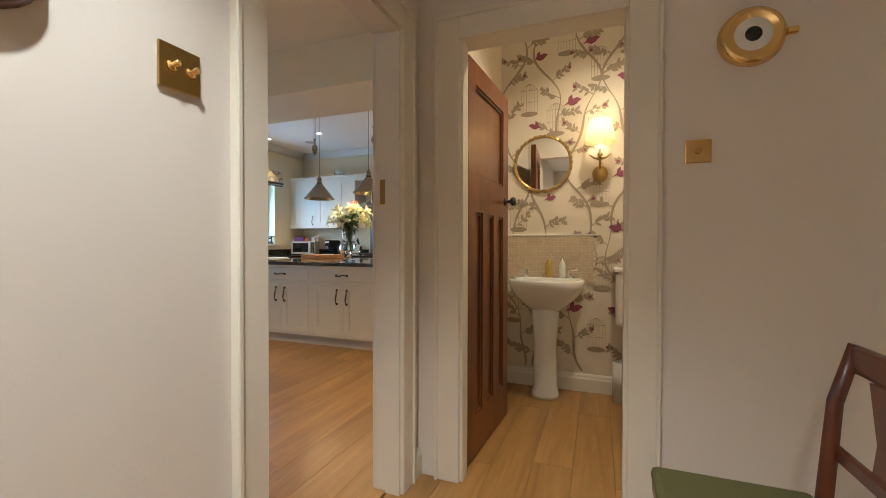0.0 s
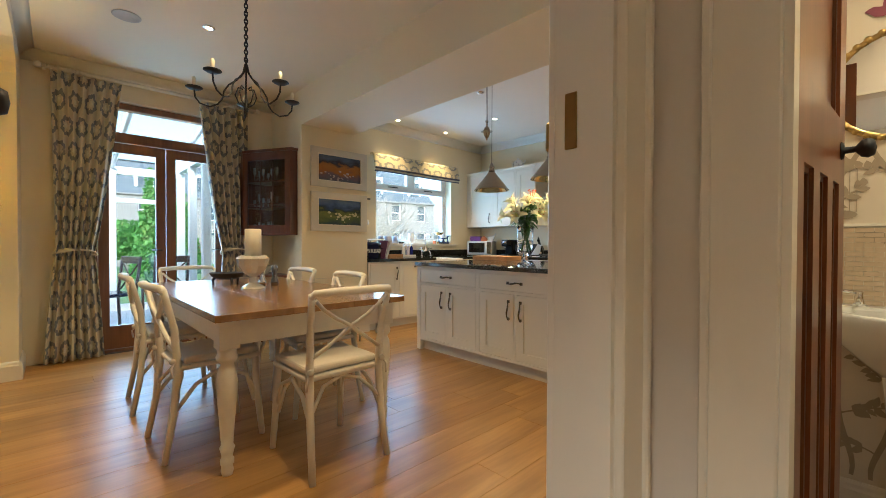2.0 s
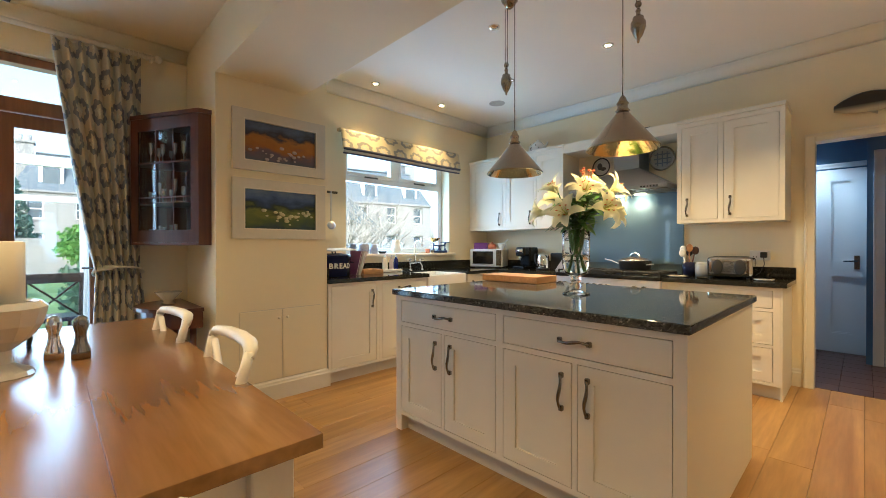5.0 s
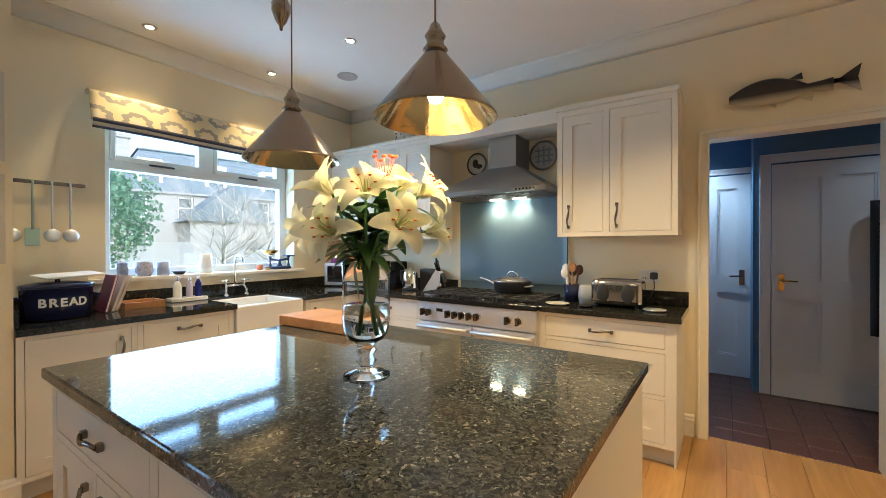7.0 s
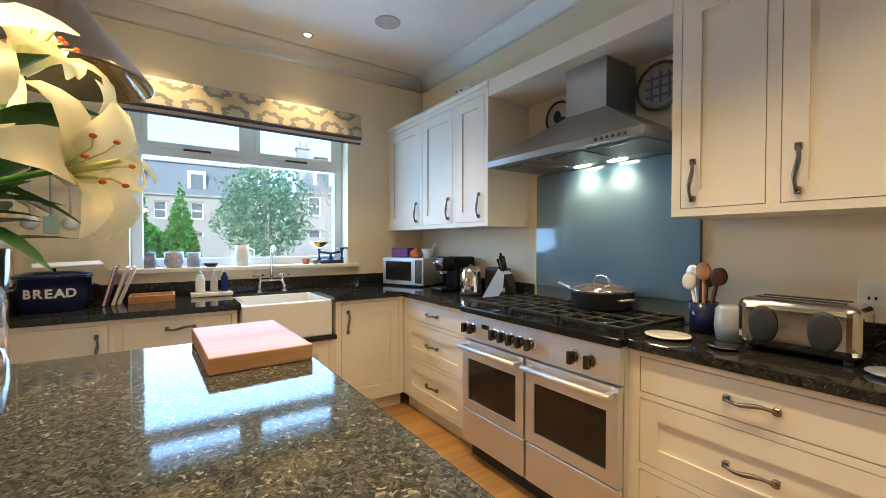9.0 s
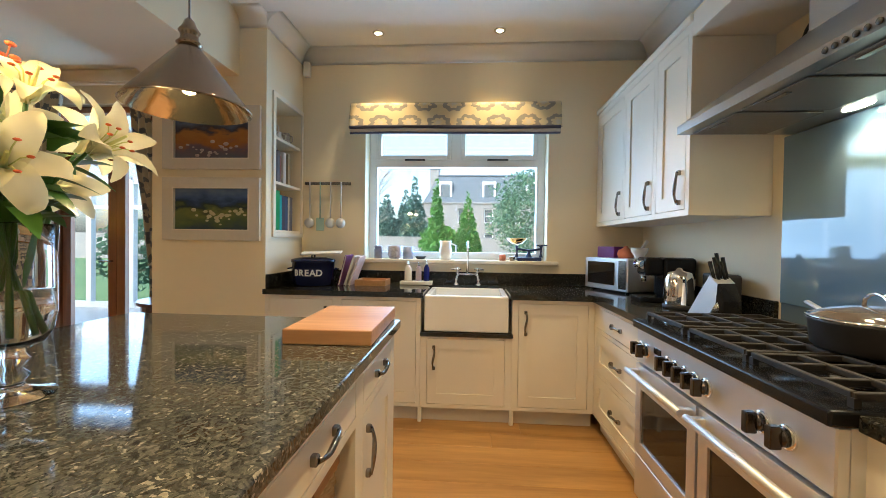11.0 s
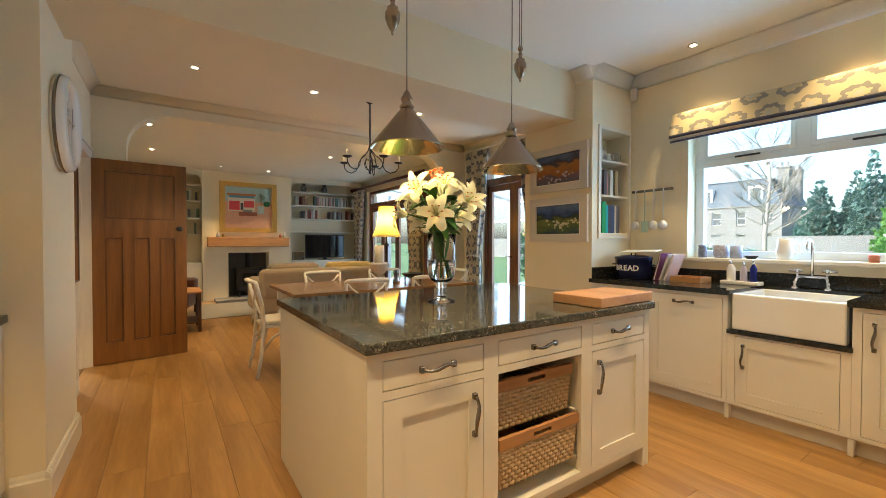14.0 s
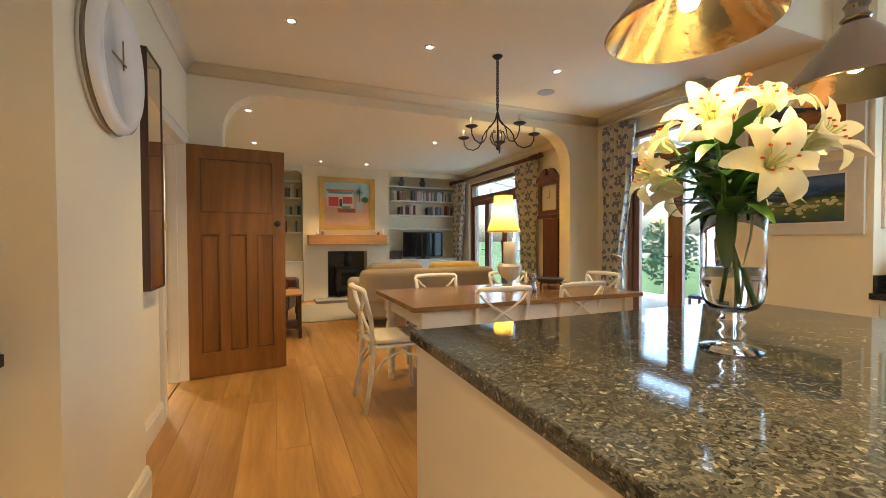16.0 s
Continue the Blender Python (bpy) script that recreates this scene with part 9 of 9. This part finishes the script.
tree("garden_shrub", "leafy evergreen shrub beside the conservatory", (-9.6, 2.5, G), 1.25, 0.5, FOLI, 700, False, False, 9, 0.07)
tree("garden_shrub", "leafy evergreen shrub beside the conservatory", (-9.7, -1.6, G), 1.9, 0.8, FOLI, 900, False, False, 10, 0.08)
tree("garden_shrub", "green hedge plants at the lawn's end", (-18, -0.5, G), 1.3, 2.2, FOLI, 1800, False, False, 12, 0.12)


def villa(at, turn, w, d, h, label, gable=0.0):
    """A stone villa: two storeys of sash windows, a slate mansard with white dormers, tall chimney stacks; gable: a slated wing in front at that x."""
    root = thing("stone_house", label, "house", at, turn)
    cols = int(w / 2.6)
    holes = []
    for fl_ in range(2):
        for c in range(cols):
            x = -w / 2 + (c + 0.5) * w / cols
            holes.append((x - 0.5, x + 0.5, 0.9 + fl_ * 2.75, 2.5 + fl_ * 2.75))
    us = sorted({-w / 2, w / 2, *[v for o in holes for v in o[:2]]})
    ws = sorted({0, h, *[v for o in holes for v in o[2:]]})
    solid = lambda u, v: not any(o[0] < u < o[1] and o[2] < v < o[3] for o in holes)
    Shape().slab(us, ws, solid, 0, 0.4).box(-w / 2, -w / 2 + 0.4, 0.4, d, 0, h).box(w / 2 - 0.4, w / 2, 0.4, d, 0, h).box(-w / 2 + 0.4, w / 2 - 0.4, d - 0.4, d, 0, h).ob("wall", SANDST, root)
    Shape().box(-w / 2 - 0.12, w / 2 + 0.12, -0.14, d + 0.12, h + 0.001, h + 0.16, 0.02).ob("eaves_course", SANDST, root)
    for o in holes:
        mid = (o[2] + o[3]) / 2
        wn_ = Shape().slab([o[0], o[0] + 0.09, o[1] - 0.09, o[1]], [o[2], o[2] + 0.09, mid - 0.04, mid + 0.04, o[3] - 0.09, o[3]], lambda u, v, o=o, mid=mid: u < o[0] + 0.09 or u > o[1] - 0.09 or v < o[2] + 0.09 or v > o[3] - 0.09 or abs(v - mid) < 0.04, 0.22, 0.28).ob("window", UPVC, root)
        Shape().box(o[0] + 0.05, o[1] - 0.05, 0.29, 0.31, o[2] + 0.05, o[3] - 0.05).ob("pane", FARGL, wn_)
        Shape().box(o[0] - 0.1, o[1] + 0.1, -0.08, 0.1, o[2] - 0.14, o[2] - 0.001).ob("sill", SANDST, wn_)
    z0, z1, k = h + 0.162, h + 3.3, 1.6
    r = Shape()
    lo = [r.bm.verts.new(p) for p in ((-w / 2, 0, z0), (w / 2, 0, z0), (w / 2, d, z0), (-w / 2, d, z0))]
    hi = [r.bm.verts.new(p) for p in ((-w / 2 + k, k, z1), (w / 2 - k, k, z1), (w / 2 - k, d - k, z1), (-w / 2 + k, d - k, z1))]
    r.bm.faces.new(lo)
    r.bm.faces.new(hi)
    for i in range(4):
        r.bm.faces.new((lo[i], lo[(i + 1) % 4], hi[(i + 1) % 4], hi[i]))
    r.box(-w / 2 + k - 0.1, w / 2 - k + 0.1, k - 0.1, d - k + 0.1, z1 + 0.001, z1 + 0.12, 0.02)
    r.ob("roof", ROOFSL, root)
    n = max(2, int(w / 4.2))
    for c in range(n):
        gx = -w / 2 + (c + 0.5) * w / n
        dm = Shape().box(gx - 0.75, gx + 0.75, 0.35, 2.2, z0 + 0.35, z0 + 2.35, 0.03).ob("dormer", UPVC, root)
        Shape().box(gx - 0.52, gx + 0.52, 0.32, 0.345, z0 + 0.55, z0 + 2.05).ob("dormer_pane", FARGL, dm)
    for gx, gy in ((-w / 2 + 0.8, d * 0.5), (w / 2 - 0.8, d * 0.35), (w / 2 - 0.8, d * 0.75)):
        c_ = Shape().box(gx - 0.55, gx + 0.55, gy - 0.55, gy + 0.55, h + 0.17, z1 + 1.3).box(gx - 0.65, gx + 0.65, gy - 0.65, gy + 0.65, z1 + 1.301, z1 + 1.5)
        for q in (-0.28, 0.28):
            c_.lathe([(0.13, 0), (0.15, 0.55), (0, 0.55)], 8, (gx + q, gy, z1 + 1.5))
        c_.ob("chimney", SANDST, root)
    if gable:
        Shape().box(gable - 2.6, gable + 2.6, -4.0, -0.02, 0, 3.3).ob("wing_wall", SANDST, root)
        Shape().prism([(gable - 3.0, 3.301), (gable + 3.0, 3.301), (gable, 5.9)], 0.16, 4.3, pose(0, 0, 0, 90, 0, 0)).ob("wing_roof", ROOFSL, root)
    return root


villa((-59, -18.5, G), 90, 16, 10, 5.75, "grey stone Victorian villa with slate mansard and chimneys beyond the garden")
villa((-47, 7.0, G), 90, 14.5, 10, 5.75, "grey stone Victorian villa with white dormers beyond the garden")
villa((-34, 21.5, G), 78, 17, 10, 5.4, "grey stone Victorian villa with a slated wing beyond the garden", -2.2)
structure(Shape().box(-30, -29.7, -40, 40, -0.25, 1.6), "backdrop_garden_wall", SANDST, "long low stone wall at the end of the garden", "garden wall")

# ---- floors: boards and tiles, laid piece by piece ----
floor = structure(Shape().box(XD - 0.25, 1.7, -4.3, YN + 0.12, -0.12, -0.018), "floor", mat("subfloor", (0.10, 0.06, 0.03), 0.8), "oak board floor running through kitchen, dining and living rooms", "floor")
BW = 0.19
boards = {}


def board(x, y0, y1, x1=None):
    w = (x1 - x) if x1 else BW
    key = (round(w, 3), round(y1 - y0, 3))
    if key not in boards:
        boards[key] = Shape().box(0.0006, w - 0.0006, 0.0006, y1 - y0 - 0.0006, -0.0178, 0.0, 0.0012).mesh("board", OAK)
    o = new("board", boards[key])
    o.location = (x, y0, 0)
    o.parent = floor


rnd = random.Random(2)


def lay(x0, x1, y0, y1):
    x = x0
    while x < x1 - 0.01:
        xe = min(x + BW, x1)
        y = y0
        L = rnd.choice((0.7, 1.1, 1.5, 1.9))
        while y < y1 - 0.001:
            ye = min(y + L, y1)
            if y1 - ye < 0.35:
                ye = y1
            board(x, y, ye, None if abs(xe - x - BW) < 1e-6 else xe)
            y = ye
            L = rnd.choice((1.9, 2.2, 2.5))
        x = xe


lay(XD - 0.0, -0.86, -4.0, YN + 0.06)
lay(-0.86, -0.34, 3.45, YN)
lay(-0.86, 1.6, -1.6, 3.25)
pfl = structure(Shape().box(-2.6, 0.5, YN + 0.06, 8.43, -0.12, -0.012), "floor_passage", mat("dark_grout", (0.03, 0.02, 0.018), 0.8), "dark brown tiled passage floor", "floor")
tme = Shape().box(0.002, 0.198, 0.002, 0.198, -0.0118, 0.0, 0.002).mesh("tile", QUARRY)
for i in range(15):
    for j in range(9):
        o = new("tile", tme)
        o.location = (-2.58 + i * 0.2, YN + 0.065 + j * 0.2, 0)
        o.parent = pfl
